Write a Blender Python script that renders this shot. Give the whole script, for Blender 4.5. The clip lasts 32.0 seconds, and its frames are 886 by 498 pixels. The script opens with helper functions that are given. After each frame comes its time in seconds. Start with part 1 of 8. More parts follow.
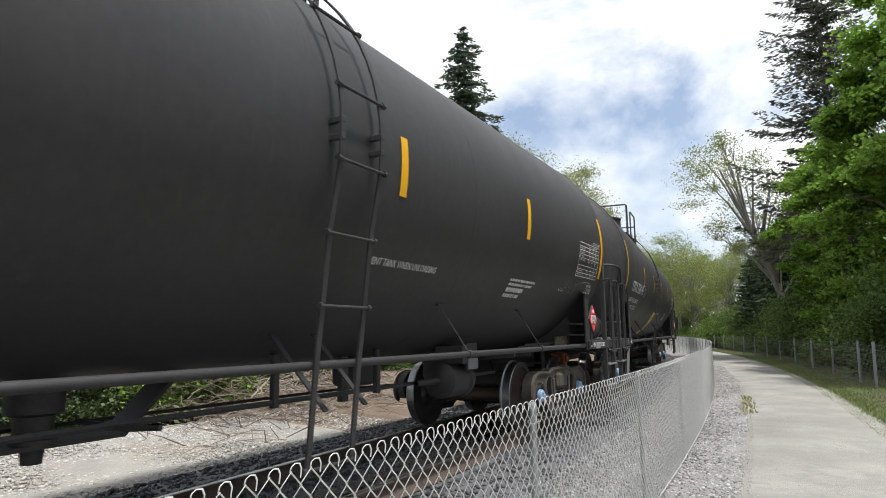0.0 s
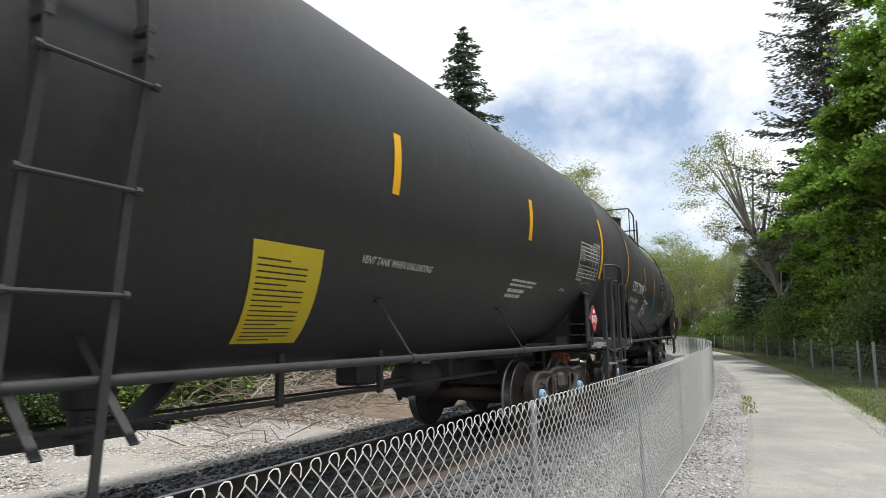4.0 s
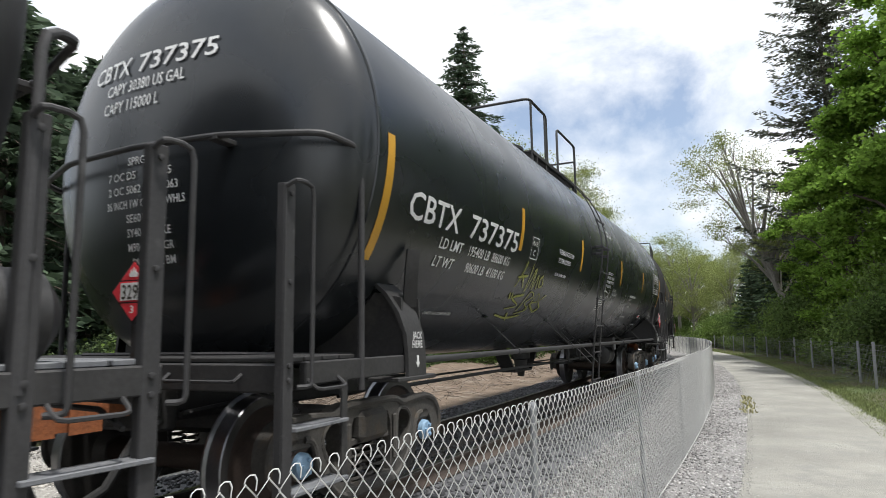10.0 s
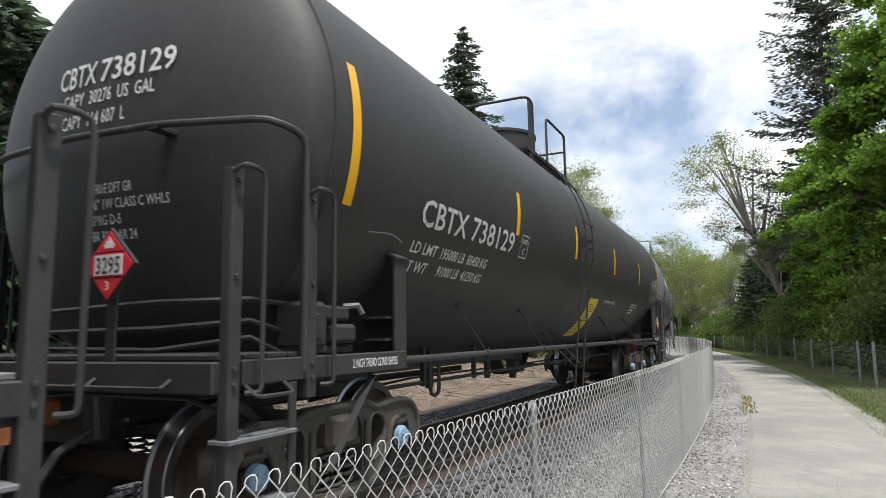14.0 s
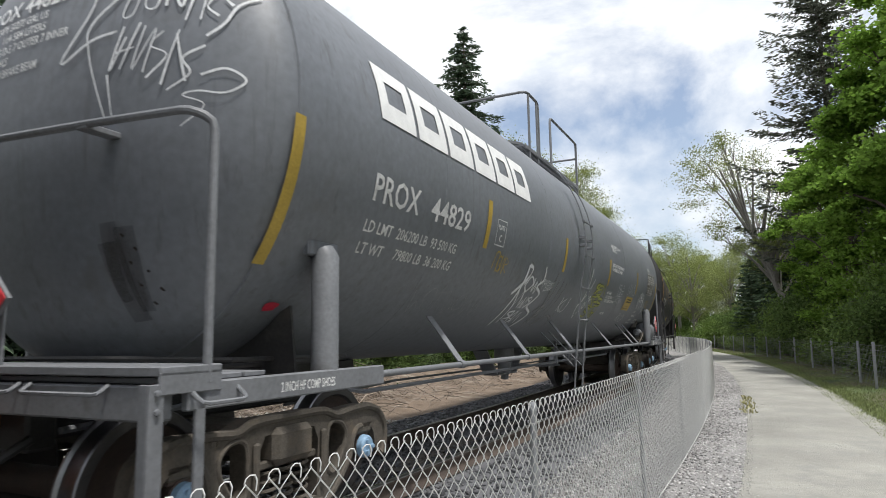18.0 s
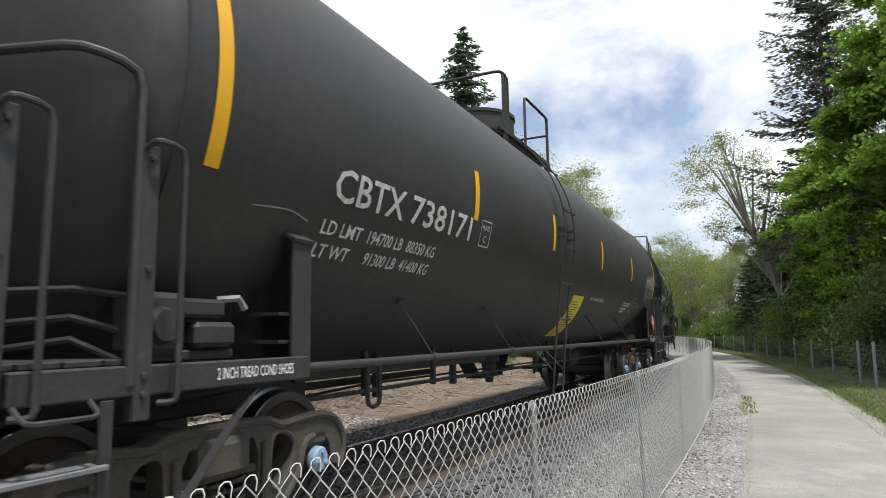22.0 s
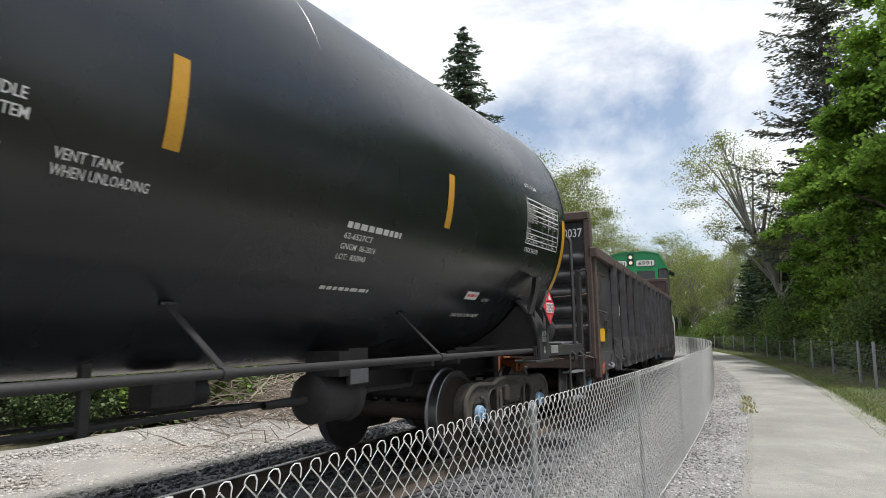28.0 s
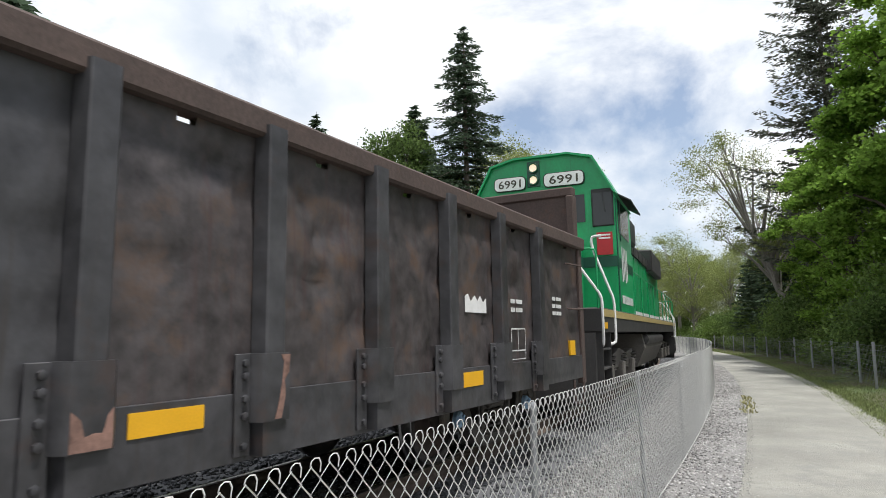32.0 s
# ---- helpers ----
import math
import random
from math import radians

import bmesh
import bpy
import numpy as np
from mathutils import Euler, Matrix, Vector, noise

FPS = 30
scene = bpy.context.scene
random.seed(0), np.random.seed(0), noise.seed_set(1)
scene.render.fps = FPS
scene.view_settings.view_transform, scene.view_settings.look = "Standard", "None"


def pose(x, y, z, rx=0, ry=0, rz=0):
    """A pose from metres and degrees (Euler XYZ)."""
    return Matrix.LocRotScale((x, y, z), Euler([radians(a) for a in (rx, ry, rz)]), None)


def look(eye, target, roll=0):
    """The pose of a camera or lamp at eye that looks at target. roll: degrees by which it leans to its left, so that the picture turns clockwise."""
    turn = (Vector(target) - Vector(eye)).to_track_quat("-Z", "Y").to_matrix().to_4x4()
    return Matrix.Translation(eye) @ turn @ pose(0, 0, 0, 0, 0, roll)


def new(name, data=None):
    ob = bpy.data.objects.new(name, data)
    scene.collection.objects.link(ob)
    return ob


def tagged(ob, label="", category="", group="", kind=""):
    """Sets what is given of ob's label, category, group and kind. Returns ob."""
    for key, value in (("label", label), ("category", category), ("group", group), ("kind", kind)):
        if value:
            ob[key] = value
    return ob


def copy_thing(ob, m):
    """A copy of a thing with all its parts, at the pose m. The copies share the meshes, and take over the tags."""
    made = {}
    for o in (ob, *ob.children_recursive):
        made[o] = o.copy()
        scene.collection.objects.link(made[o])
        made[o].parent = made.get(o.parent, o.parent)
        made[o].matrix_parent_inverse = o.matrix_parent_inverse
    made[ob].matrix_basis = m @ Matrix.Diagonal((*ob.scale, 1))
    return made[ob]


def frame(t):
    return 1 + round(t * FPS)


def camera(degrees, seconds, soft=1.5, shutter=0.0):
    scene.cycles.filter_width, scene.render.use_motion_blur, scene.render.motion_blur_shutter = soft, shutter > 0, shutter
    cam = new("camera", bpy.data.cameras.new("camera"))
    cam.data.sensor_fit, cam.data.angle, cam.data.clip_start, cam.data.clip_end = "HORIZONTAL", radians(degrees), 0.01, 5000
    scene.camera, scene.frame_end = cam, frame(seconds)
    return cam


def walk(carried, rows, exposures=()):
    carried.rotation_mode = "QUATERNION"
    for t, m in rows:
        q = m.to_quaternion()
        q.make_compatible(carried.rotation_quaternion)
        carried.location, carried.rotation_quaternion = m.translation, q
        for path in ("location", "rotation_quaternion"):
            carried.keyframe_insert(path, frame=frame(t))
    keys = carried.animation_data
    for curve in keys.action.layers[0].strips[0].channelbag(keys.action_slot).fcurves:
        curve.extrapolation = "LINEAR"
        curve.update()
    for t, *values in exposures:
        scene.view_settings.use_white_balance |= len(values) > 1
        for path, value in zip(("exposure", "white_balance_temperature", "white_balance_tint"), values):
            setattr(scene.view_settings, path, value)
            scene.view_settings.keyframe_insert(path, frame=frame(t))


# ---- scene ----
# ---- camera: it stands still on the path ----
YAW, PITCH, ROLL = -0.51033, 0.13383, -0.95
EYE = Vector((0.0, 0.0, 1.2886))
AIM = EYE + Vector((math.sin(YAW) * math.cos(PITCH), math.cos(YAW) * math.cos(PITCH), math.sin(PITCH)))
cam = camera(68.98, 32.0, 0.8, 0.1)
walk(cam, [(0.0, look(EYE, AIM, ROLL)), (32.0, look(EYE, AIM, ROLL))],
     exposures=[(0.0, 0.18), (14.5, 0.18), (17.5, 0.06), (19.5, 0.06), (22.0, 0.13), (24.0, 0.18), (26.0, 0.16), (28.5, 0.05), (32.0, 0.07)])

# ---- the line of the track: a long curve to the left, top of rail at z = 0 ----
STEP = 0.1
LINE_S = np.arange(-175.0, 215.0 + STEP, STEP)
_bend = 0.007114 - 0.000120 * np.clip(LINE_S, 0, 22)
LINE_T = np.cumsum(_bend) * STEP
LINE_T -= np.interp(0, LINE_S, LINE_T)
LINE_X = np.cumsum(-np.sin(LINE_T)) * STEP
LINE_Y = np.cumsum(np.cos(LINE_T)) * STEP
LINE_X += -4.0457 - np.interp(0, LINE_S, LINE_X)
LINE_Y -= np.interp(0, LINE_S, LINE_Y)


def along(s, u=0.0, z=0.0):
    """The place at s metres along the track and u metres to its right."""
    a = float(np.interp(s, LINE_S, LINE_T))
    return Vector((float(np.interp(s, LINE_S, LINE_X)) + u * math.cos(a),
                   float(np.interp(s, LINE_S, LINE_Y)) + u * math.sin(a), z))


def turn_at(s):
    return float(np.interp(s, LINE_S, LINE_T))


# ---- how far the train has come, by the second ----
RUN_T = np.array([0, 1.5, 3, 4.5, 6, 7.5, 9, 10.5, 12, 13.5, 15, 16.5, 18, 19.5, 21, 22.5, 24, 25.5, 27, 28.5, 30, 32])
RUN_D = np.array([3.395, 9.87, 16.311, 22.763, 29.303, 35.887, 42.505, 49.167, 55.893, 62.658, 69.411, 76.137, 82.817, 89.542, 96.312, 102.964, 109.616, 116.277, 122.871, 129.407, 135.896, 144.474])
RUN_V = np.gradient(RUN_D, RUN_T)


def run(t):
    i = int(min(max(np.searchsorted(RUN_T, t) - 1, 0), len(RUN_T) - 2))
    h = RUN_T[i + 1] - RUN_T[i]
    f = (t - RUN_T[i]) / h
    return float((2 * f**3 - 3 * f**2 + 1) * RUN_D[i] + (f**3 - 2 * f**2 + f) * h * RUN_V[i] + (3 * f**2 - 2 * f**3) * RUN_D[i + 1] + (f**3 - f**2) * h * RUN_V[i + 1])


# ---- world, sun, exposure ----
SUN_TO = Vector((0.30, -0.08, 0.95)).normalized()
world = bpy.data.worlds.new("sky")
scene.world = world
world.use_nodes = True
wn, wl = world.node_tree.nodes, world.node_tree.links
wn.clear()
w_out = wn.new("ShaderNodeOutputWorld")
w_bg = wn.new("ShaderNodeBackground")
w_sky = wn.new("ShaderNodeTexSky")
w_sky.sky_type = 'NISHITA'
w_sky.sun_disc = False
w_sky.sun_elevation = math.asin(SUN_TO.z)
w_sky.sun_rotation = math.atan2(SUN_TO.x, SUN_TO.y)
w_sky.air_density, w_sky.dust_density = 1.0, 1.8
w_tc = wn.new("ShaderNodeTexCoord")
w_map = wn.new("ShaderNodeMapping")
w_map.inputs["Scale"].default_value = (1.0, 1.0, 1.55)
w_map.inputs["Location"].default_value = (0.35, 0.1, 0.12)
w_noise = wn.new("ShaderNodeTexNoise")
w_noise.inputs["Scale"].default_value = 2.1
w_noise.inputs["Detail"].default_value = 9
w_noise.inputs["Roughness"].default_value = 0.58
w_noise.inputs["Distortion"].default_value = 0.25
w_ramp = wn.new("ShaderNodeValToRGB")
w_ramp.color_ramp.elements[0].position = 0.40
w_ramp.color_ramp.elements[0].color = (0.12, 0.12, 0.12, 1)
w_ramp.color_ramp.elements[1].position = 0.55
w_noise2 = wn.new("ShaderNodeTexNoise")
w_noise2.inputs["Scale"].default_value = 5.0
w_noise2.inputs["Detail"].default_value = 6
w_ramp2 = wn.new("ShaderNodeValToRGB")
w_ramp2.color_ramp.elements[0].position = 0.3
w_ramp2.color_ramp.elements[1].position = 0.62
w_ramp2.color_ramp.elements[0].color = (4.9, 5.4, 6.1, 1)
w_ramp2.color_ramp.elements[1].color = (7.5, 7.6, 7.7, 1)
w_mix = wn.new("ShaderNodeMix")
w_mix.data_type = 'RGBA'
wl.new(w_tc.outputs["Generated"], w_map.inputs["Vector"])
wl.new(w_map.outputs[0], w_noise.inputs["Vector"])
wl.new(w_map.outputs[0], w_noise2.inputs["Vector"])
# the gap in the cloud ahead, low over the trees
w_gap = wn.new("ShaderNodeVectorMath")
w_gap.operation = 'DISTANCE'
w_low = wn.new("ShaderNodeVectorMath")
w_low.operation = 'MULTIPLY'
w_low.inputs[1].default_value = (1.0, 1.0, 2.6)
wl.new(w_tc.outputs["Generated"], w_low.inputs[0])
wl.new(w_low.outputs[0], w_gap.inputs[0])
w_gap.inputs[1].default_value = (-0.29, 0.90, 0.84)
w_near = wn.new("ShaderNodeMapRange")
w_near.inputs["From Min"].default_value, w_near.inputs["From Max"].default_value = 0.05, 0.42
w_near.inputs["To Min"].default_value, w_near.inputs["To Max"].default_value = -0.13, 0.05
wl.new(w_gap.outputs["Value"], w_near.inputs["Value"])
w_sum = wn.new("ShaderNodeMath")
w_sum.operation = 'ADD'
wl.new(w_noise.outputs["Fac"], w_sum.inputs[0])
wl.new(w_near.outputs[0], w_sum.inputs[1])
wl.new(w_sum.outputs[0], w_ramp.inputs[0])
wl.new(w_noise2.outputs["Fac"], w_ramp2.inputs[0])
wl.new(w_ramp.outputs["Color"], w_mix.inputs["Factor"])
wl.new(w_sky.outputs[0], w_mix.inputs[6])
wl.new(w_ramp2.outputs["Color"], w_mix.inputs[7])
wl.new(w_mix.outputs[2], w_bg.inputs["Color"])
w_bg.inputs["Strength"].default_value = 0.15
wl.new(w_bg.outputs[0], w_out.inputs["Surface"])

sun_data = bpy.data.lights.new("sun", 'SUN')
sun_data.energy, sun_data.angle, sun_data.color = 4.1, radians(5.0), (0.975, 0.955, 0.915)
sun = new("sun", sun_data)
sun.matrix_world = look(SUN_TO * 60, (0, 0, 0))


# ---- materials ----
def material(name, color, rough=0.6, metal=0.0, vary=0.25, scale=8.0, fine=60.0, bump=0.15, spots=None, spot_scale=3.0,
             spot_at=0.6, spec=0.5, coat=0.0, streak=None, island=0.0, object_vary=0.0, stretch=None, sheer=0.0):
    """A surface with a base colour, a broad and a fine variation, stains, and relief."""
    m = bpy.data.materials.new(name)
    m.use_nodes = True
    nt = m.node_tree
    N, L = nt.nodes, nt.links
    bsdf = N["Principled BSDF"]
    bsdf.inputs["Roughness"].default_value = rough
    bsdf.inputs["Metallic"].default_value = metal
    bsdf.inputs["Specular IOR Level"].default_value = spec
    bsdf.inputs["Coat Weight"].default_value = coat
    tc = N.new("ShaderNodeTexCoord")
    src = tc.outputs["Object"]
    if stretch:
        mp = N.new("ShaderNodeMapping")
        mp.inputs["Scale"].default_value = stretch
        L.new(src, mp.inputs["Vector"])
        src = mp.outputs[0]
    broad = N.new("ShaderNodeTexNoise")
    broad.inputs["Scale"].default_value, broad.inputs["Detail"].default_value = scale, 4
    grain = N.new("ShaderNodeTexNoise")
    grain.inputs["Scale"].default_value, grain.inputs["Detail"].default_value = fine, 3
    L.new(src, broad.inputs["Vector"])
    L.new(src, grain.inputs["Vector"])
    add = N.new("ShaderNodeMath")
    add.operation = 'ADD'
    L.new(broad.outputs["Fac"], add.inputs[0])
    L.new(grain.outputs["Fac"], add.inputs[1])
    span = N.new("ShaderNodeMapRange")
    span.inputs["From Min"].default_value, span.inputs["From Max"].default_value = 0.6, 1.4
    span.inputs["To Min"].default_value, span.inputs["To Max"].default_value = 1 - vary, 1 + vary
    L.new(add.outputs[0], span.inputs["Value"])
    value = span.outputs[0]
    for kind, amount in (("Random Per Island", island), ("Random", object_vary)):
        if amount:
            info = N.new("ShaderNodeNewGeometry" if kind != "Random" else "ShaderNodeObjectInfo")
            sp = N.new("ShaderNodeMapRange")
            sp.inputs["To Min"].default_value, sp.inputs["To Max"].default_value = 1 - amount, 1 + amount
            L.new(info.outputs[kind], sp.inputs["Value"])
            mul = N.new("ShaderNodeMath")
            mul.operation = 'MULTIPLY'
            L.new(value, mul.inputs[0])
            L.new(sp.outputs[0], mul.inputs[1])
            value = mul.outputs[0]
    tint = N.new("ShaderNodeVectorMath")
    tint.operation = 'SCALE'
    tint.inputs[0].default_value = color[:3]
    L.new(value, tint.inputs["Scale"])
    col = tint.outputs[0]
    for stain, s_scale, s_at, s_stretch in ((spots, spot_scale, spot_at, None), (streak, 2.2, 0.56, (6.0, 6.0, 0.35))):
        if not stain:
            continue
        n = N.new("ShaderNodeTexNoise")
        n.inputs["Scale"].default_value, n.inputs["Detail"].default_value = s_scale, 7
        n.inputs["Roughness"].default_value = 0.65
        if s_stretch:
            mp = N.new("ShaderNodeMapping")
            mp.inputs["Scale"].default_value = s_stretch
            L.new(tc.outputs["Object"], mp.inputs["Vector"])
            L.new(mp.outputs[0], n.inputs["Vector"])
        else:
            L.new(tc.outputs["Object"], n.inputs["Vector"])
        r = N.new("ShaderNodeValToRGB")
        r.color_ramp.elements[0].position, r.color_ramp.elements[1].position = s_at, min(s_at + 0.16, 1)
        L.new(n.outputs["Fac"], r.inputs[0])
        mx = N.new("ShaderNodeMix")
        mx.data_type = 'RGBA'
        L.new(r.outputs["Color"], mx.inputs["Factor"])
        L.new(col, mx.inputs[6])
        mx.inputs[7].default_value = (*stain[:3], 1)
        col = mx.outputs[2]
    L.new(col, bsdf.inputs["Base Color"])
    rr = N.new("ShaderNodeMapRange")
    rr.inputs["To Min"].default_value, rr.inputs["To Max"].default_value = max(rough - 0.12, 0.03), min(rough + 0.12, 1)
    L.new(broad.outputs["Fac"], rr.inputs["Value"])
    L.new(rr.outputs[0], bsdf.inputs["Roughness"])
    if bump:
        b = N.new("ShaderNodeBump")
        b.inputs["Strength"].default_value, b.inputs["Distance"].default_value = bump, 0.02
        L.new(grain.outputs["Fac"], b.inputs["Height"])
        L.new(b.outputs[0], bsdf.inputs["Normal"])
    if sheer:
        tr = N.new("ShaderNodeBsdfTranslucent")
        L.new(col, tr.inputs["Color"])
        ms = N.new("ShaderNodeMixShader")
        ms.inputs[0].default_value = sheer
        L.new(bsdf.outputs[0], ms.inputs[1])
        L.new(tr.outputs[0], ms.inputs[2])
        L.new(ms.outputs[0], N["Material Output"].inputs["Surface"])
    return m


M = {}
M["tank_black"] = material("matt_black_tank_paint", (0.037, 0.0362, 0.0366), 0.58, spec=0.4, vary=0.2, scale=1.1, fine=14, bump=0.02,
                           streak=(0.047, 0.046, 0.0462), spots=(0.042, 0.041, 0.041), spot_scale=0.8)
M["tank_gloss"] = material("gloss_green_black_tank_paint", (0.0130, 0.0155, 0.0180), 0.27, spec=0.68, vary=0.25, scale=1.0, fine=10, bump=0.012,
                           streak=(0.018, 0.020, 0.021))
M["tank_grey"] = material("weathered_grey_tank_paint", (0.150, 0.160, 0.176), 0.48, vary=0.2, scale=0.9, fine=18, bump=0.03,
                          streak=(0.105, 0.108, 0.114), spots=(0.118, 0.115, 0.115), spot_scale=1.3)
M["frame_black"] = material("dusty_black_underframe_paint", (0.03, 0.029, 0.029), 0.62, vary=0.35, scale=3, fine=40, bump=0.08,
                            spots=(0.06, 0.056, 0.05), spot_scale=2.5, spot_at=0.58)
M["frame_grey"] = material("grey_underframe_paint", (0.16, 0.165, 0.175), 0.55, vary=0.25, scale=3, fine=40, bump=0.06,
                           spots=(0.09, 0.085, 0.08), spot_scale=3)
M["pipe"] = material("worn_black_handrail_paint", (0.034, 0.033, 0.034), 0.58, vary=0.3, scale=5, fine=50, bump=0.05,
                     spots=(0.10, 0.10, 0.10), spot_scale=6, spot_at=0.62)
M["truck"] = material("dusty_cast_steel", (0.066, 0.061, 0.055), 0.8, vary=0.35, scale=5, fine=50, bump=0.2,
                      spots=(0.095, 0.075, 0.055), spot_scale=4, spot_at=0.55)
M["truck_dusty"] = material("tan_dusty_cast_steel", (0.088, 0.076, 0.062), 0.85, vary=0.35, scale=5, fine=50, bump=0.22,
                            spots=(0.135, 0.108, 0.08), spot_scale=4, spot_at=0.55)
M["litter"] = material("brown_leaf_litter", (0.165, 0.122, 0.088), 0.97, vary=0.45, scale=2.2, fine=60, bump=0.9,
                       spots=(0.27, 0.235, 0.19), spot_scale=1.1, spot_at=0.55)
M["grime"] = material("dark_brown_grime", (0.022, 0.016, 0.012), 0.8, vary=0.3)
M["wheel"] = material("brown_oxide_wheel_steel", (0.058, 0.040, 0.032), 0.75, vary=0.35, scale=6, fine=60, bump=0.12,
                      spots=(0.035, 0.03, 0.028), spot_scale=5)
M["tread"] = material("polished_wheel_tread_steel", (0.24, 0.24, 0.25), 0.36, 1.0, vary=0.2, scale=9, fine=80, bump=0.03)
M["rim"] = material("dark_wheel_rim_steel", (0.07, 0.066, 0.064), 0.5, 0.5, vary=0.3, scale=9, fine=80, bump=0.06)
M["cap_blue"] = material("pale_blue_bearing_cap_paint", (0.23, 0.36, 0.50), 0.5, vary=0.2, scale=12, fine=60, bump=0.05,
                         spots=(0.2, 0.2, 0.2), spot_scale=9)
M["yellow"] = material("yellow_reflective_tape", (0.78, 0.41, 0.015), 0.4, vary=0.08, scale=6, fine=90, bump=0.03)
M["yellow_old"] = material("faded_orange_reflective_tape", (0.55, 0.29, 0.03), 0.45, vary=0.15, scale=6, fine=90, bump=0.03)
M["yellow_dirty"] = material("dirty_ochre_reflective_tape", (0.42, 0.29, 0.05), 0.55, vary=0.25, scale=7, fine=70, bump=0.03)
M["white"] = material("white_stencil_paint", (0.74, 0.74, 0.73), 0.55, vary=0.12, scale=9, fine=70, bump=0.02)
M["white_worn"] = material("worn_white_stencil_paint", (0.62, 0.62, 0.61), 0.6, vary=0.25, scale=6, fine=50, bump=0.02,
                           spots=(0.3, 0.3, 0.3), spot_scale=9, spot_at=0.55)
M["spray_white"] = material("white_spray_paint", (0.62, 0.63, 0.64), 0.6, vary=0.2, scale=5, fine=40, bump=0.02,
                            spots=(0.3, 0.3, 0.3), spot_scale=5, spot_at=0.6)
M["spray_grey"] = material("thin_grey_spray_paint", (0.24, 0.24, 0.245), 0.6, vary=0.3, scale=5, fine=40, bump=0.02)
M["spray_blue"] = material("sky_blue_spray_paint", (0.06, 0.31, 0.47), 0.6, vary=0.25, scale=5, fine=40, bump=0.02)
M["spray_olive"] = material("olive_yellow_spray_paint", (0.30, 0.31, 0.07), 0.6, vary=0.25, scale=5, fine=40, bump=0.02)
M["spray_red"] = material("bright_red_spray_paint", (0.50, 0.02, 0.05), 0.6, vary=0.2)
M["spray_rust"] = material("dull_orange_marker", (0.11, 0.05, 0.022), 0.7, vary=0.3, scale=5, fine=40, bump=0.02)


def sheer_paint(name, base, cover):
    """The same paint, so thinly sprayed that the ground shows through."""
    m = M[base].copy()
    m.name = name
    N, L = m.node_tree.nodes, m.node_tree.links
    mx, clear = N.new("ShaderNodeMixShader"), N.new("ShaderNodeBsdfTransparent")
    dots = N.new("ShaderNodeTexNoise")
    dots.inputs["Scale"].default_value, dots.inputs["Detail"].default_value = 240.0, 2
    amount = N.new("ShaderNodeMapRange")
    amount.inputs["From Min"].default_value, amount.inputs["From Max"].default_value = 0.3, 0.7
    amount.inputs["To Min"].default_value, amount.inputs["To Max"].default_value = cover * 0.4, cover * 1.6
    L.new(N["Texture Coordinate"].outputs["Object"], dots.inputs["Vector"])
    L.new(dots.outputs["Fac"], amount.inputs["Value"])
    L.new(amount.outputs[0], mx.inputs[0])
    L.new(clear.outputs[0], mx.inputs[1])
    L.new(N["Principled BSDF"].outputs[0], mx.inputs[2])
    L.new(mx.outputs[0], N["Material Output"].inputs["Surface"])
    return m


for base in ("spray_white", "spray_blue", "spray_grey", "spray_olive"):
    M[base + "_thin"] = sheer_paint("thin_edge_of_" + base, base, 0.42)
    M[base + "_mist"] = sheer_paint("mist_of_" + base, base, 0.12)
M["grime_thin"] = sheer_paint("thin_grime", "grime", 0.28)
M["sign_yellow"] = material("yellow_notice_paper", (0.72, 0.56, 0.03), 0.6, vary=0.1, scale=6, fine=60, bump=0.02)
M["print_dark"] = material("dark_print", (0.05, 0.045, 0.03), 0.7, vary=0.1)
M["red_sign"] = material("dull_red_sign_paint", (0.42, 0.02, 0.025), 0.5, vary=0.15, scale=6, fine=60, bump=0.02)
M["red"] = material("red_placard_plastic", (0.72, 0.035, 0.05), 0.45, vary=0.08, scale=6, fine=60, bump=0.02)
M["steel"] = material("bright_galvanised_steel", (0.55, 0.56, 0.57), 0.42, 0.75, vary=0.2, scale=14, fine=90, bump=0.06)
M["rust"] = material("orange_rust", (0.26, 0.085, 0.03), 0.85, vary=0.4, scale=6, fine=50, bump=0.2, spots=(0.08, 0.045, 0.03))
M["rubber"] = material("black_rubber_hose", (0.02, 0.02, 0.02), 0.6, vary=0.2)
M["gondola"] = material("weathered_grey_brown_steel", (0.051, 0.050, 0.054), 0.42, vary=0.6, scale=1.6, fine=8, bump=0.28,
                        streak=(0.046, 0.040, 0.039), spots=(0.062, 0.040, 0.034), spot_scale=2.4, spot_at=0.56)
M["gondola_rear"] = material("rust_stained_grey_brown_steel", (0.060, 0.052, 0.053), 0.45, vary=0.75, scale=2.6, fine=9, bump=0.32,
                             streak=(0.066, 0.040, 0.040), spots=(0.105, 0.064, 0.044), spot_scale=2.6, spot_at=0.53)
M["gondola_rim"] = material("brown_rusted_top_rail", (0.075, 0.052, 0.045), 0.8, vary=0.35, scale=3, fine=40, bump=0.12,
                            spots=(0.13, 0.07, 0.045), spot_scale=4)
M["loco_green"] = material("bright_green_locomotive_paint", (0.008, 0.30, 0.105), 0.35, vary=0.15, scale=2, fine=20, bump=0.02,
                           streak=(0.012, 0.22, 0.085))
M["loco_dark"] = material("dark_green_stripe_paint", (0.01, 0.07, 0.045), 0.4, vary=0.2, scale=3, fine=30, bump=0.02)
M["loco_dust"] = material("dusty_grey_running_gear", (0.115, 0.105, 0.095), 0.85, vary=0.4, scale=3, fine=40, bump=0.15, spots=(0.05, 0.046, 0.042), spot_scale=3)
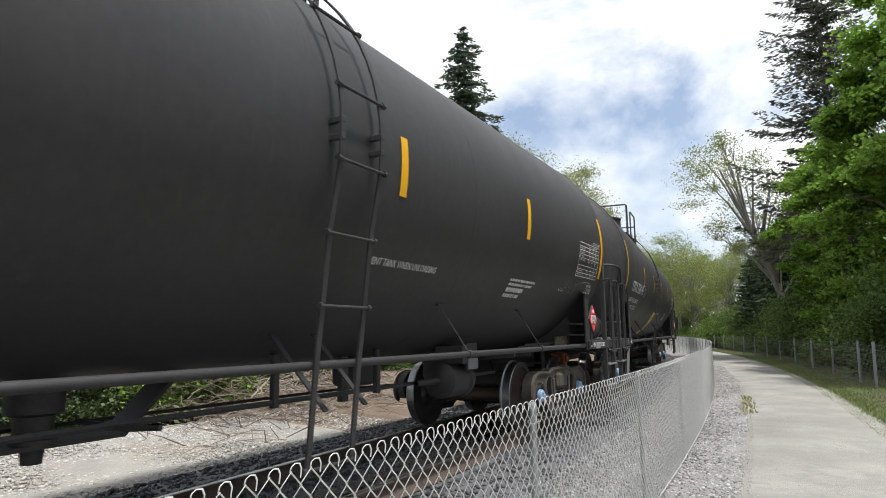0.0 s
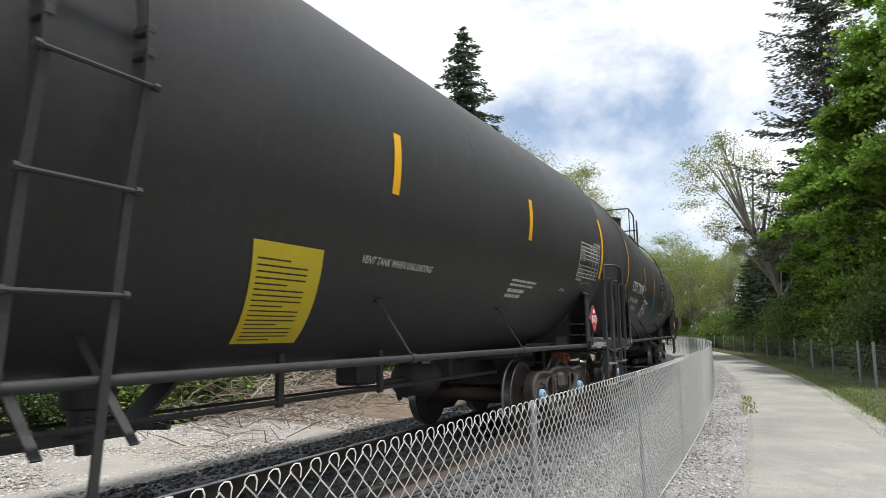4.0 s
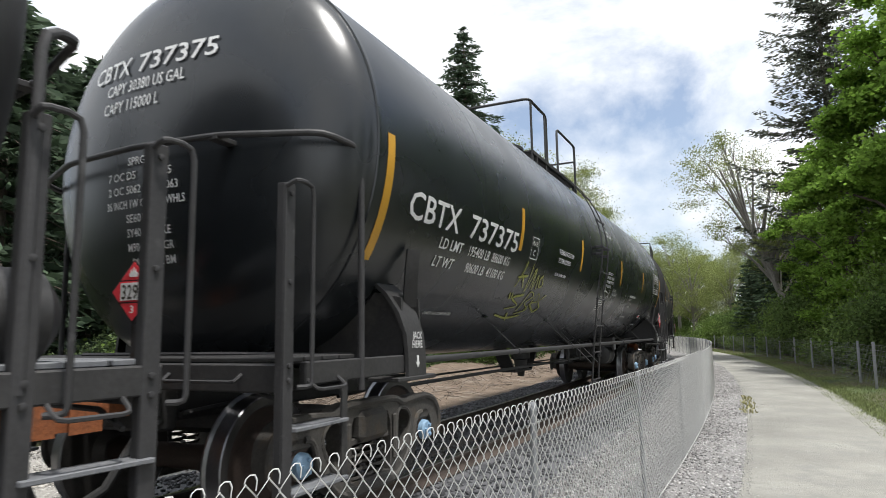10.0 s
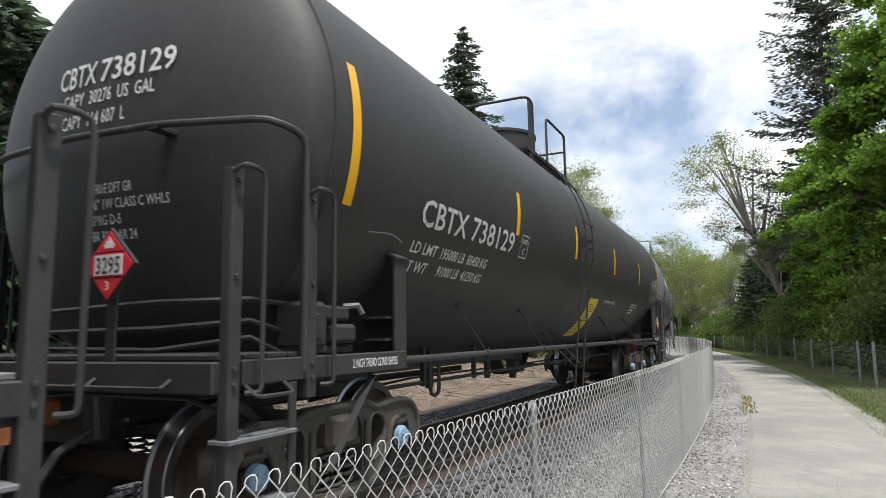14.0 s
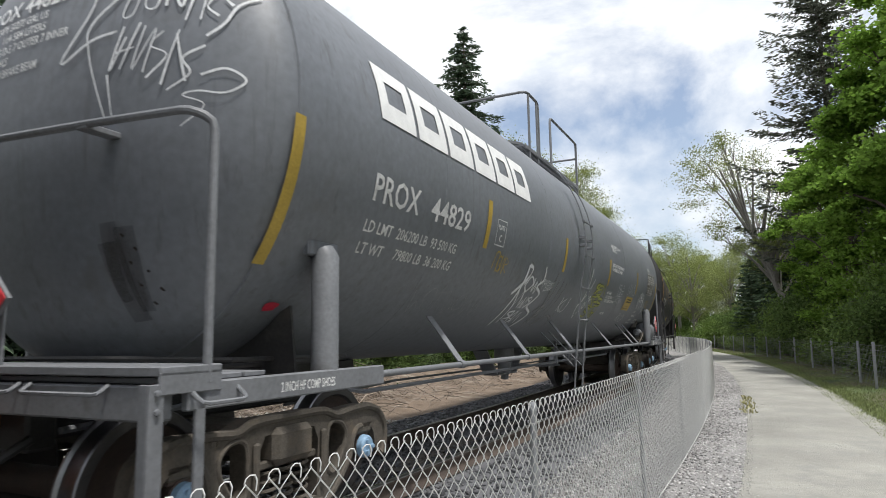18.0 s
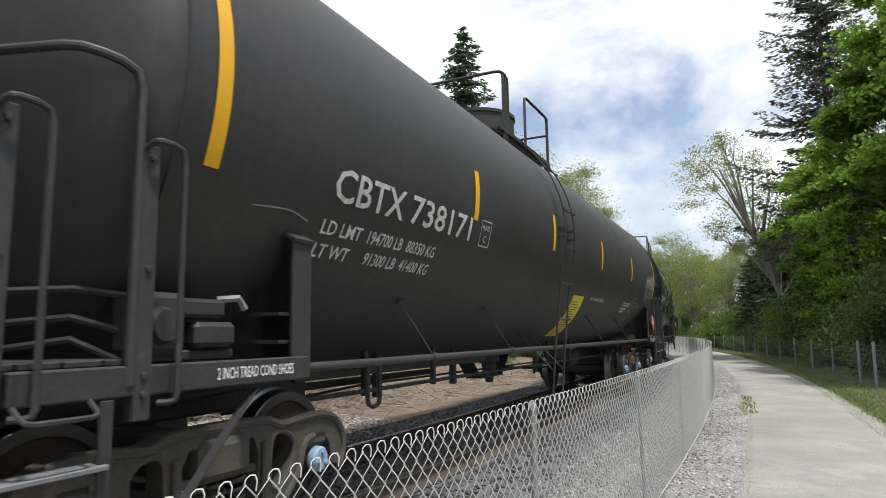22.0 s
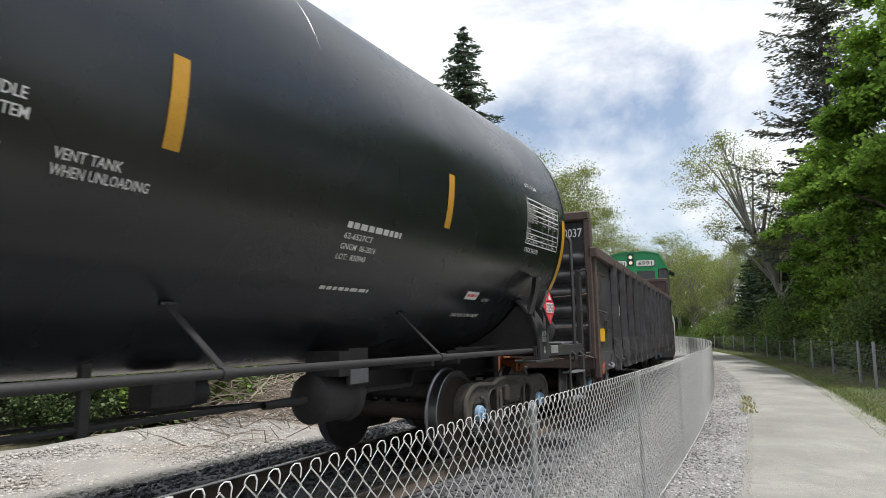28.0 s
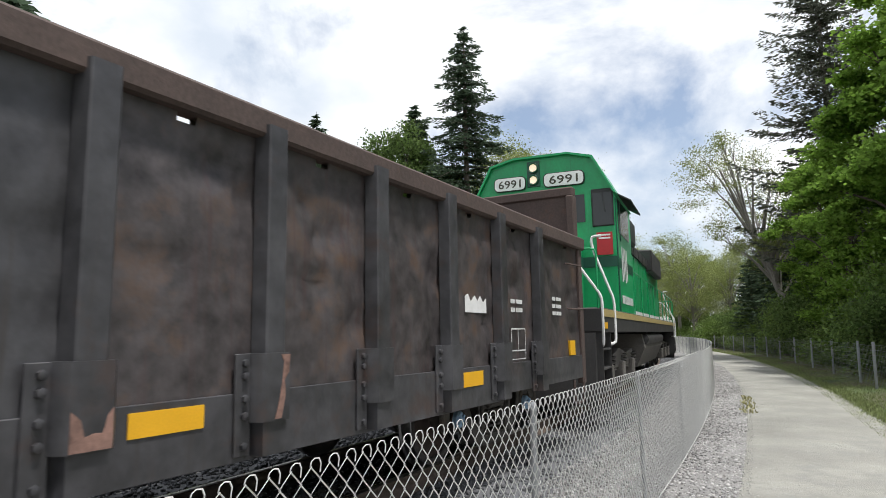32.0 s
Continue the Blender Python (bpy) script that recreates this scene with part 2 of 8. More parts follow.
M["stripe"] = material("pale_gold_stripe_paint", (0.40, 0.31, 0.13), 0.5, vary=0.3, scale=4, fine=40, bump=0.03, spots=(0.2, 0.18, 0.14), spot_scale=4)
M["glass"] = material("dark_cab_window_glass", (0.02, 0.024, 0.026), 0.08, vary=0.1, bump=0)
M["rail"] = material("rail_steel_side", (0.10, 0.075, 0.06), 0.8, vary=0.3, scale=5, fine=50, bump=0.15)
M["rail_top"] = material("polished_rail_head", (0.45, 0.44, 0.43), 0.3, 1.0, vary=0.15, scale=6, fine=60, bump=0.03)
M["tie"] = material("weathered_grey_timber_tie", (0.11, 0.095, 0.08), 0.9, vary=0.4, scale=4, fine=45, bump=0.4, stretch=(1, 6, 6), object_vary=0.25)
M["galv"] = material("galvanised_fence_wire", (0.56, 0.56, 0.545), 0.5, 0.1, vary=0.15, scale=12, fine=70, bump=0.04)
M["post_galv"] = material("galvanised_fence_post", (0.34, 0.35, 0.36), 0.5, 0.5, vary=0.2, scale=8, fine=60, bump=0.06)
M["path"] = material("crushed_limestone_path", (0.295, 0.287, 0.258), 0.95, vary=0.4, scale=0.9, fine=75, bump=0.9,
                     spots=(0.265, 0.262, 0.24), spot_scale=2.6, spot_at=0.5)
M["gravel"] = material("grey_gravel", (0.27, 0.262, 0.255), 0.95, vary=0.45, scale=2.0, fine=70, bump=0.9,
                       spots=(0.19, 0.186, 0.182), spot_scale=12, spot_at=0.5)
M["stone"] = material("grey_crushed_stone", (0.335, 0.325, 0.318), 0.95, vary=0.2, scale=30, fine=120, bump=0.3, island=0.55)
M["stone_dark"] = material("dark_ballast_stone", (0.105, 0.106, 0.112), 0.92, vary=0.25, scale=30, fine=120, bump=0.3, island=0.5)
M["grit"] = material("fine_limestone_grit", (0.37, 0.365, 0.345), 0.95, vary=0.2, scale=30, fine=120, bump=0.2, island=0.3)
M["stone_pale"] = material("pale_crushed_stone", (0.43, 0.41, 0.38), 0.95, vary=0.2, scale=30, fine=120, bump=0.3, island=0.35)
M["bank"] = material("pale_gravel_bank", (0.31, 0.295, 0.27), 0.97, vary=0.32, scale=1.6, fine=60, bump=0.8,
                     spots=(0.33, 0.27, 0.21), spot_scale=0.55, spot_at=0.55)
M["dirt"] = material("brown_forest_soil", (0.11, 0.085, 0.055), 0.97, vary=0.4, scale=0.8, fine=30, bump=0.7,
                     spots=(0.05, 0.085, 0.025), spot_scale=0.4, spot_at=0.45)
M["twig"] = material("dry_grey_twigs", (0.23, 0.19, 0.155), 0.9, vary=0.3, island=0.4)
M["bark"] = material("grey_brown_bark", (0.10, 0.082, 0.066), 0.95, vary=0.4, scale=5, fine=40, bump=0.6, stretch=(1, 1, 0.25))
M["bark_pale"] = material("pale_grey_bark", (0.24, 0.225, 0.20), 0.9, vary=0.35, scale=5, fine=40, bump=0.4, stretch=(1, 1, 0.3))
M["leaf_maple"] = material("fresh_green_maple_leaves", (0.185, 0.305, 0.05), 0.75, vary=0.15, island=0.4, bump=0, sheer=0.55, spec=0.2)
M["leaf_spring"] = material("pale_spring_leaves", (0.24, 0.28, 0.085), 0.6, vary=0.15, island=0.4, bump=0, sheer=0.35)
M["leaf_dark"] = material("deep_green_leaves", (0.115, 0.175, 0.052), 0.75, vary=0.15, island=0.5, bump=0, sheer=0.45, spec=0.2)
# darker copy of leaf_dark: the shade behind the track is put into its colour
M["leaf_bank_shade"] = material("bank_leaves_shade_in_colour", (0.078, 0.112, 0.045), 0.75, vary=0.15, island=0.5, bump=0, sheer=0.3, spec=0.2)
M["needle"] = material("dark_spruce_needles", (0.068, 0.100, 0.060), 0.8, vary=0.15, island=0.55, bump=0, sheer=0.25, spec=0.2)
M["needle_pale"] = material("grey_green_pine_needles", (0.115, 0.125, 0.095), 0.8, vary=0.15, island=0.5, bump=0, sheer=0.25, spec=0.2)
M["shrub"] = material("yellow_green_shrub_leaves", (0.15, 0.23, 0.045), 0.55, vary=0.15, island=0.5, bump=0, sheer=0.3)
M["grass"] = material("verge_grass", (0.22, 0.26, 0.10), 0.8, vary=0.2, island=0.5, bump=0, sheer=0.25)
M["straw"] = material("dry_yellow_grass", (0.33, 0.31, 0.14), 0.75, vary=0.2, island=0.4, bump=0, sheer=0.2)
M["primer"] = material("worn_salmon_primer", (0.25, 0.145, 0.115), 0.8, vary=0.3, scale=9, fine=50, bump=0.1, spots=(0.12, 0.07, 0.055), spot_scale=8, spot_at=0.52)


# ---- shapes ----
class Shape:
    """Collects points and faces, and links them as one mesh object."""

    def __init__(self):
        self.v, self.f = [], []

    def add(self, verts, faces):
        n = len(self.v)
        self.v += [tuple(p) for p in verts]
        self.f += [tuple(i + n for i in face) for face in faces]
        return self

    def box(self, x0, x1, y0, y1, z0, z1, c=0.0, m=None):
        if c <= 0:
            vs = [(x, y, z) for x in (x0, x1) for y in (y0, y1) for z in (z0, z1)]
            fs = [(0, 1, 3, 2), (4, 6, 7, 5), (0, 4, 5, 1), (2, 3, 7, 6), (0, 2, 6, 4), (1, 5, 7, 3)]
        else:
            c = min(c, (x1 - x0) * 0.45, (y1 - y0) * 0.45, (z1 - z0) * 0.45)
            vs, ids = [], {}
            for sx in (0, 1):
                for sy in (0, 1):
                    for sz in (0, 1):
                        X, Y, Z = (x0, x1)[sx], (y0, y1)[sy], (z0, z1)[sz]
                        ix, iy, iz = (c, -c)[sx], (c, -c)[sy], (c, -c)[sz]
                        ids[sx, sy, sz] = len(vs)
                        vs += [(X, Y + iy, Z + iz), (X + ix, Y, Z + iz), (X + ix, Y + iy, Z)]
            fs = []
            for a in range(3):
                o = [b for b in range(3) if b != a]
                for s in (0, 1):
                    ring = []
                    for p, q in ((0, 0), (1, 0), (1, 1), (0, 1)):
                        k = [0, 0, 0]
                        k[a], k[o[0]], k[o[1]] = s, p, q
                        ring.append(ids[tuple(k)] + a)
                    fs.append(tuple(ring if (s ^ (a == 1)) else ring[::-1]))
                for p in (0, 1):
                    for q in (0, 1):
                        k0, k1 = [0, 0, 0], [0, 0, 0]
                        k0[a], k1[a] = 0, 1
                        k0[o[0]] = k1[o[0]] = p
                        k0[o[1]] = k1[o[1]] = q
                        i, j = ids[tuple(k0)], ids[tuple(k1)]
                        fs.append((i + o[0], j + o[0], j + o[1], i + o[1]))
            fs += [(i, i + 1, i + 2) for i in ids.values()]
        if m is not None:
            vs = [tuple(m @ Vector(p)) for p in vs]
        return self.add(vs, fs)

    def tube(self, pts, r, n=8, closed=False, caps=True, flat=None):
        """A bar along pts; r is one radius or one for each point; flat=(w, h) makes it a flat bar."""
        pts = [Vector(p) for p in pts]
        k = len(pts)
        rs = r if isinstance(r, (list, tuple)) else [r] * k
        vs, fs = [], []
        side = None
        for i, p in enumerate(pts):
            a = pts[i - 1] if (i or closed) else p
            b = pts[(i + 1) % k] if (i < k - 1 or closed) else p
            d = (b - a)
            d = d.normalized() if d.length > 1e-9 else Vector((0, 0, 1))
            if side is None:
                side = d.cross(Vector((0, 0, 1)))
                if side.length < 1e-3:
                    side = d.cross(Vector((0, 1, 0)))
            side = (side - d * side.dot(d)).normalized()
            up = d.cross(side)
            if flat:
                for sx, sy in ((1, 1), (-1, 1), (-1, -1), (1, -1)):
                    vs.append(p + side * flat[0] * 0.5 * sx + up * flat[1] * 0.5 * sy)
            else:
                for j in range(n):
                    t = 2 * math.pi * j / n
                    vs.append(p + (side * math.cos(t) + up * math.sin(t)) * rs[i])
        m = 4 if flat else n
        for i in range(k if closed else k - 1):
            for j in range(m):
                a, b = i * m + j, i * m + (j + 1) % m
                c, d = ((i + 1) % k) * m + (j + 1) % m, ((i + 1) % k) * m + j
                fs.append((a, d, c, b))
        if caps and not closed:
            fs.append(tuple(range(m)))
            fs.append(tuple(range((k - 1) * m, k * m))[::-1])
        return self.add(vs, fs)

    def lathe(self, profile, n=24, axis='x', at=(0, 0, 0), caps=False):
        """Turns (along, radius) pairs round an axis."""
        vs, fs = [], []
        o = Vector(at)
        for a, r in profile:
            for j in range(n):
                t = 2 * math.pi * j / n
                c, s = r * math.cos(t), r * math.sin(t)
                vs.append(o + Vector({'x': (a, c, s), 'y': (s, a, c), 'z': (c, s, a)}[axis]))
        for i in range(len(profile) - 1):
            for j in range(n):
                fs.append((i * n + j, i * n + (j + 1) % n, (i + 1) * n + (j + 1) % n, (i + 1) * n + j))
        if caps:
            fs.append(tuple(range(n))[::-1])
            fs.append(tuple(range((len(profile) - 1) * n, len(profile) * n)))
        return self.add(vs, fs)

    def prism(self, outline, lo, hi, axis='y'):
        """Extrudes a flat outline; for axis y its points are (x, z), for x (y, z), for z (x, y)."""
        k = len(outline)
        vs = []
        for h in (lo, hi):
            for a, b in outline:
                vs.append({'y': (a, h, b), 'x': (h, a, b), 'z': (a, b, h)}[axis])
        fs = [tuple(range(k))[::-1], tuple(range(k, 2 * k))]
        fs += [(i, (i + 1) % k, k + (i + 1) % k, k + i) for i in range(k)]
        return self.add(vs, fs)

    def mesh(self, name, smooth=35):
        me = bpy.data.meshes.new(name)
        me.from_pydata(self.v, [], self.f)
        me.validate()
        bm = bmesh.new()
        bm.from_mesh(me)
        bmesh.ops.recalc_face_normals(bm, faces=bm.faces)
        bm.to_mesh(me)
        bm.free()
        if smooth:
            me.shade_smooth()
            me.set_sharp_from_angle(angle=radians(smooth))
        return me


def part(name, shape, mat, parent=None, label="", smooth=35):
    """Links a shape (or a mesh) as one object, under its thing where one is given."""
    me = shape.mesh(name, smooth) if isinstance(shape, Shape) else shape
    if mat is not None and not me.materials:
        me.materials.append(M[mat])
    ob = new(name, me)
    if parent is not None:
        ob.parent = parent
    return tagged(ob, label)


def np_mesh(name, verts, quads, mat, smooth=False):
    """A mesh from arrays of points and of quads."""
    me = bpy.data.meshes.new(name)
    me.vertices.add(len(verts))
    me.vertices.foreach_set("co", np.asarray(verts, dtype=np.float32).ravel())
    k = quads.shape[1]
    me.loops.add(len(quads) * k)
    me.loops.foreach_set("vertex_index", np.asarray(quads, dtype=np.int32).ravel())
    me.polygons.add(len(quads))
    me.polygons.foreach_set("loop_start", np.arange(0, len(quads) * k, k, dtype=np.int32))
    me.update(calc_edges=True)
    me.validate()
    if smooth:
        me.shade_smooth()
    me.materials.append(M[mat])
    return me


# ---- ground, path, track bed ----
RNG = np.random.default_rng(7)


def strip(name, rows, mat, kind="structure", step=1.0, s0=-60, s1=150, uneven=0.0, label="", category=""):
    """A sheet along the track; rows are (u, z) from its left edge to its right."""
    ss = np.arange(s0, s1 + step, step)
    k = len(rows)
    vs = []
    for s in ss:
        for u, z in rows:
            p = along(s, u, z)
            if uneven:
                p.z += uneven * noise.noise(Vector((p.x * 0.9, p.y * 0.9, 3.1)))
            vs.append(tuple(p))
    q = []
    for i in range(len(ss) - 1):
        for j in range(k - 1):
            a = i * k + j
            q.append((a, a + 1, a + k + 1, a + k))
    ob = new(name, np_mesh(name, np.array(vs), np.array(q), mat, True))
    return tagged(ob, label, category, kind=kind)


PATH_Z, SHOULDER_Z = -0.27, -0.285
gs = Shape()
_g = [-600, -300, -150, -90, -60, -40, -28, -20, -14, -8, -2, 4, 10, 16, 22, 30, 40, 60, 90, 150, 300, 600]
for iy, y in enumerate(_g):
    for x in _g:
        gs.v.append((x - 4, y + 20, -0.36))
for i in range(len(_g) - 1):
    for j in range(len(_g) - 1):
        a = i * len(_g) + j
        gs.f.append((a, a + 1, a + len(_g) + 1, a + len(_g)))
ground = tagged(part("ground", gs, "dirt"), "brown soil with low green growth under the trees", "ground", kind="structure")
path = strip("path", [(3.45, -0.30), (3.62, PATH_Z), (4.6, PATH_Z + 0.012), (5.48, PATH_Z), (5.66, -0.30)], "path", uneven=0.008,
             label="pale crushed limestone footpath beside the railway fence", category="path")
shoulder = strip("gravel_shoulder", [(1.75, -0.31), (2.2, SHOULDER_Z), (2.9, SHOULDER_Z), (3.5, SHOULDER_Z + 0.004)], "gravel", step=0.5, uneven=0.02,
                 label="loose grey gravel shoulder between fence and path", category="gravel")
bed = strip("track_bed", [(-2.45, -0.34), (-2.05, -0.215), (-1.6, -0.18), (-0.9, -0.185), (0.0, -0.20), (0.9, -0.185), (1.45, -0.21), (1.8, -0.305)], "stone_dark", step=0.5,
            uneven=0.03, label="dark crushed stone ballast bed under the rails", category="ballast")
bank = strip("gravel_bank", [(-5.4, -0.16), (-4.6, -0.10), (-3.6, -0.20), (-2.8, -0.25), (-2.15, -0.29)], "bank", step=0.5, uneven=0.05, s1=9.0,
             label="pale gravel bank on the far side of the track", category="gravel")
litter = strip("leaf_litter", [(-7.4, 0.16), (-6.4, 0.04), (-5.4, -0.16), (-4.6, -0.10), (-3.6, -0.20), (-2.8, -0.25), (-2.15, -0.29)], "litter", step=0.5, uneven=0.05, s0=9.0,
               label="brown leaf litter and bare earth along the wood's edge", category="ground")
verge = strip("grass_verge", [(5.6, -0.31), (6.0, -0.25), (6.8, -0.24), (9.5, -0.30)], "dirt", step=1.0, uneven=0.05,
              label="grassy verge beyond the footpath", category="verge")


def rails():
    for u, label in ((-0.7175, "steel rail of the far side, polished on top"), (0.7175, "steel rail next to the fence, polished on top")):
        ss = np.arange(-60, 150.5, 1.0)
        prof = [(-0.07, -0.172), (-0.07, -0.16), (-0.012, -0.145), (-0.010, -0.045), (-0.036, -0.036), (-0.036, -0.008), (-0.028, 0.0),
                (0.028, 0.0), (0.036, -0.008), (0.036, -0.036), (0.010, -0.045), (0.012, -0.145), (0.07, -0.16), (0.07, -0.172)]
        k = len(prof)
        vs = np.array([tuple(along(s, u + a, b)) for s in ss for a, b in prof])
        side, top = [], []
        for i in range(len(ss) - 1):
            for j in range(k - 1):
                a = i * k + j
                (top if j in (5, 6, 7) else side).append((a, a + 1, a + k + 1, a + k))
        rail = new("rail", np_mesh("rail", vs, np.array(side), "rail"))
        tagged(rail, label, "rail", kind="structure")
        head = new("rail_head", np_mesh("rail_head", vs, np.array(top), "rail_top"))
        head.parent = rail


rails()
_tie = Shape().box(-0.11, 0.11, -1.3, 1.3, -0.345, -0.175, 0.012).mesh("tie")
_tie.materials.append(M["tie"])
track_ties = tagged(new("track_ties"), "weathered timber ties half sunk in ballast", "tie", kind="structure")
for i in range(130):
    s = -8 + i * 0.52
    o = new("tie", _tie)
    o.matrix_basis = Matrix.Translation(along(s, RNG.uniform(-0.03, 0.03), RNG.uniform(-0.012, 0.004))) @ Matrix.Rotation(turn_at(s) + RNG.uniform(-0.02, 0.02) + math.pi / 2, 4, 'Z') @ Matrix.Rotation(math.pi / 2, 4, 'Z')
    o.parent = track_ties


def stones(name, n, s0, s1, u0, u1, z, lo, hi, mat, label, category, near=1.0):
    """Loose broken stones: bent little blocks, thicker on the ground near s = 4."""
    s = s0 + (s1 - s0) * RNG.random(n) ** near
    u = RNG.uniform(u0, u1, n)
    T = np.interp(s, LINE_S, LINE_T)
    X = np.interp(s, LINE_S, LINE_X) + u * np.cos(T)
    Y = np.interp(s, LINE_S, LINE_Y) + u * np.sin(T)
    Z = np.interp(u, [a for a, b in z], [b for a, b in z])
    size = RNG.uniform(lo, hi, n) * (0.7 + 0.6 * RNG.random(n) ** 3)
    cube = np.array([(x, y, zz) for x in (-1, 1) for y in (-1, 1) for zz in (-1, 1)], float)
    face = np.array([(0, 1, 3, 2), (4, 6, 7, 5), (0, 4, 5, 1), (2, 3, 7, 6), (0, 2, 6, 4), (1, 5, 7, 3)])
    v = cube[None] * RNG.uniform(0.45, 1.0, (n, 8, 3))
    ang = RNG.uniform(0, 6.28, n)
    til = RNG.uniform(-0.6, 0.6, n)
    c, sn = np.cos(til)[:, None], np.sin(til)[:, None]
    y2, z2 = v[..., 1] * c - v[..., 2] * sn, v[..., 1] * sn + v[..., 2] * c
    c, sn = np.cos(ang)[:, None], np.sin(ang)[:, None]
    x3, y3 = v[..., 0] * c - y2 * sn, v[..., 0] * sn + y2 * c
    v = np.stack([x3, y3, z2 * 0.7], -1) * (size * 0.5)[:, None, None]
    v += np.stack([X, Y, Z + size * 0.12], -1)[:, None]
    q = (face[None] + (np.arange(n) * 8)[:, None, None]).reshape(-1, 4)
    return tagged(new(name, np_mesh(name, v.reshape(-1, 3), q, mat)), label, category, kind="stuff")


stones("ballast_stones", 32000, -3, 40, -2.35, 1.75, [(-2.35, -0.28), (-2.05, -0.20), (-1.6, -0.175), (1.4, -0.19), (1.75, -0.30)], 0.03, 0.065, "stone_dark",
       "dark broken ballast stones between and beside the rails", "ballast", 1.3)
stones("gravel_stones", 44000, 0, 45, 1.55, 3.5, [(1.5, -0.27), (2.2, -0.28), (3.5, -0.285)], 0.015, 0.042, "stone",
       "loose pale grey gravel stones along the fence", "gravel", 1.6)
stones("path_grit", 26000, 2, 26, 3.3, 5.75, [(3.3, -0.285), (3.6, -0.272), (4.6, -0.262), (5.75, -0.28)], 0.007, 0.017, "grit",
       "fine pale grit on the footpath", "gravel", 1.3)
stones("bank_stones", 15000, 0, 10.5, -5.0, -2.2, [(-5.4, -0.16), (-4.6, -0.10), (-3.6, -0.20), (-2.8, -0.25), (-2.15, -0.29)], 0.012, 0.05, "stone_pale",
       "pale stones scattered on the gravel bank", "gravel", 1.2)


# ---- chain-link fence between track and path ----
FENCE_U, FENCE_TOP, FENCE_FOOT = 2.85, 0.95, -0.27


def wires(s0, s1, u, top, foot, cell, r, sides, knuckle=True):
    """Zigzag wires of a woven fence as one mesh."""
    n = int((s1 - s0) / cell * 2)
    steps = int((top - foot) / (cell * 0.5))
    vs, fs = [], []
    ring = [(math.cos(2 * math.pi * j / sides), math.sin(2 * math.pi * j / sides)) for j in range(sides)]
    for i in range(n):
        s = s0 + i * cell * 0.5
        jx = 0.003 * math.sin((i // 2) * 12.9)
        pts = []
        if knuckle and i % 2 == 0:
            pts += [(s + cell * 0.06 + jx, 0.012, top - 0.022), (s + cell * 0.10 + jx, 0.012, top + 0.000), (s + cell * 0.04 + jx, 0.009, top + 0.013), (s - cell * 0.10 + jx, 0.003, top + 0.014), (s - cell * 0.20 + jx, -0.002, top + 0.006)]
        for k in range(steps + 1):
            sway = 0.006 * math.sin(i * 0.7 + k)
            pts.append((s + (cell * 0.25 if (k + i) % 2 else -cell * 0.25) + jx, 0.003 if (k + i) % 2 else -0.003, top - 0.006 - k * cell * 0.5 + sway * 0.2))
        base = len(vs)
        T = turn_at(s)
        along_d = Vector((-math.sin(T), math.cos(T), 0))
        right = Vector((math.cos(T), math.sin(T), 0))
        o = along(s, u, 0)
        for k, (a, b, z) in enumerate(pts):
            p = o + along_d * (a - s) + right * b + Vector((0, 0, z))
            for c, d in ring:
                vs.append(p + right * (c * r) + along_d * (d * r * 0.8) + Vector((0, 0, d * r * 0.6)))
        for k in range(len(pts) - 1):
            for j in range(sides):
                a = base + k * sides + j
                b = base + k * sides + (j + 1) % sides
                fs.append((a, b, b + sides, a + sides))
    return np.array([tuple(p) for p in vs]), np.array(fs)


fence = tagged(new("chain_link_fence"), "galvanised chain-link fence with bare knuckled top edge", "fence")
v_, f_ = wires(-3.0, 12.0, FENCE_U, FENCE_TOP, FENCE_FOOT, 0.077, 0.0025, 5)
mesh_near = part("chain_link_mesh", np_mesh("chain_link_mesh", v_, f_, "galv", True), None, fence, "woven galvanised wire mesh")
mesh_near["kind"] = "stuff"
v_, f_ = wires(12.0, 95.0, FENCE_U, FENCE_TOP, FENCE_FOOT, 0.077, 0.0024, 3, False)
mesh_far = part("chain_link_mesh", np_mesh("chain_link_mesh", v_, f_, "galv", True), None, fence, "woven galvanised wire mesh")
mesh_far["kind"] = "stuff"
for z, r in ((FENCE_FOOT + 0.05, 0.0025),):
    part("tension_wire", Shape().tube([along(s, FENCE_U + 0.012, z + 0.006 * math.sin(s * 2.2)) for s in np.arange(-3, 95, 0.5)], r, 5), "galv", fence)
for i in range(33):
    s = -2.42 + i * 2.75
    lean = 0.02 * math.sin(i * 3.3)
    p0, p1 = along(s, FENCE_U - 0.035, -0.4), along(s + 0.02 + lean, FENCE_U - 0.035 + lean, FENCE_TOP - 0.03)
    post = part("post", Shape().tube([p0, p1], 0.0175, 12), "post_galv", fence)
    part("post_cap", Shape().lathe([(-0.02, 0.020), (0.012, 0.020), (0.024, 0.013), (0.028, 0.0)], 12, 'z', p1), "post_galv", post)
    for zc in (0.15, 0.55, 0.85):
        c = p0.lerp(p1, (zc + 0.4) / (FENCE_TOP + 0.37))
        part("wire_tie", Shape().tube([c + Vector((0.03 * math.cos(a), 0.03 * math.sin(a), 0.01 * math.sin(a))) for a in np.linspace(0, 6.28, 9)], 0.002, 4), "galv", post)

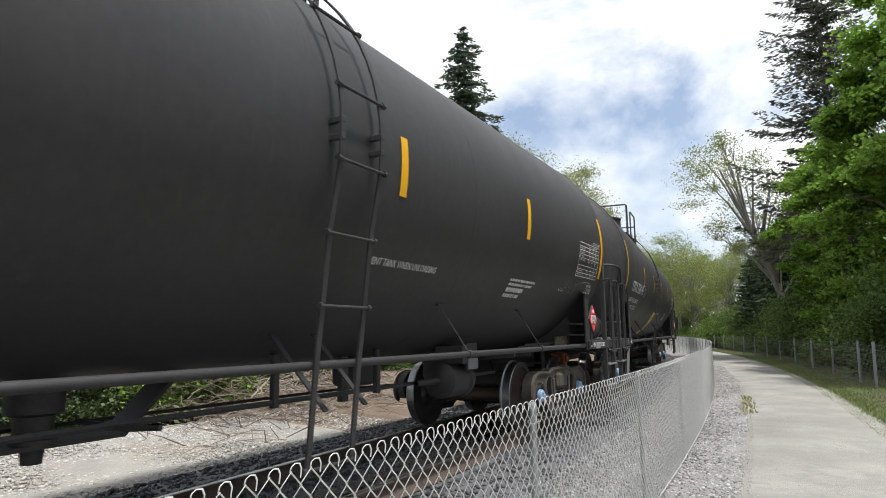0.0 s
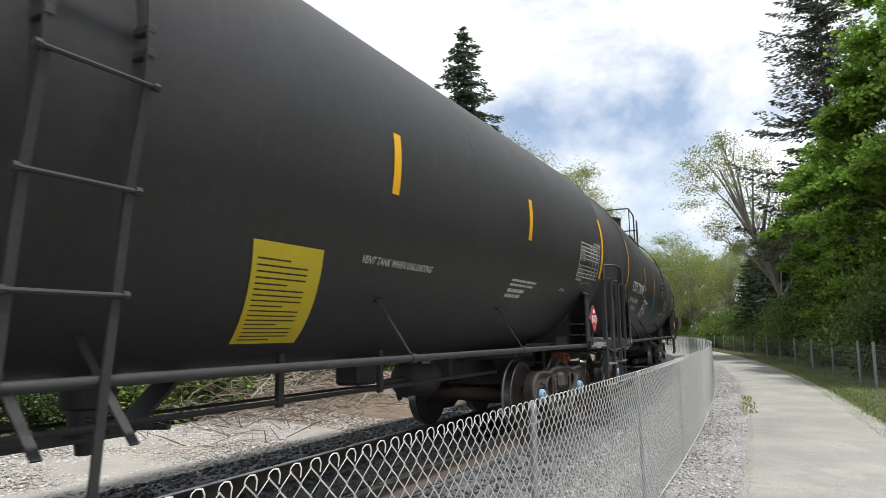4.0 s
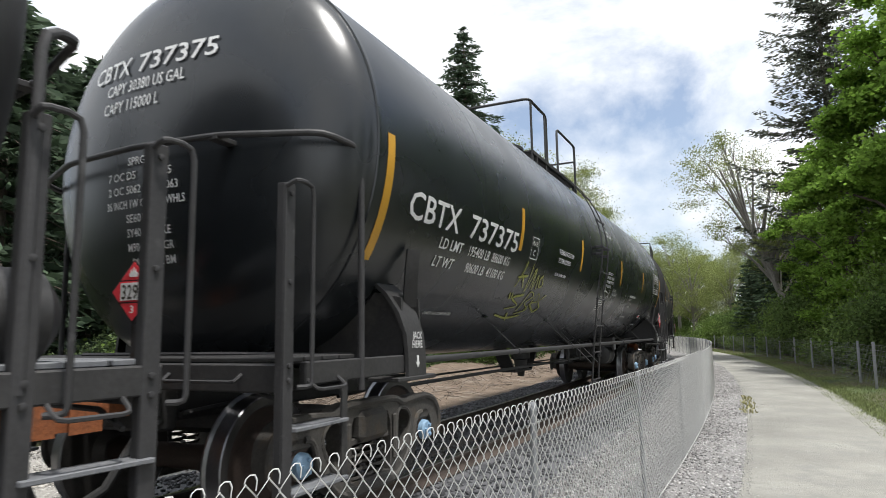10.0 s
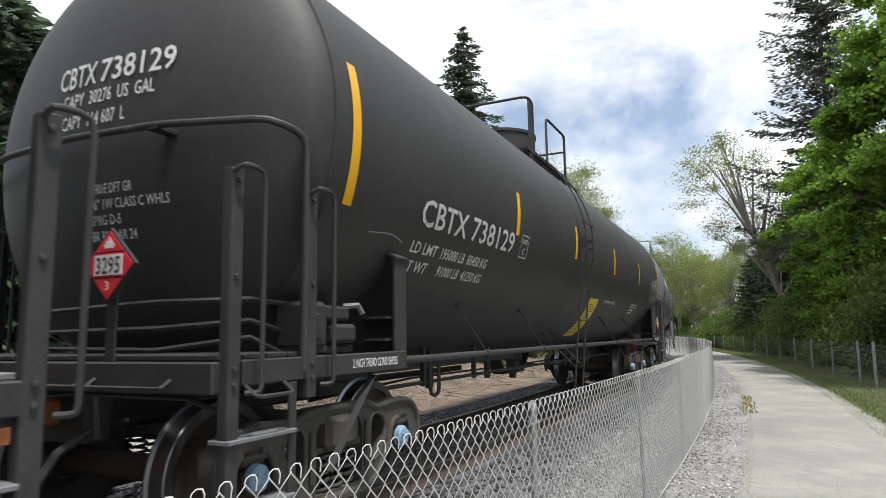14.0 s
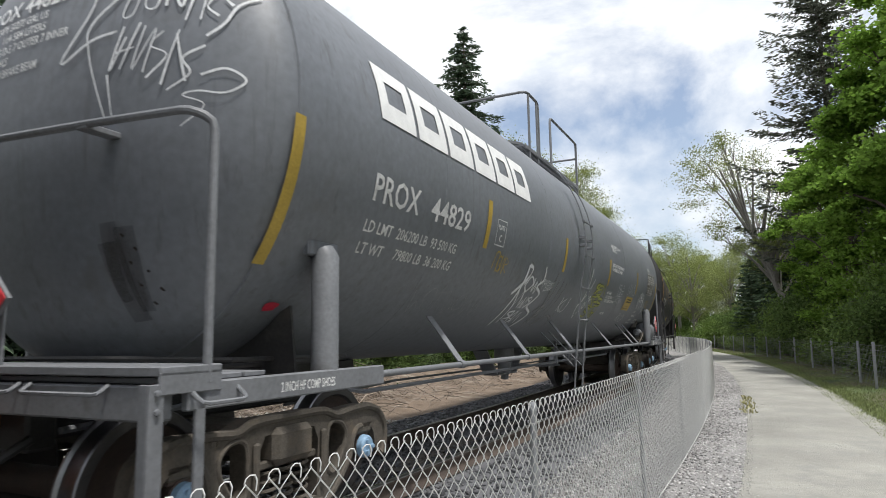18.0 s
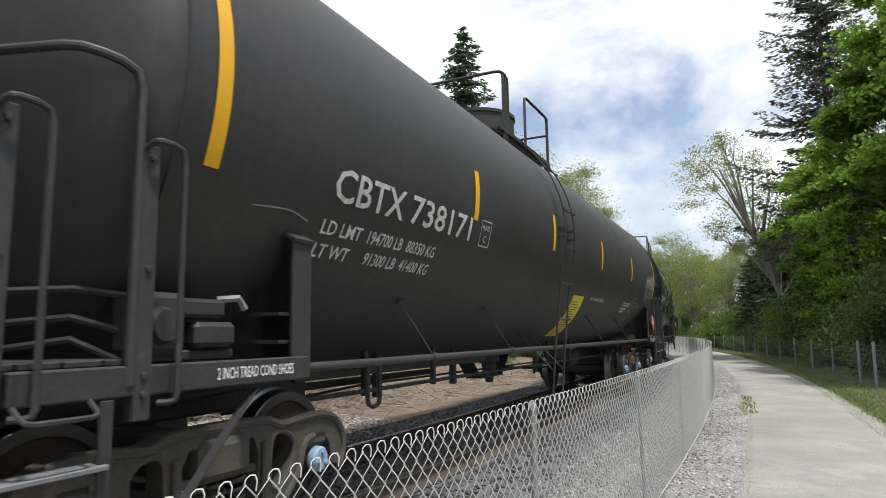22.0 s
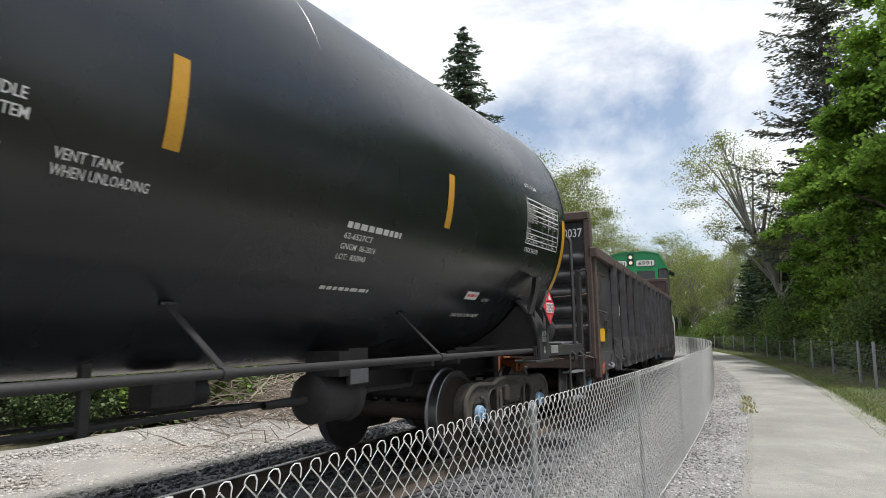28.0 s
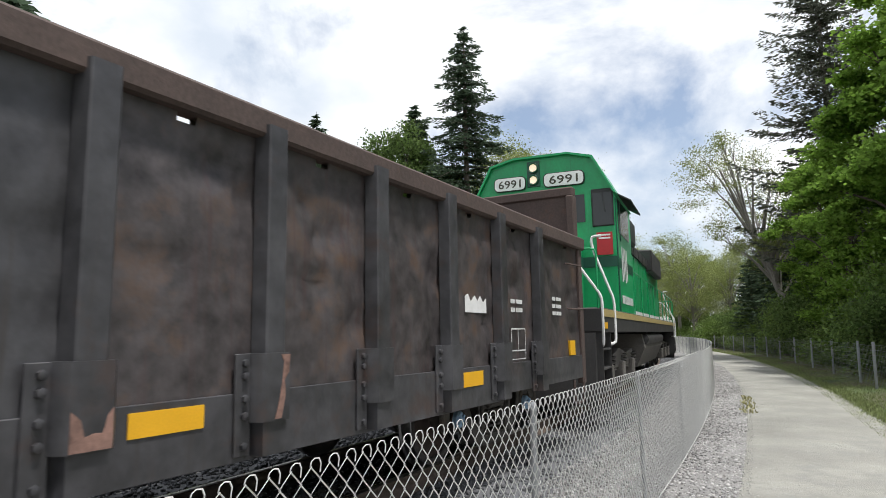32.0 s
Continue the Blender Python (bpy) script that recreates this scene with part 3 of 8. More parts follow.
# the wire fence beyond the path
fence2 = tagged(new("wire_fence"), "low wire mesh fence on steel posts along the woods", "fence")
for s in [8.0, 13.9, 19.55, 21.45] + [25.4 + i * 3.9 for i in range(18)]:
    p0, p1 = along(s, 6.72, -0.4), along(s, 6.74, 0.95)
    part("post", Shape().tube([p0, p1], 0.036, 10), "post_galv", fence2)
fw = Shape()
for k in range(9):
    fw.tube([along(s, 6.70, -0.16 + k * 0.13 + (0.03 * math.sin((s - 6.6) / 3.9 * math.pi) ** 2 * -1)) for s in np.arange(-2, 95, 1.3)], 0.0028, 3, caps=False)
for s in np.arange(-2, 60, 0.16):
    fw.tube([along(s, 6.70, -0.18), along(s, 6.70, 0.86)], 0.0022, 3, caps=False)
m2 = part("wire_mesh", fw, "post_galv", fence2, "welded wire netting", smooth=0)
m2["kind"] = "stuff"


from mathutils.geometry import tessellate_polygon

# ---- lettering and paint on curved steel ----
HEAD_GREY = (7.58, 0.62)
HEAD = (7.58, 0.56)
TANK_R, TANK_Z = 1.60, 2.66


def glyphs(text, height, width=None, stretch=None):
    """The built-in font's letters as flat points and faces, lower left at 0, 0, capitals as high as height."""
    c = bpy.data.curves.new("lettering", 'FONT')
    c.body = text
    c.size = 1.0
    c.resolution_u = 2
    c.offset = 0.012 if height > 0.03 else 0.0
    o = bpy.data.objects.new("lettering", c)
    me = bpy.data.meshes.new_from_object(o)
    v = np.empty(len(me.vertices) * 3)
    me.vertices.foreach_get("co", v)
    v = v.reshape(-1, 3)[:, :2].copy()
    fs = [tuple(p.vertices) for p in me.polygons]
    bpy.data.objects.remove(o)
    bpy.data.curves.remove(c)
    bpy.data.meshes.remove(me)
    v -= [v[:, 0].min(), 0]
    h = 0.729
    sy = height / h
    sx = width / max(v[:, 0].max(), 1e-6) if width else sy * (stretch or 1.0)
    return v * [sx, sy], fs


def cut_rows(v, fs, step):
    """Cuts flat faces along level lines, so that they can follow a curve."""
    bm = bmesh.new()
    bv = [bm.verts.new((a, b, 0)) for a, b in v]
    for f in fs:
        try:
            bm.faces.new([bv[i] for i in f])
        except ValueError:
            pass
    lo, hi = float(v[:, 1].min()), float(v[:, 1].max())
    y = lo + step
    while y < hi - 1e-4:
        bmesh.ops.bisect_plane(bm, geom=bm.verts[:] + bm.edges[:] + bm.faces[:], plane_co=(0, y, 0), plane_no=(0, 1, 0))
        y += step
    bm.verts.index_update()
    out = np.array([p.co[:2] for p in bm.verts])
    faces = [[p.index for p in f.verts] for f in bm.faces]
    bm.free()
    return out, faces


def wrap(v, fs, x0, angle, r=TANK_R, zc=TANK_Z, proud=0.006):
    """Lays flat points on the tank's side: x along the car, y up its curve from an angle in degrees."""
    a = radians(angle) + v[:, 1] / r
    s = Shape()
    s.v = [(x0 + x, -(r + proud) * math.cos(t), zc + (r + proud) * math.sin(t)) for x, t in zip(v[:, 0], a)]
    s.f = [tuple(f) for f in fs]
    return s


def letters_apart(v, fs):
    """Splits a mesh of letters into its characters, from the start of the word on."""
    root = list(range(len(v)))

    def find(i):
        while root[i] != i:
            root[i] = root[root[i]]
            i = root[i]
        return i

    for f in fs:
        for i in f[1:]:
            root[find(i)] = find(f[0])
    groups = {}
    for f in fs:
        groups.setdefault(find(f[0]), []).append(f)
    out = []
    for faces in groups.values():
        ids = sorted({i for f in faces for i in f})
        at_ = {i: k for k, i in enumerate(ids)}
        out.append((v[ids], [tuple(at_[i] for i in f) for f in faces]))
    return sorted(out, key=lambda g: g[0][:, 0].min())


def tank_text(car, text, x0, angle, height, mat="white", width=None, label="", name="lettering"):
    v, fs = glyphs(text, height, width)
    v, fs = cut_rows(v, fs, 0.06)
    if height < 0.19:
        return tagged(part(name, wrap(v, fs, x0, angle), mat, car, label or "line of small stencilled lettering", smooth=0), kind="stuff")
    for gv, gf in letters_apart(v, fs):
        part("letter", wrap(gv, gf, x0, angle), mat, car, "large stencilled character", smooth=0)


def grid_patch(x0, x1, a0, a1, n=6, skew=0.0, r=TANK_R):
    """A patch on the tank's side between two x and two angles."""
    hs = r * radians(a1 - a0)
    v, fs = [], []
    for i in range(n + 1):
        t = i / n
        v += [(x0 + skew * (1 - t), hs * t), (x1 + skew * (1 - t), hs * t)]
    fs = [(2 * i, 2 * i + 1, 2 * i + 3, 2 * i + 2) for i in range(n)]
    return np.array(v), fs


def tank_patch(car, name, x0, x1, a0, a1, mat, label="", proud=0.005, n=6, skew=0.0):
    v, fs = grid_patch(0, x1 - x0, a0, a1, n, skew)
    return part(name, wrap(v, fs, x0, a0, proud=proud), mat, car, label, smooth=0)


def ribbons(strokes, width, fade=0.6):
    """Brush strokes as flat ribbons; each stroke is a list of points."""
    V, Fs = [], []
    for k, st in enumerate(strokes):
        p = np.array(st, float)
        if len(p) > 2:
            t = np.arange(len(p))
            q = np.linspace(0, len(p) - 1, (len(p) - 1) * 5 + 1)
            m = np.zeros_like(p)
            m[1:-1] = (p[2:] - p[:-2]) / 2
            m[0], m[-1] = p[1] - p[0], p[-1] - p[-2]
            i = np.minimum(q.astype(int), len(p) - 2)
            f = (q - i)[:, None]
            p = (2 * f**3 - 3 * f**2 + 1) * p[i] + (f**3 - 2 * f**2 + f) * m[i] + (-2 * f**3 + 3 * f**2) * p[i + 1] + (f**3 - f**2) * m[i + 1]
        else:
            p = p[0] + (p[1] - p[0]) * np.linspace(0, 1, 6)[:, None]
        d = np.gradient(p, axis=0)
        d /= np.linalg.norm(d, axis=1)[:, None] + 1e-9
        nrm = np.stack([-d[:, 1], d[:, 0]], 1)
        w = width * (0.75 + 0.25 * np.sin(np.linspace(0.3, 2.9, len(p)) + k)) * 0.5
        b = len(V)
        for a, c, ww in zip(p, nrm, w):
            V += [a + c * ww, a - c * ww]
        Fs += [(b + 2 * i, b + 2 * i + 1, b + 2 * i + 3, b + 2 * i + 2) for i in range(len(p) - 1)]
    return np.array(V), Fs


def tank_spray(car, strokes, x0, angle, sx, sy, width, mat, label):
    """A sprayed tag, its strokes in a unit square, sx by sy metres large."""
    v, fs = ribbons([[(a * sx, b * sy) for a, b in st] for st in strokes], width)
    tag = tagged(part("graffiti", wrap(v, fs, x0, angle, proud=0.0085), mat, car, label, smooth=0), kind="stuff")
    if width >= 0.02 and mat in ("spray_white", "spray_blue", "spray_grey", "spray_olive"):
        for wide, proud, cover in ((1.55, 0.0075, "_thin"), (2.5, 0.0065, "_mist")):
            v, fs = ribbons([[(a * sx, b * sy) for a, b in st] for st in strokes], width * wide)
            tagged(part("overspray", wrap(v, fs, x0, angle, proud=proud), mat + cover, tag, "soft edge of the spray", smooth=0), kind="stuff")
    return tag


def head_x(r, cyl, bulge, R=TANK_R):
    """How far out the tank's end lies at a radius."""
    q = min(r / R, 0.999)
    return cyl + bulge * (1 - q ** 2.1) ** 0.52


def head_text(car, text, u0, z0, height, cyl, bulge, end, mat="white", width=None, tilt=0.0, label="stencilled lettering on the tank end"):
    v, fs = glyphs(text, height, width)
    v, fs = cut_rows(v, fs, 0.08)
    s = Shape()
    for a, b in v:
        u, z = u0 + a, z0 + b + a * tilt
        x = head_x(math.hypot(u, z - TANK_Z), cyl, bulge) + 0.012
        s.v.append((end * x, end * u, z))
    s.f = [tuple(f) for f in fs]
    return tagged(part("lettering", s, mat, car, label, smooth=0), kind="stuff")


# ---- parts that all cars of the train share ----
def wheel_profile(y, side):
    """Across the rail: flange inside, tread outside; side is +1 or -1."""
    p = [(-0.070, 0.40), (-0.070, 0.470), (-0.062, 0.482), (-0.050, 0.482), (-0.036, 0.462), (-0.02, 0.4575), (0.062, 0.453), (0.070, 0.446), (0.070, 0.385),
         (0.045, 0.372)]
    return [(y + side * a, r) for a, r in p]


def make_wheelset():
    """One axle with two wheels and the turning ends of its bearings."""
    axle = Shape().lathe([(-1.0, 0.075), (-0.8, 0.085), (-0.64, 0.11), (-0.5, 0.09), (0.5, 0.09), (0.64, 0.11), (0.8, 0.085), (1.0, 0.075)], 20, 'y', (0, 0, 0), True)
    ax = part("wheelset", axle, "wheel")
    for side in (-1, 1):
        y = side * 0.7325
        tread = wheel_profile(y, side)
        part("wheel_tread", Shape().lathe(tread[1:8], 56, 'y'), "tread", ax, "polished tread and flange")
        part("wheel_rim", Shape().lathe([tread[7], tread[8], tread[9]], 56, 'y'), "rim", ax)
        part("wheel_plate", Shape().lathe([(y + side * 0.045, 0.372), (y + side * 0.02, 0.33), (y + side * 0.0, 0.25), (y + side * 0.03, 0.17), (y + side * 0.075, 0.13),
                                           (y + side * 0.085, 0.085)], 40, 'y'), "wheel", ax, "brown oxide wheel plate")
        part("wheel_back", Shape().lathe([(y - side * 0.07, 0.47), (y - side * 0.07, 0.385), (y - side * 0.03, 0.3), (y - side * 0.03, 0.2), (y - side * 0.08, 0.13), (y - side * 0.08, 0.09)], 40, 'y'), "rim", ax)
        e = side * 1.0
        cap = Shape().lathe([(e, 0.098), (e + side * 0.03, 0.098), (e + side * 0.04, 0.088), (e + side * 0.10, 0.084), (e + side * 0.115, 0.07), (e + side * 0.118, 0.0)], 24, 'y')
        for k in range(3):
            a = 2 * math.pi * k / 3
            cap.lathe([(e + side * 0.11, 0.017), (e + side * 0.135, 0.017), (e + side * 0.136, 0.0)], 6, 'y', (0.045 * math.cos(a), 0, 0.045 * math.sin(a)))
        part("bearing_cap", cap, "cap_blue", ax, "pale blue bearing end cap")
    return ax


def rounded(pts, closed):
    """A line through points with its corners rounded off."""
    out = [] if closed else [pts[0]]
    n = len(pts)
    for i in range(n if closed else n - 2):
        p, q, r = (Vector(pts[(i + k) % n]) for k in range(3))
        a, c = q.lerp(p, 0.32), q.lerp(r, 0.32)
        out += [tuple(a), tuple((a + c) * 0.25 + q * 0.5), tuple(c)]
    return out if closed else out + [pts[-1]]


def side_frame_shape(side):
    """A cast truck side: one plate with arched top, two pedestals, two oval openings and the spring window, with rolled lips."""
    s = Shape()
    half = [(0.30, 0.12), (0.46, 0.17), (0.60, 0.29), (0.70, 0.40), (0.735, 0.54), (0.79, 0.60), (0.99, 0.60), (1.045, 0.54), (1.06, 0.40), (1.16, 0.38), (1.215, 0.50), (1.19, 0.64), (1.09, 0.735), (0.93, 0.775), (0.70, 0.765), (0.50, 0.745), (0.40, 0.79), (0.28, 0.80)]
    half = rounded(half, False)
    outer = half + [(-x, z) for x, z in reversed(half)]
    oval = [(0.40, 0.38), (0.46, 0.33), (0.54, 0.37), (0.64, 0.52), (0.645, 0.61), (0.58, 0.68), (0.47, 0.70), (0.41, 0.65)]
    oval = rounded(oval, True)
    window = [(0.29, 0.22), (0.30, 0.60), (0.25, 0.69), (-0.25, 0.69), (-0.30, 0.60), (-0.29, 0.22)]
    loops = [outer, oval, [(-x, z) for x, z in reversed(oval)], window]
    flat = [p for lp in loops for p in lp]
    tris = tessellate_polygon([[Vector((x, z, 0)) for x, z in lp] for lp in loops])
    y0, y1 = sorted((side * 0.93, side * 1.07))
    n = len(flat)
    vs = [(x, y0, z) for x, z in flat] + [(x, y1, z) for x, z in flat]
    fs = [tuple(q) for q in tris] + [tuple(i + n for i in reversed(q)) for q in tris]
    k = 0
    for lp in loops:
        m = len(lp)
        fs += [(k + i, k + (i + 1) % m, n + k + (i + 1) % m, n + k + i) for i in range(m)]
        k += m
    s.add(vs, fs)
    yo = side * 1.065
    upper = [q for q in half[len(half) // 2:]]
    lower = [q for q in half[:len(half) // 3]]
    s.tube([(x, yo, z - 0.016) for x, z in upper + [(-x, z) for x, z in reversed(upper)]], 0.030, 8)
    s.tube([(x, yo, z + 0.014) for x, z in [(-x, z) for x, z in reversed(lower)] + lower], 0.026, 8)
    for d in (-1, 1):
        s.tube([(d * x, yo, z) for x, z in oval], 0.018, 6, closed=True)
        s.box(d * 0.889 - 0.115, d * 0.889 + 0.115, y0, y1, 0.555, 0.64, 0.012)
        s.box(d * 0.345 - 0.028, d * 0.345 + 0.028, min(side * 1.07, side * 1.10), max(side * 1.07, side * 1.10), 0.30, 0.66, 0.012)
    s.box(-0.36, 0.36, y0 - 0.03, y1 + 0.03, 0.12, 0.20, 0.02)
    s.box(-0.36, 0.36, y0 + 0.02, y1 - 0.02, 0.48, 0.53, 0.01)
    for k in range(5):
        s.box(-0.86 + k * 0.05, -0.83 + k * 0.05, min(yo, yo + side * 0.010), max(yo, yo + side * 0.010), 0.685, 0.72)
    return s


def helix(r, h, turns, z0, x, y):
    n = int(turns * 12)
    return [(x + r * math.cos(2 * math.pi * turns * i / n), y + r * math.sin(2 * math.pi * turns * i / n), z0 + h * i / n) for i in range(n + 1)]


WHEELSET = make_wheelset()
_frame_mesh = {}


def truck(car, tx, dusty="truck"):
    """A two-axle truck under a car: side frames, springs, bolster, brake gear, wheelsets."""
    sets = []
    for side in (-1, 1):
        if (side, dusty) not in _frame_mesh:
            _frame_mesh[side, dusty] = side_frame_shape(side).mesh("side_frame")
            _frame_mesh[side, dusty].materials.append(M[dusty])
        sf = new("side_frame", _frame_mesh[side, dusty])
        sf.parent, sf.location = car, (tx, 0, 0)
        tagged(sf, "dusty cast steel side frame")
        for k in (-0.16, 0.0, 0.16):
            part("spring", Shape().tube(helix(0.062, 0.27, 5, 0.205, tx + k, side * 1.0), 0.014, 5), dusty, sf).matrix_parent_inverse = Matrix.Translation((-tx, 0, 0))
        for d in (-1, 1):
            a = Shape().box(tx + d * 0.889 - 0.10, tx + d * 0.889 + 0.10, side * 1.0 - 0.055, side * 1.0 + 0.055, 0.53, 0.57, 0.01)
            a.lathe([(side * 1.0 - 0.06, 0.10), (side * 1.0 + 0.06, 0.10)], 20, 'y', (tx + d * 0.889, 0, 0.457), True)
            part("bearing_adapter", a, "wheel", sf).matrix_parent_inverse = Matrix.Translation((-tx, 0, 0))
    part("truck_bolster", Shape().box(tx - 0.2, tx + 0.2, -1.12, 1.12, 0.50, 0.73, 0.04).lathe([(0.70, 0.19), (0.80, 0.19)], 20, 'z', (tx, 0, 0), True), dusty, car)
    for d in (-1, 1):
        b = Shape().tube([(tx + d * 0.38, -0.85, 0.36), (tx + d * 0.34, 0, 0.30), (tx + d * 0.38, 0.85, 0.36)], 0.035, 8)
        for side in (-1, 1):
            b.box(tx + d * 0.40 - 0.03, tx + d * 0.40 + 0.05, side * 0.73 - 0.05, side * 0.73 + 0.05, 0.25, 0.52, 0.01)
        part("brake_beam", b, "frame_black", car)
        w = copy_thing(WHEELSET, pose(tx + d * 0.889, 0, 0.457))
        w.parent = car
        sets.append(w)
    return sets


def bolts(shape, spots, r, depth, axis='y', side=-1):
    for x, y, z in spots:
        if axis == 'y':
            shape.lathe([(y, r), (y + side * depth, r), (y + side * depth * 1.2, r * 0.6)], 6, 'y', (x, 0, z), True)
        else:
            shape.lathe([(x, r), (x + side * depth, r), (x + side * depth * 1.2, r * 0.6)], 6, 'x', (0, y, z), True)


def coupler(car, x, end, mat="truck"):
    s = Shape().box(min(end * x, end * (x + 0.36)), max(end * x, end * (x + 0.36)), -0.085, 0.085, 0.80, 0.96, 0.02)
    s.prism([(end * (x + 0.30), -0.13), (end * (x + 0.30), 0.16), (end * (x + 0.46), 0.17), (end * (x + 0.54), 0.05), (end * (x + 0.43), 0.02), (end * (x + 0.43), -0.08), (end * (x + 0.52), -0.13)][::int(end)], 0.74, 1.0, 'z')
    part("coupler", s, "rust", car, "rusty knuckle coupler")
    part("air_hose", Shape().tube([(end * (x + 0.05), -0.35, 0.78), (end * (x + 0.22), -0.32, 0.68), (end * (x + 0.36), -0.26, 0.42), (end * (x + 0.52), -0.2, 0.33)], 0.028, 8), "rubber", car)
    part("uncoupling_lever", Shape().tube([(end * (x + 0.12), -1.42, 0.92), (end * (x + 0.14), -1.2, 0.99), (end * (x + 0.14), -0.3, 1.0), (end * (x + 0.28), -0.12, 0.98)], 0.014, 6), "pipe", car)


def grab(points, r=0.0125, n=8):
    """A bent round bar through points, its corners rounded."""
    pts = [Vector(p) for p in points]
    out = [pts[0]]
    for a, b, c in zip(pts, pts[1:], pts[2:]):
        q = min(0.09, (b - a).length * 0.4, (c - b).length * 0.4)
        p0, p2 = b + (a - b).normalized() * q, b + (c - b).normalized() * q
        out += [p0, p0.lerp(b, 0.5).lerp(b.lerp(p2, 0.5), 0.5) * 1.0, p2]
    out.append(pts[-1])
    return Shape().tube(out, r, n)


_placard = {}


def placard(car, m, mats="frame_black"):
    """A red diamond flammable-liquid placard in a dark frame, its face towards -y of m."""
    def add(name, shape_pts, y0, y1, mat, label="", parent=None):
        key = name + mat
        if key not in _placard:
            s = Shape().prism(shape_pts, y0, y1)
            me = s.mesh(name, 0)
            me.materials.append(M[mat])
            _placard[key] = me
        o = new(name, _placard[key])
        o.parent = parent or car
        if parent is None:
            o.matrix_basis = m
        return tagged(o, label)
    d = 0.205
    base = add("placard", [(-d, 0), (0, -d), (d, 0), (0, d)], -0.012, 0.012, mats, "red diamond flammable liquid placard in dark frame")
    e = 0.188
    add("placard_top", [(0, e), (-0.114, e - 0.114), (0.114, e - 0.114)], -0.016, -0.012, "red", "", base)
    add("placard_middle", [(-e, 0), (-0.122, 0.066), (0.122, 0.066), (e, 0), (0.122, -0.066), (-0.122, -0.066)], -0.016, -0.012, "red", "", base)
    add("placard_bottom", [(0, -e), (0.114, -e + 0.114), (-0.114, -e + 0.114)], -0.016, -0.012, "red", "", base)
    add("placard_number_panel", [(-0.11, -0.056), (0.11, -0.056), (0.11, 0.056), (-0.11, 0.056)], -0.019, -0.016, "white", "", base)
    add("placard_flame", [(-0.034, 0.092), (0.034, 0.092), (0.042, 0.112), (0.026, 0.122), (0.018, 0.144), (0.008, 0.122), (0, 0.158), (-0.012, 0.122), (-0.026, 0.14), (-0.03, 0.118), (-0.042, 0.112)], -0.018, -0.016, "white", "", base)
    for text, z, h, mat, w in (("3295", -0.047, 0.094, "print_dark", 0.19), ("3", -0.137, 0.05, "white", 0.034)):
        key = text + "mesh"
        if key not in _placard:
            v, fs = glyphs(text, h, w)
            s = Shape()
            s.v = [(a - w / 2, -0.021, z + b) for a, b in v]
            s.f = [tuple(f) for f in fs]
            me = s.mesh("lettering", 0)
            me.materials.append(M[mat])
            _placard[key] = me
        o = new("lettering", _placard[key])
        o.parent = base
    return base


TURN_END = {-1: Matrix.Rotation(-math.pi / 2, 4, 'Z'), 1: Matrix.Rotation(math.pi / 2, 4, 'Z')}


def arc_on_tank(x, a0, a1, r, n=14):
    return [(x, -r * math.cos(radians(a)), TANK_Z + r * math.sin(radians(a))) for a in np.linspace(a0, a1, n)]


# how long each build is against the lengths given below
LENGTH = {"A": 0.9951, "B": 0.9930, "P": 0.9856}


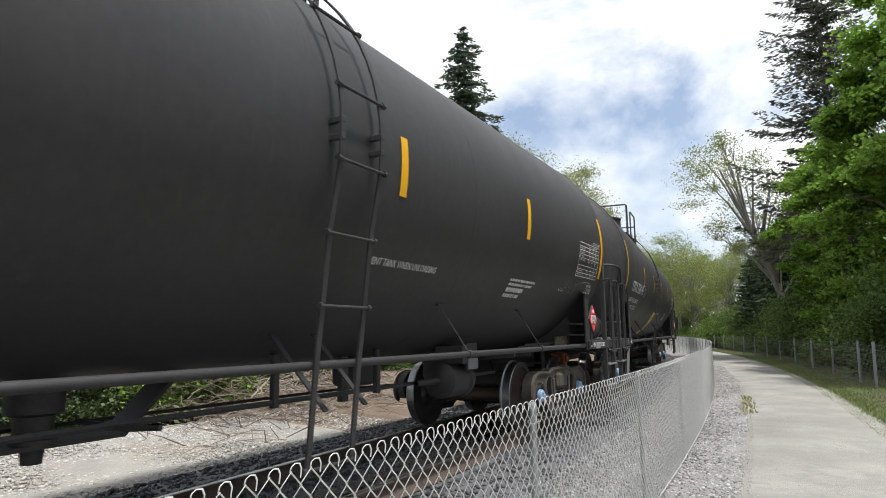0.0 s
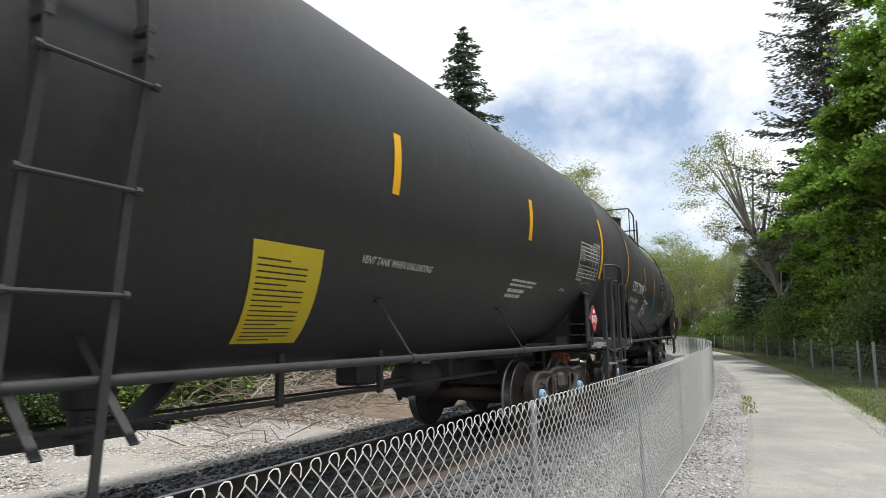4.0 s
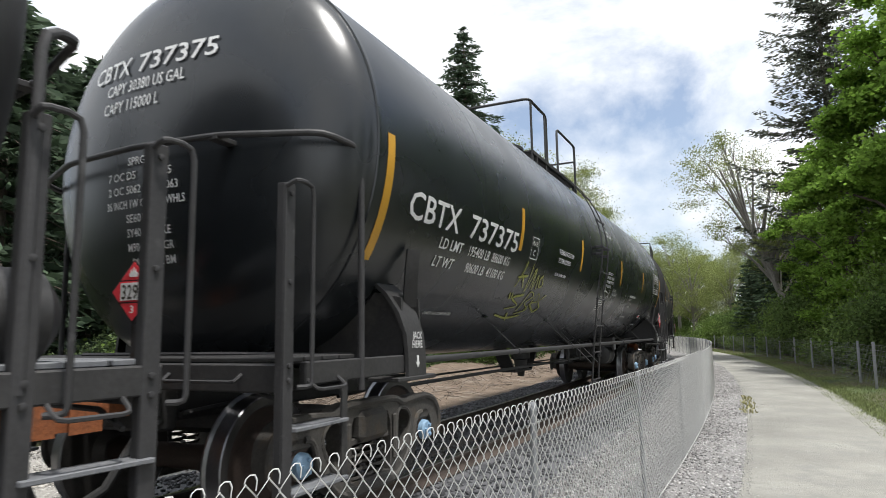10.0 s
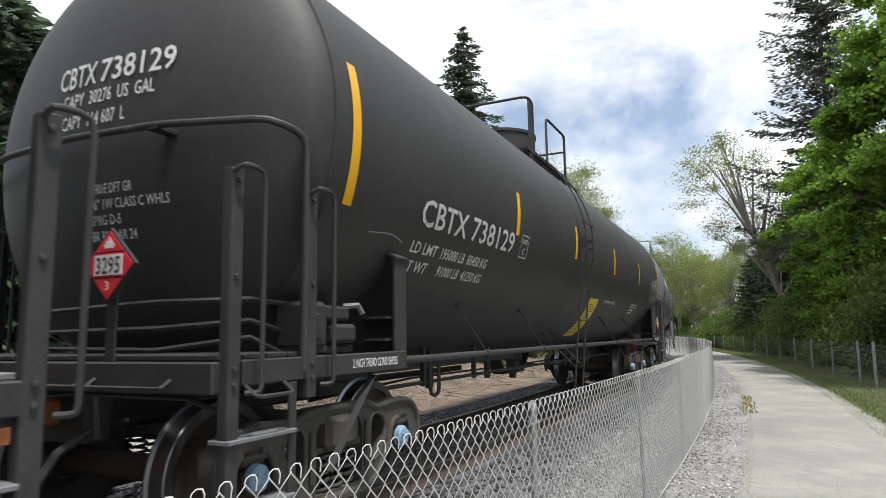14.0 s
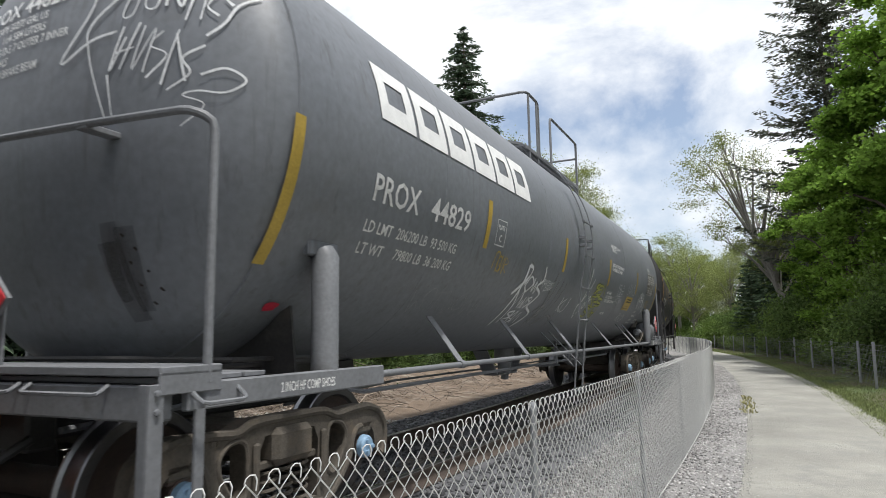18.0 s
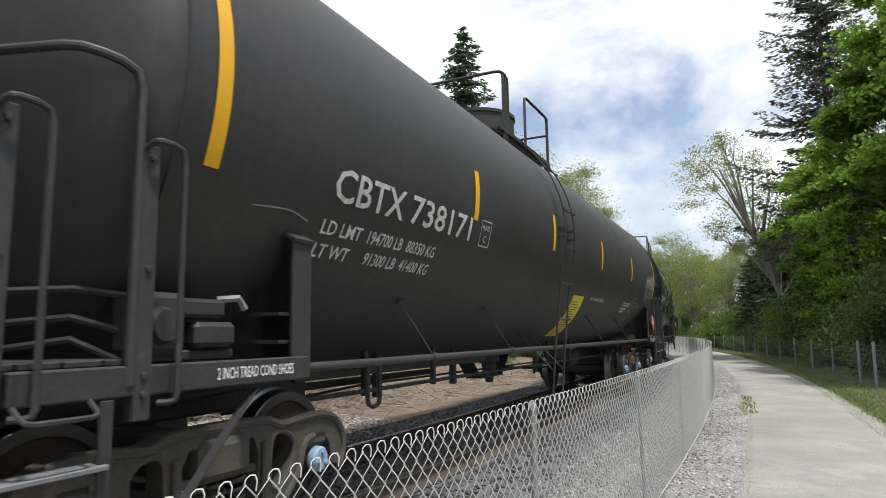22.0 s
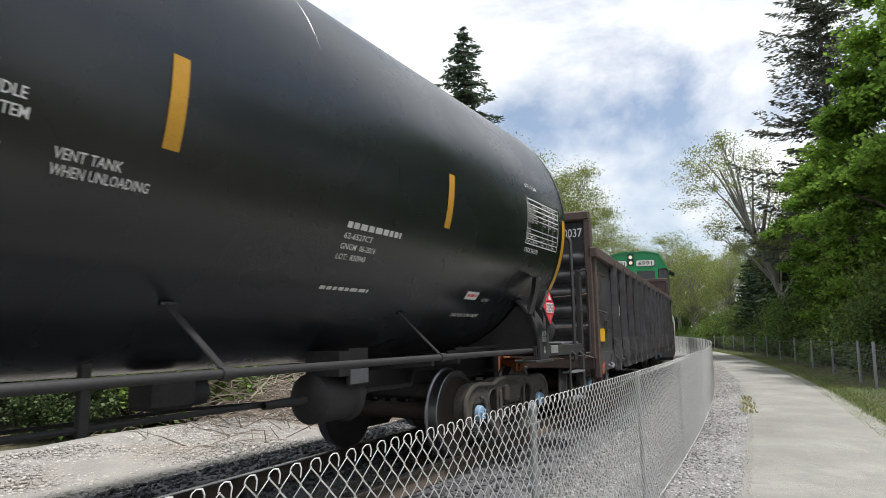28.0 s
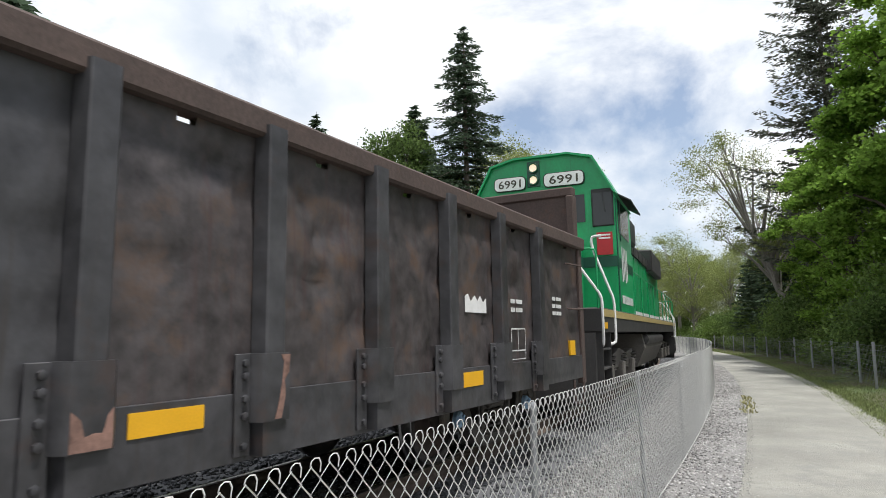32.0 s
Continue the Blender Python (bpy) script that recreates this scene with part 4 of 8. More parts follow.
def tank_car(style, flip=1):
    """A pressureless tank car on two trucks; style says which of the three builds it is."""
    A, B, P = style == "A", style == "B", style == "P"
    HL = 6.935 if B else 6.84 if A else 6.826
    CYL, BULGE = HEAD_GREY if P else HEAD
    tank_mat = {"A": "tank_black", "B": "tank_gloss", "P": "tank_grey"}[style]
    fr = "frame_grey" if P else "frame_black"
    rail = "frame_grey" if P else "pipe"
    tape = {"A": "yellow", "B": "yellow_old", "P": "yellow_dirty"}[style]
    car = new("tank_car")
    # shell with domed ends and the laps of its jacket
    prof = [(-CYL - BULGE, 0.0005)]
    prof += [(-head_x(TANK_R * q, CYL, BULGE), TANK_R * q) for q in (0.12, 0.25, 0.4, 0.55, 0.68, 0.78, 0.86, 0.92, 0.96, 0.985)]
    prof += [(-CYL, TANK_R)]
    laps = (-5.6, -2.4, 2.9)
    for x in laps:
        prof += [(x - 0.02, TANK_R), (x - 0.018, TANK_R + 0.0014), (x + 0.03, TANK_R + 0.0014), (x + 0.032, TANK_R)]
    prof += [(-x, r) for x, r in reversed(prof[:12])]
    tank = part("tank", Shape().lathe(prof, 96, 'x', (0, 0, TANK_Z)), tank_mat, car, smooth=30)
    part("head_seam", Shape().lathe([(CYL + 0.005, TANK_R - 0.002), (CYL + 0.012, TANK_R + 0.004), (CYL + 0.045, TANK_R + 0.002), (CYL + 0.05, TANK_R - 0.01)], 96, 'x', (0, 0, TANK_Z)), tank_mat, car)
    part("head_seam", Shape().lathe([(-CYL - 0.005, TANK_R - 0.002), (-CYL - 0.012, TANK_R + 0.004), (-CYL - 0.045, TANK_R + 0.002), (-CYL - 0.05, TANK_R - 0.01)], 96, 'x', (0, 0, TANK_Z)), tank_mat, car)
    # reflective tape
    if A:
        tapes, span, ends = (-4.144, -1.522, 1.40 if flip > 0 else 1.56, 4.30), (-10.5, 6.5), (-19, 15.5)
    elif B:
        tapes, span, ends = (-4.48, -1.62, 1.70, 4.54), (-16, 1.0), (-31, 2.0)
    else:
        tapes, span, ends = (-4.60, -1.654, 1.42, 4.47), (-19, -2.0), (-36, -3.5)
    for x in tapes:
        tank_patch(car, "reflective_tape", x - 0.05, x + 0.05, *span, tape, "yellow reflective tape")
    for x in ((-7.40, 7.495) if A else (-7.46, 7.54) if B else (-7.62, 7.44)):
        tank_patch(car, "reflective_tape", x - 0.05, x + 0.05, *ends, tape, "long yellow reflective tape at the tank end", n=12)
    # sill, saddles, deck at both ends
    RZ, RR = (1.112, 0.029) if A else (1.105, 0.027) if B else (1.03, 0.025)
    SZ = 1.12 if A else 1.09 if B else 1.03
    SILL = 8.46
    for e in (-1, 1):
        POST = (6.62 if e < 0 else 6.92) if A else (7.12 if e < 0 else 6.60) if P else (7.0 if e < 0 else 6.84)
        part("stub_sill", Shape().box(min(e * 4.9, e * 8.25), max(e * 4.9, e * 8.25), -0.2, 0.2, 0.74, 1.08, 0.02)
             .box(min(e * 8.1, e * 8.28), max(e * 8.1, e * 8.28), -0.32, 0.32, 0.70, 1.06, 0.02), "frame_black", car)
        coupler(car, 8.22, e)
        web = []
        top_a = -28 if A else -40 if B else -48
        for a in np.linspace(-180 - top_a, top_a, 17):
            web.append((-(TANK_R + 0.01) * math.cos(radians(a)), TANK_Z + (TANK_R + 0.01) * math.sin(radians(a))))
        web = [(y, z) for y, z in web]
        web += [(-1.46, 1.87), (-1.48, 1.06), (1.48, 1.06), (1.46, 1.87)] if A else [(-1.46, 1.58), (-1.48, 1.06), (1.48, 1.06), (1.46, 1.58)] if B else [(-1.15, 1.5), (-1.2, 1.06), (1.2, 1.06), (1.15, 1.5)]
        for dx in ((e * POST - e * HL,) if not B else (-0.14, 0.14)):
            part("saddle_web", Shape().prism(web, e * HL + dx - 0.012, e * HL + dx + 0.012, 'x'), "frame_black", car)
        for side in (-1, 1):
            if P:
                px = e * POST
                part("saddle_post", Shape().tube([(px, side * 1.42, 1.04), (px, side * 1.42, 1.80), (px, side * 1.40, 1.84)], [0.088, 0.088, 0.07], 16), fr, car, "round grey post carrying the tank")
                part("post_pad", Shape().box(px - 0.16, px + 0.16, min(side * 1.36, side * 1.41), max(side * 1.36, side * 1.41), 1.80, 1.90, 0.01), tank_mat, car)
                part("deck_channel", Shape().box(min(e * 8.10, e * 8.47), max(e * 8.10, e * 8.47), min(side * 0.02, side * 1.52), max(side * 0.02, side * 1.52), SZ + 0.10, SZ + 0.145, 0.006).box(min(e * 8.10, e * 8.47), max(e * 8.10, e * 8.47), min(side * 1.50, side * 1.52), max(side * 1.50, side * 1.52), SZ + 0.02, SZ + 0.12, 0.004), fr, car, "folded grey deck plate")
            elif A:
                px = e * POST
                s = Shape().box(px - 0.085, px + 0.085, min(side * 1.455, side * 1.485), max(side * 1.455, side * 1.485), 1.05, 1.88, 0.006)
                s.box(px - 0.012, px + 0.012, min(side * 1.2, side * 1.46), max(side * 1.2, side * 1.46), 1.05, 1.86)
                s.tube([(px, side * 1.50, 1.86), (px, side * 1.42, 1.905), (px, side * 1.30, 1.90)], 0, flat=(0.19, 0.022))
                s.box(px - 0.16, px - 0.012, min(side * 1.2, side * 1.44), max(side * 1.2, side * 1.44), 1.42, 1.44).box(px - 0.16, px - 0.012, min(side * 1.2, side * 1.44), max(side * 1.2, side * 1.44), 1.26, 1.28)
                part("saddle_flange", s, fr, car)
            else:
                pts = [(e * POST, side * (1.22), 1.72), (e * POST, side * 1.36, 1.60), (e * POST, side * 1.46, 1.46), (e * POST, side * 1.52, 1.30), (e * POST, side * 1.535, 1.14), (e * POST, side * 1.535, 1.0)]
                part("jacking_pad", Shape().tube(pts, 0, flat=(0.28, 0.03)).box(e * POST - 0.3, e * POST + 0.3, min(side * 1.3, side * 1.56), max(side * 1.3, side * 1.56), 0.97, 1.0, 0.006), fr, car, "curved jacking pad plate")
                part("gusset", Shape().tube([(e * (POST - 0.12), side * 1.42, 1.52), (e * (POST - 0.05), side * 1.48, 1.80), (e * (POST - 0.05), side * 1.50, 1.95)], 0, flat=(0.1, 0.05)), fr, car)
            inner = POST - 0.14 if B else POST - 0.03 if A else 6.54
            part("side_sill", Shape().box(min(e * inner, e * 8.3), max(e * inner, e * SILL), min(side * 1.46, side * 1.51), max(side * 1.46, side * 1.51), SZ - 0.065, SZ + 0.065, 0.008), fr, car)
            part("side_rail", Shape().tube([(e * inner, side * 1.45, RZ), (0, side * 1.45, RZ)], RR, 12), rail, car, "long round side rail")
        part("end_sill", Shape().box(min(e * 8.34, e * SILL), max(e * 8.34, e * SILL), -1.46, 1.46, SZ - 0.10, SZ + 0.06, 0.01), fr, car)
        for k in range(4):
            deck = Shape().box(min(e * (7.72 + k * 0.18), e * (7.88 + k * 0.18)), max(e * (7.72 + k * 0.18), e * (7.88 + k * 0.18)), -1.46, 1.46, SZ + 0.066, SZ + 0.092, 0.004)
            part("deck_board", deck, "frame_grey" if (P or e > 0) else fr, car)
        # rails and grab irons round the end deck
        hx = e * ((7.80 if e < 0 else 7.88) if A else (7.70 if e < 0 else 8.13) if B else (8.18 if e < 0 else 8.10))
        HZ = 2.50 if A else 2.56 if B else 2.38
        bow = (0.42 if e < 0 else 0.34) if A else (0.54 if e < 0 else 0.12) if B else 0.14
        foot = 1.1 if A else 0.95 if B else SZ + 0.06
        part("end_handrail", grab([(hx, -1.50, foot), (hx, -1.50, HZ), (hx + e * bow * 0.55, -1.40, HZ + 0.05), (hx + e * bow, -0.75, HZ + 0.06), (hx + e * (bow + 0.05), 0.0, HZ + 0.07), (hx + e * bow, 0.75, HZ + 0.06), (hx + e * bow * 0.55, 1.40, HZ + 0.03), (hx, 1.50, HZ), (hx, 1.50, foot)], 0.023, 10), rail, car, "bent round handrail across the car end")
        part("handrail_bracket", Shape().box(min(hx + e * (bow - 0.2), hx + e * (bow + 0.02)), max(hx + e * (bow - 0.2), hx + e * (bow + 0.02)), -0.74, -0.66, HZ + 0.03, HZ + 0.065, 0.005), fr, car)
        for side in (-1, 1):
            for px, foot in (((8.37 if e < 0 else 8.40, 0.42), (7.74 if e < 0 else 7.89, 0.42 if e > 0 else 0.95)) if A else ((8.46, 0.42),) if B else ((8.48, 0.42),)):
                y = side * 1.50
                high = 2.16 if not P else 1.1
                bar = Shape().box(e * px - 0.042, e * px + 0.042, min(y, y + side * 0.014), max(y, y + side * 0.014), foot, high, 0.004)
                bar.box(e * px - 0.042, e * px - 0.030, min(y - side * 0.05, y), max(y - side * 0.05, y), foot, high, 0.003)
                bolts(bar, [(e * px, y + side * 0.014, z) for z in ((1.06, 1.14, 1.6, 2.1) if not P else (0.98, 1.06))], 0.016, 0.012, 'y', side)
                post = part("corner_post", bar, rail, car, "flat steel corner post")
                if P:
                    continue
                gx = e * px + 0.13
                part("grab_iron", grab([(e * px - 0.03, y + side * 0.01, 2.14), (e * px - 0.03, y + side * 0.075, 2.17), (gx, y + side * 0.075, 2.17), (gx, y + side * 0.075, 1.02), (gx - 0.06, y + side * 0.02, 1.02)], 0.014, 8), rail, post)
            if e > 0 or P:
                xs = (7.89, 8.42) if not P else (8.2, 8.42)
            else:
                xs = (8.42, 7.90)
            for z in (0.44, 0.78) if not P else (0.44,):
                x0, x1 = sorted((e * xs[0], e * xs[1]))
                part("step_tread", Shape().box(x0, x1, min(side * 1.40, side * 1.54), max(side * 1.40, side * 1.54), z, z + 0.022, 0.004), "frame_grey", car)
            hang = e * (8.22 if P else 7.90)
            part("step_hanger", Shape().box(hang - 0.03, hang + 0.03, min(side * 1.49, side * 1.51), max(side * 1.49, side * 1.51), 0.42, 1.05, 0.004), fr, car)
            part("deck_grab", grab([(e * 8.28, side * 1.50, 1.06), (e * 8.28, side * 1.58, 1.0), (e * 7.98, side * 1.58, 1.0), (e * 7.98, side * 1.50, 1.06)], 0.011, 6), rail, car)
        for y0 in (-0.9, -0.25):
            part("end_grab", grab([(e * SILL, y0 - 0.28, 1.09), (e * (SILL + 0.06), y0 - 0.28, 1.05), (e * (SILL + 0.06), y0 + 0.28, 1.05), (e * SILL, y0 + 0.28, 1.09)], 0.011, 6), rail, car)
        for k in (0, 1):
            part("train_line", Shape().tube([(e * 6.0, -0.72 - k * 0.10, 1.11 + k * 0.03), (e * 7.6, -1.0 - k * 0.1, 1.13 + k * 0.04), (e * 7.95, -0.6, 1.14 + k * 0.05), (e * 8.0, 0.8, 1.14 + k * 0.05)], 0.017, 6), "frame_black" if P else rail, car)
    # struts from tank to side rail
    if A:
        st = (-4.82, -2.91, 1.85, 4.31) if flip > 0 else (-4.31, -1.85, 2.95, 4.96)
    elif B:
        st = (-4.36, -1.96, 2.18, 4.58)
    else:
        st = (-5.05, -3.1, -0.95, 1.9, 4.28, 4.98)
    for side in (-1, 1):
        for x in st:
            if P:
                part("strut", Shape().tube([(x + 0.06, side * 1.09, 1.475), (x, side * 1.45, RZ + 0.01)], 0, flat=(0.085, 0.012)), rail, car)
                part("rail_clamp", Shape().lathe([(-0.05, RR + 0.009), (0.05, RR + 0.009)], 12, 'x', (x, side * 1.45, RZ), True), rail, car)
                continue
            part("strut", Shape().tube([(x - 0.12, side * (1.20 if A else 1.10), 1.58 if A else 1.49), (x, side * 1.45, RZ + 0.01)], 0, flat=(0.07, 0.010)), rail, car)
            part("strut_pad", Shape().box(x - 0.17, x - 0.07, min(side * (1.18 if A else 1.08), side * (1.22 if A else 1.12)), max(side * (1.18 if A else 1.08), side * (1.22 if A else 1.12)), 1.572 if A else 1.482, 1.594 if A else 1.504, 0.004), tank_mat, car)
            part("rail_clamp", Shape().lathe([(-0.04, RR + 0.009), (0.04, RR + 0.009)], 12, 'x', (x, side * 1.45, RZ), True), rail, car)
    # side ladder
    lx = -0.43 if B else (-1.10 if flip > 0 else 0.86) if A else -0.72
    for side in (-1,):
        rails_ = []
        for dx in (-0.23, 0.23):
            path_ = [(lx + dx, -0.75, TANK_Z + 1.56)] + arc_on_tank(lx + dx, 62, -12, TANK_R + 0.10, 14) + [(lx + dx, -1.60, 2.0), (lx + dx, -1.50, 1.15), (lx + dx, -1.43, 0.42)]
            rails_.append(part("ladder_rail", Shape().tube(path_, 0, flat=(0.045, 0.016)), rail, car))
        for a in (48, 31, 9.5, -7.5) if not B else (50, 33, 16.5, 1.5, -12.8):
            y, z = -(TANK_R + 0.11) * math.cos(radians(a)), TANK_Z + (TANK_R + 0.11) * math.sin(radians(a))
            part("rung", Shape().tube([(lx - 0.27, y, z), (lx + 0.27, y, z)], 0.0125, 8).lathe([(lx - 0.28, 0.022), (lx - 0.25, 0.022)], 8, 'x', (0, y, z), True).lathe([(lx + 0.25, 0.022), (lx + 0.28, 0.022)], 8, 'x', (0, y, z), True), rail, rails_[0])
        for y, z in ((-1.605, 1.96), (-1.555, 1.49), (-1.44, 0.46)) if not B else ((-1.595, 1.845), (-1.54, 1.41), (-1.49, 0.98), (-1.45, 0.54)):
            part("rung", Shape().tube([(lx - 0.27, y, z), (lx + 0.27, y, z)], 0.0125, 8).lathe([(lx - 0.28, 0.022), (lx - 0.25, 0.022)], 8, 'x', (0, y, z), True).lathe([(lx + 0.25, 0.022), (lx + 0.28, 0.022)], 8, 'x', (0, y, z), True), rail, rails_[0])
        for dx in (-0.23, 0.23):
            for a in (2, -2):
                y, z = -(TANK_R + 0.05) * math.cos(radians(a)), TANK_Z + (TANK_R + 0.05) * math.sin(radians(a))
                part("ladder_clip", Shape().box(lx + dx - 0.02, lx + dx + 0.02, y - 0.06, y + 0.05, z - 0.035, z + 0.005, 0.004), rail, rails_[1])
            part("ladder_brace", Shape().tube([(lx + 0.25 + dx, -0.88, 1.32), (lx + 0.25 + dx, -1.38, 0.80)], 0, flat=(0.05, 0.012)), rail, car)
    # top platform, manway, rails
    PZ = 4.11
    # grating from px0 to px1, manway, hooped rail from r0 to r1, second rail from q0 to q1
    if A:
        px0, px1, mx, mr, mh, r0, r1, q0, q1 = (-1.72, 0.58, -0.33, 0.64, 4.74, -1.68, -1.40, -0.65, 0.50) if flip > 0 else (-1.0, 1.28, -0.33, 0.64, 4.74, -1.05, 0.27, 1.07, 1.21)
    elif B:
        px0, px1, mx, mr, mh, r0, r1, q0, q1 = -1.95, 0.86, -0.9, 0.45, 4.50, -2.05, -1.12, -0.45, 0.81
    else:
        px0, px1, mx, mr, mh, r0, r1, q0, q1 = -1.42, 1.82, 0.2, 0.40, 4.62, -1.29, -0.69, 0.0, 1.79
    part("manway", Shape().lathe([(4.10, mr), (mh - 0.05, mr), (mh - 0.05, mr + 0.02), (mh, mr + 0.02), (mh + 0.015, mr - 0.05), (mh + 0.03, 0.0)], 36, 'z', (mx, 0, 0)), fr if not A else tank_mat, car, "round manway housing on top")
    HI = 4.90 if not P else 4.98
    for side in (-1, 1):
        y0, y1 = sorted((side * 0.66, side * 0.98))
        g = Shape().box(px0, px1, y0, y0 + 0.03, PZ - 0.06, PZ, 0.003).box(px0, px1, y1 - 0.03, y1, PZ - 0.10, PZ, 0.003)
        n = int((px1 - px0) / 0.075)
        for k in range(n + 1):
            x = px0 + (px1 - px0) * k / n
            g.box(x - 0.012, x + 0.012, y0 + 0.03, y1 - 0.03, PZ - 0.03, PZ - 0.004)
        for k in range(3):
            yy = y0 + 0.03 + (y1 - y0 - 0.06) * (k + 0.5) / 3
            g.box(px0, px1, yy - 0.01, yy + 0.01, PZ - 0.026, PZ - 0.002)
        part("platform", g, fr, car, "slotted steel top platform", smooth=0)
        yr = side * 0.96
        for x in (r0 + 0.1, r1 - 0.08, q1 + 0.03):
            part("platform_post", Shape().box(x - 0.028, x + 0.028, yr - 0.012, yr + 0.012, 3.92, HI - 0.01, 0.004), rail, car)
        part("platform_rail", grab([(q0, yr, PZ - 0.06), (q0, yr, HI - 0.03), (q1, yr, HI - 0.02), (q1, yr, PZ - 0.06)], 0.021, 8), rail, car)
    hoop = [(r1, -0.96, PZ - 0.06), (r1, -0.96, HI), (r0, -0.96, HI), (r0, 0.96, HI), (r1, 0.96, HI), (r1, 0.96, PZ - 0.06)]
    part("platform_rail", grab(hoop, 0.022, 8), rail, car, "bent pipe rail round the manway")
    part("platform_rail", grab([(q1 + 0.02, -0.96, HI - 0.32), (q1 + 0.02, 0.96, HI - 0.32)], 0.019, 8), rail, car)
    for x in (px0 + 0.2, px1 - 0.2):
        part("platform_bracket", Shape().box(x - 0.02, x + 0.02, -0.98, -0.93, 3.86, PZ - 0.05).box(x - 0.02, x + 0.02, 0.93, 0.98, 3.86, PZ - 0.05), fr, car)
    vx = mx + (0.9 if not A else 0.0)
    part("valve_housing", Shape().lathe([(4.2, 0.16), (4.40, 0.16), (4.42, 0.12), (4.48, 0.05), (4.49, 0.0)], 20, 'z', (vx + 0.2, 0.1, 0)), fr, car)
    # under the tank: outlet, brake gear, pipes
    part("bottom_outlet", Shape().lathe([(1.12, 0.17), (0.86, 0.17), (0.84, 0.12), (0.72, 0.11), (0.70, 0.14), (0.66, 0.14), (0.64, 0.07), (0.55, 0.06), (0.54, 0.0)], 20, 'z', (0.04 if flip > 0 else -0.25, 0, 0)), fr, car, "bottom outlet valve")
    part("outlet_skid", Shape().tube([(-1.05, 0, 1.06), (-0.6, 0, 0.66), (0.3, 0, 0.66), (0.75, 0, 1.06)], 0, flat=(0.24, 0.03)), fr, car)
    part("outlet_handle", Shape().tube([(-0.1, -0.2, 0.8), (-0.12, -0.7, 0.78), (-0.12, -1.0, 0.80)], 0.018, 6), rail, car)
    part("brake_pipe", Shape().tube([(-8.1, -0.34, 0.80), (-5.9, -0.34, 0.92), (-5.4, -0.62, 0.80), (5.4, -0.62, 0.80), (5.9, -0.34, 0.92), (8.1, -0.34, 0.80)], 0.022, 6), fr, car)
    part("brake_rod", Shape().tube([(-5.6, 0.12, 0.68), (-3.2, 0.3, 0.74), (3.4, 0.3, 0.72), (5.7, 0.12, 0.66)], 0.016, 6), fr, car)
    part("brake_cylinder", Shape().lathe([(3.25, 0.03), (3.70, 0.04), (3.72, 0.15), (3.76, 0.20), (4.14, 0.20), (4.16, 0.225), (4.22, 0.225), (4.23, 0.06), (4.5, 0.04)], 24, 'x', (0, -0.68 if flip < 0 or B else -0.2, 0.80)).box(3.95, 4.22, -0.93 if flip < 0 or B else -0.3, -0.9 if flip < 0 or B else -0.27, 0.9, 1.20, 0.004).box(3.80, 3.95, -0.95 if flip < 0 or B else -0.25, -0.6 if flip < 0 or B else -0.05, 0.98, 1.18, 0.004), fr, car)
    part("brake_valve", Shape().box(2.5, 2.85, -0.45, -0.15, 0.82, 1.04, 0.03).lathe([(2.85, 0.1), (3.0, 0.1)], 14, 'x', (0, -0.3, 0.92), True), fr, car)
    for x in (-4.6, -3.2, 1.2, 2.6) if A else (1.0, 1.9):
        part("pipe_hanger", Shape().box(x - 0.03, x + 0.03, -0.65, -0.6, 0.76, 1.17, 0.004), fr, car)
    part("retainer_plate", Shape().box(3.96, 4.21, -0.945 if flip < 0 or B else -0.315, -0.932 if flip < 0 or B else -0.302, 0.91, 1.03, 0.004), "frame_grey", car, "pale blank data plate")
    if A:
        part("lever_loop", grab([(-5.22 if flip < 0 else -4.98, -0.9, 1.06), (-5.22 if flip < 0 else -4.98, -0.9, 0.70), (-5.06 if flip < 0 else -4.78, -0.9, 0.70), (-5.06 if flip < 0 else -4.78, -0.9, 1.06)], 0.02, 6), rail, car)
    for bx in (-4.1, -2.3) if A else ():
        part("under_hanger", Shape().box(bx * flip - 0.05, bx * flip + 0.05, -0.48, -0.42, 0.70, 1.12, 0.006), "frame_black", car)
    if A:
        part("under_beam", Shape().box(-5.4, -1.2, -0.47, -0.42, 0.93, 1.00, 0.006).box(-5.4, -1.2, 0.42, 0.47, 0.74, 0.82, 0.006), "frame_black", car)
    for dx in (5.2, 5.75):
        part("body_bolster_brace", Shape().tube([(dx, -1.0, 1.05), (dx, 0, 0.98), (dx, 1.0, 1.05)], 0, flat=(0.06, 0.10)), "frame_black", car)
    # air reservoir, hand brake, small fittings on the end decks
    r, x0, x1 = (0.22, 7.04, 8.06) if P else (0.20, 7.12, 8.12) if A else (0.19, 6.95, 7.72)
    if not (A and flip > 0):
        part("air_reservoir", Shape().lathe([(x0, 0.0), (x0 + 0.02, r * 0.6), (x0 + 0.09, r), (x1 - 0.09, r), (x1 - 0.02, r * 0.6), (x1, 0.0)], 28, 'x', (0, -1.22, SZ + 0.07 + r)), fr, car, "round air reservoir tank on the end deck")
    for x in (x0 + 0.25, x1 - 0.25) if not (A and flip > 0) else ():
        part("reservoir_strap", Shape().lathe([(-0.02, r + 0.006), (0.02, r + 0.006)], 28, 'x', (x, -1.22, SZ + 0.07 + r), True), rail, car)
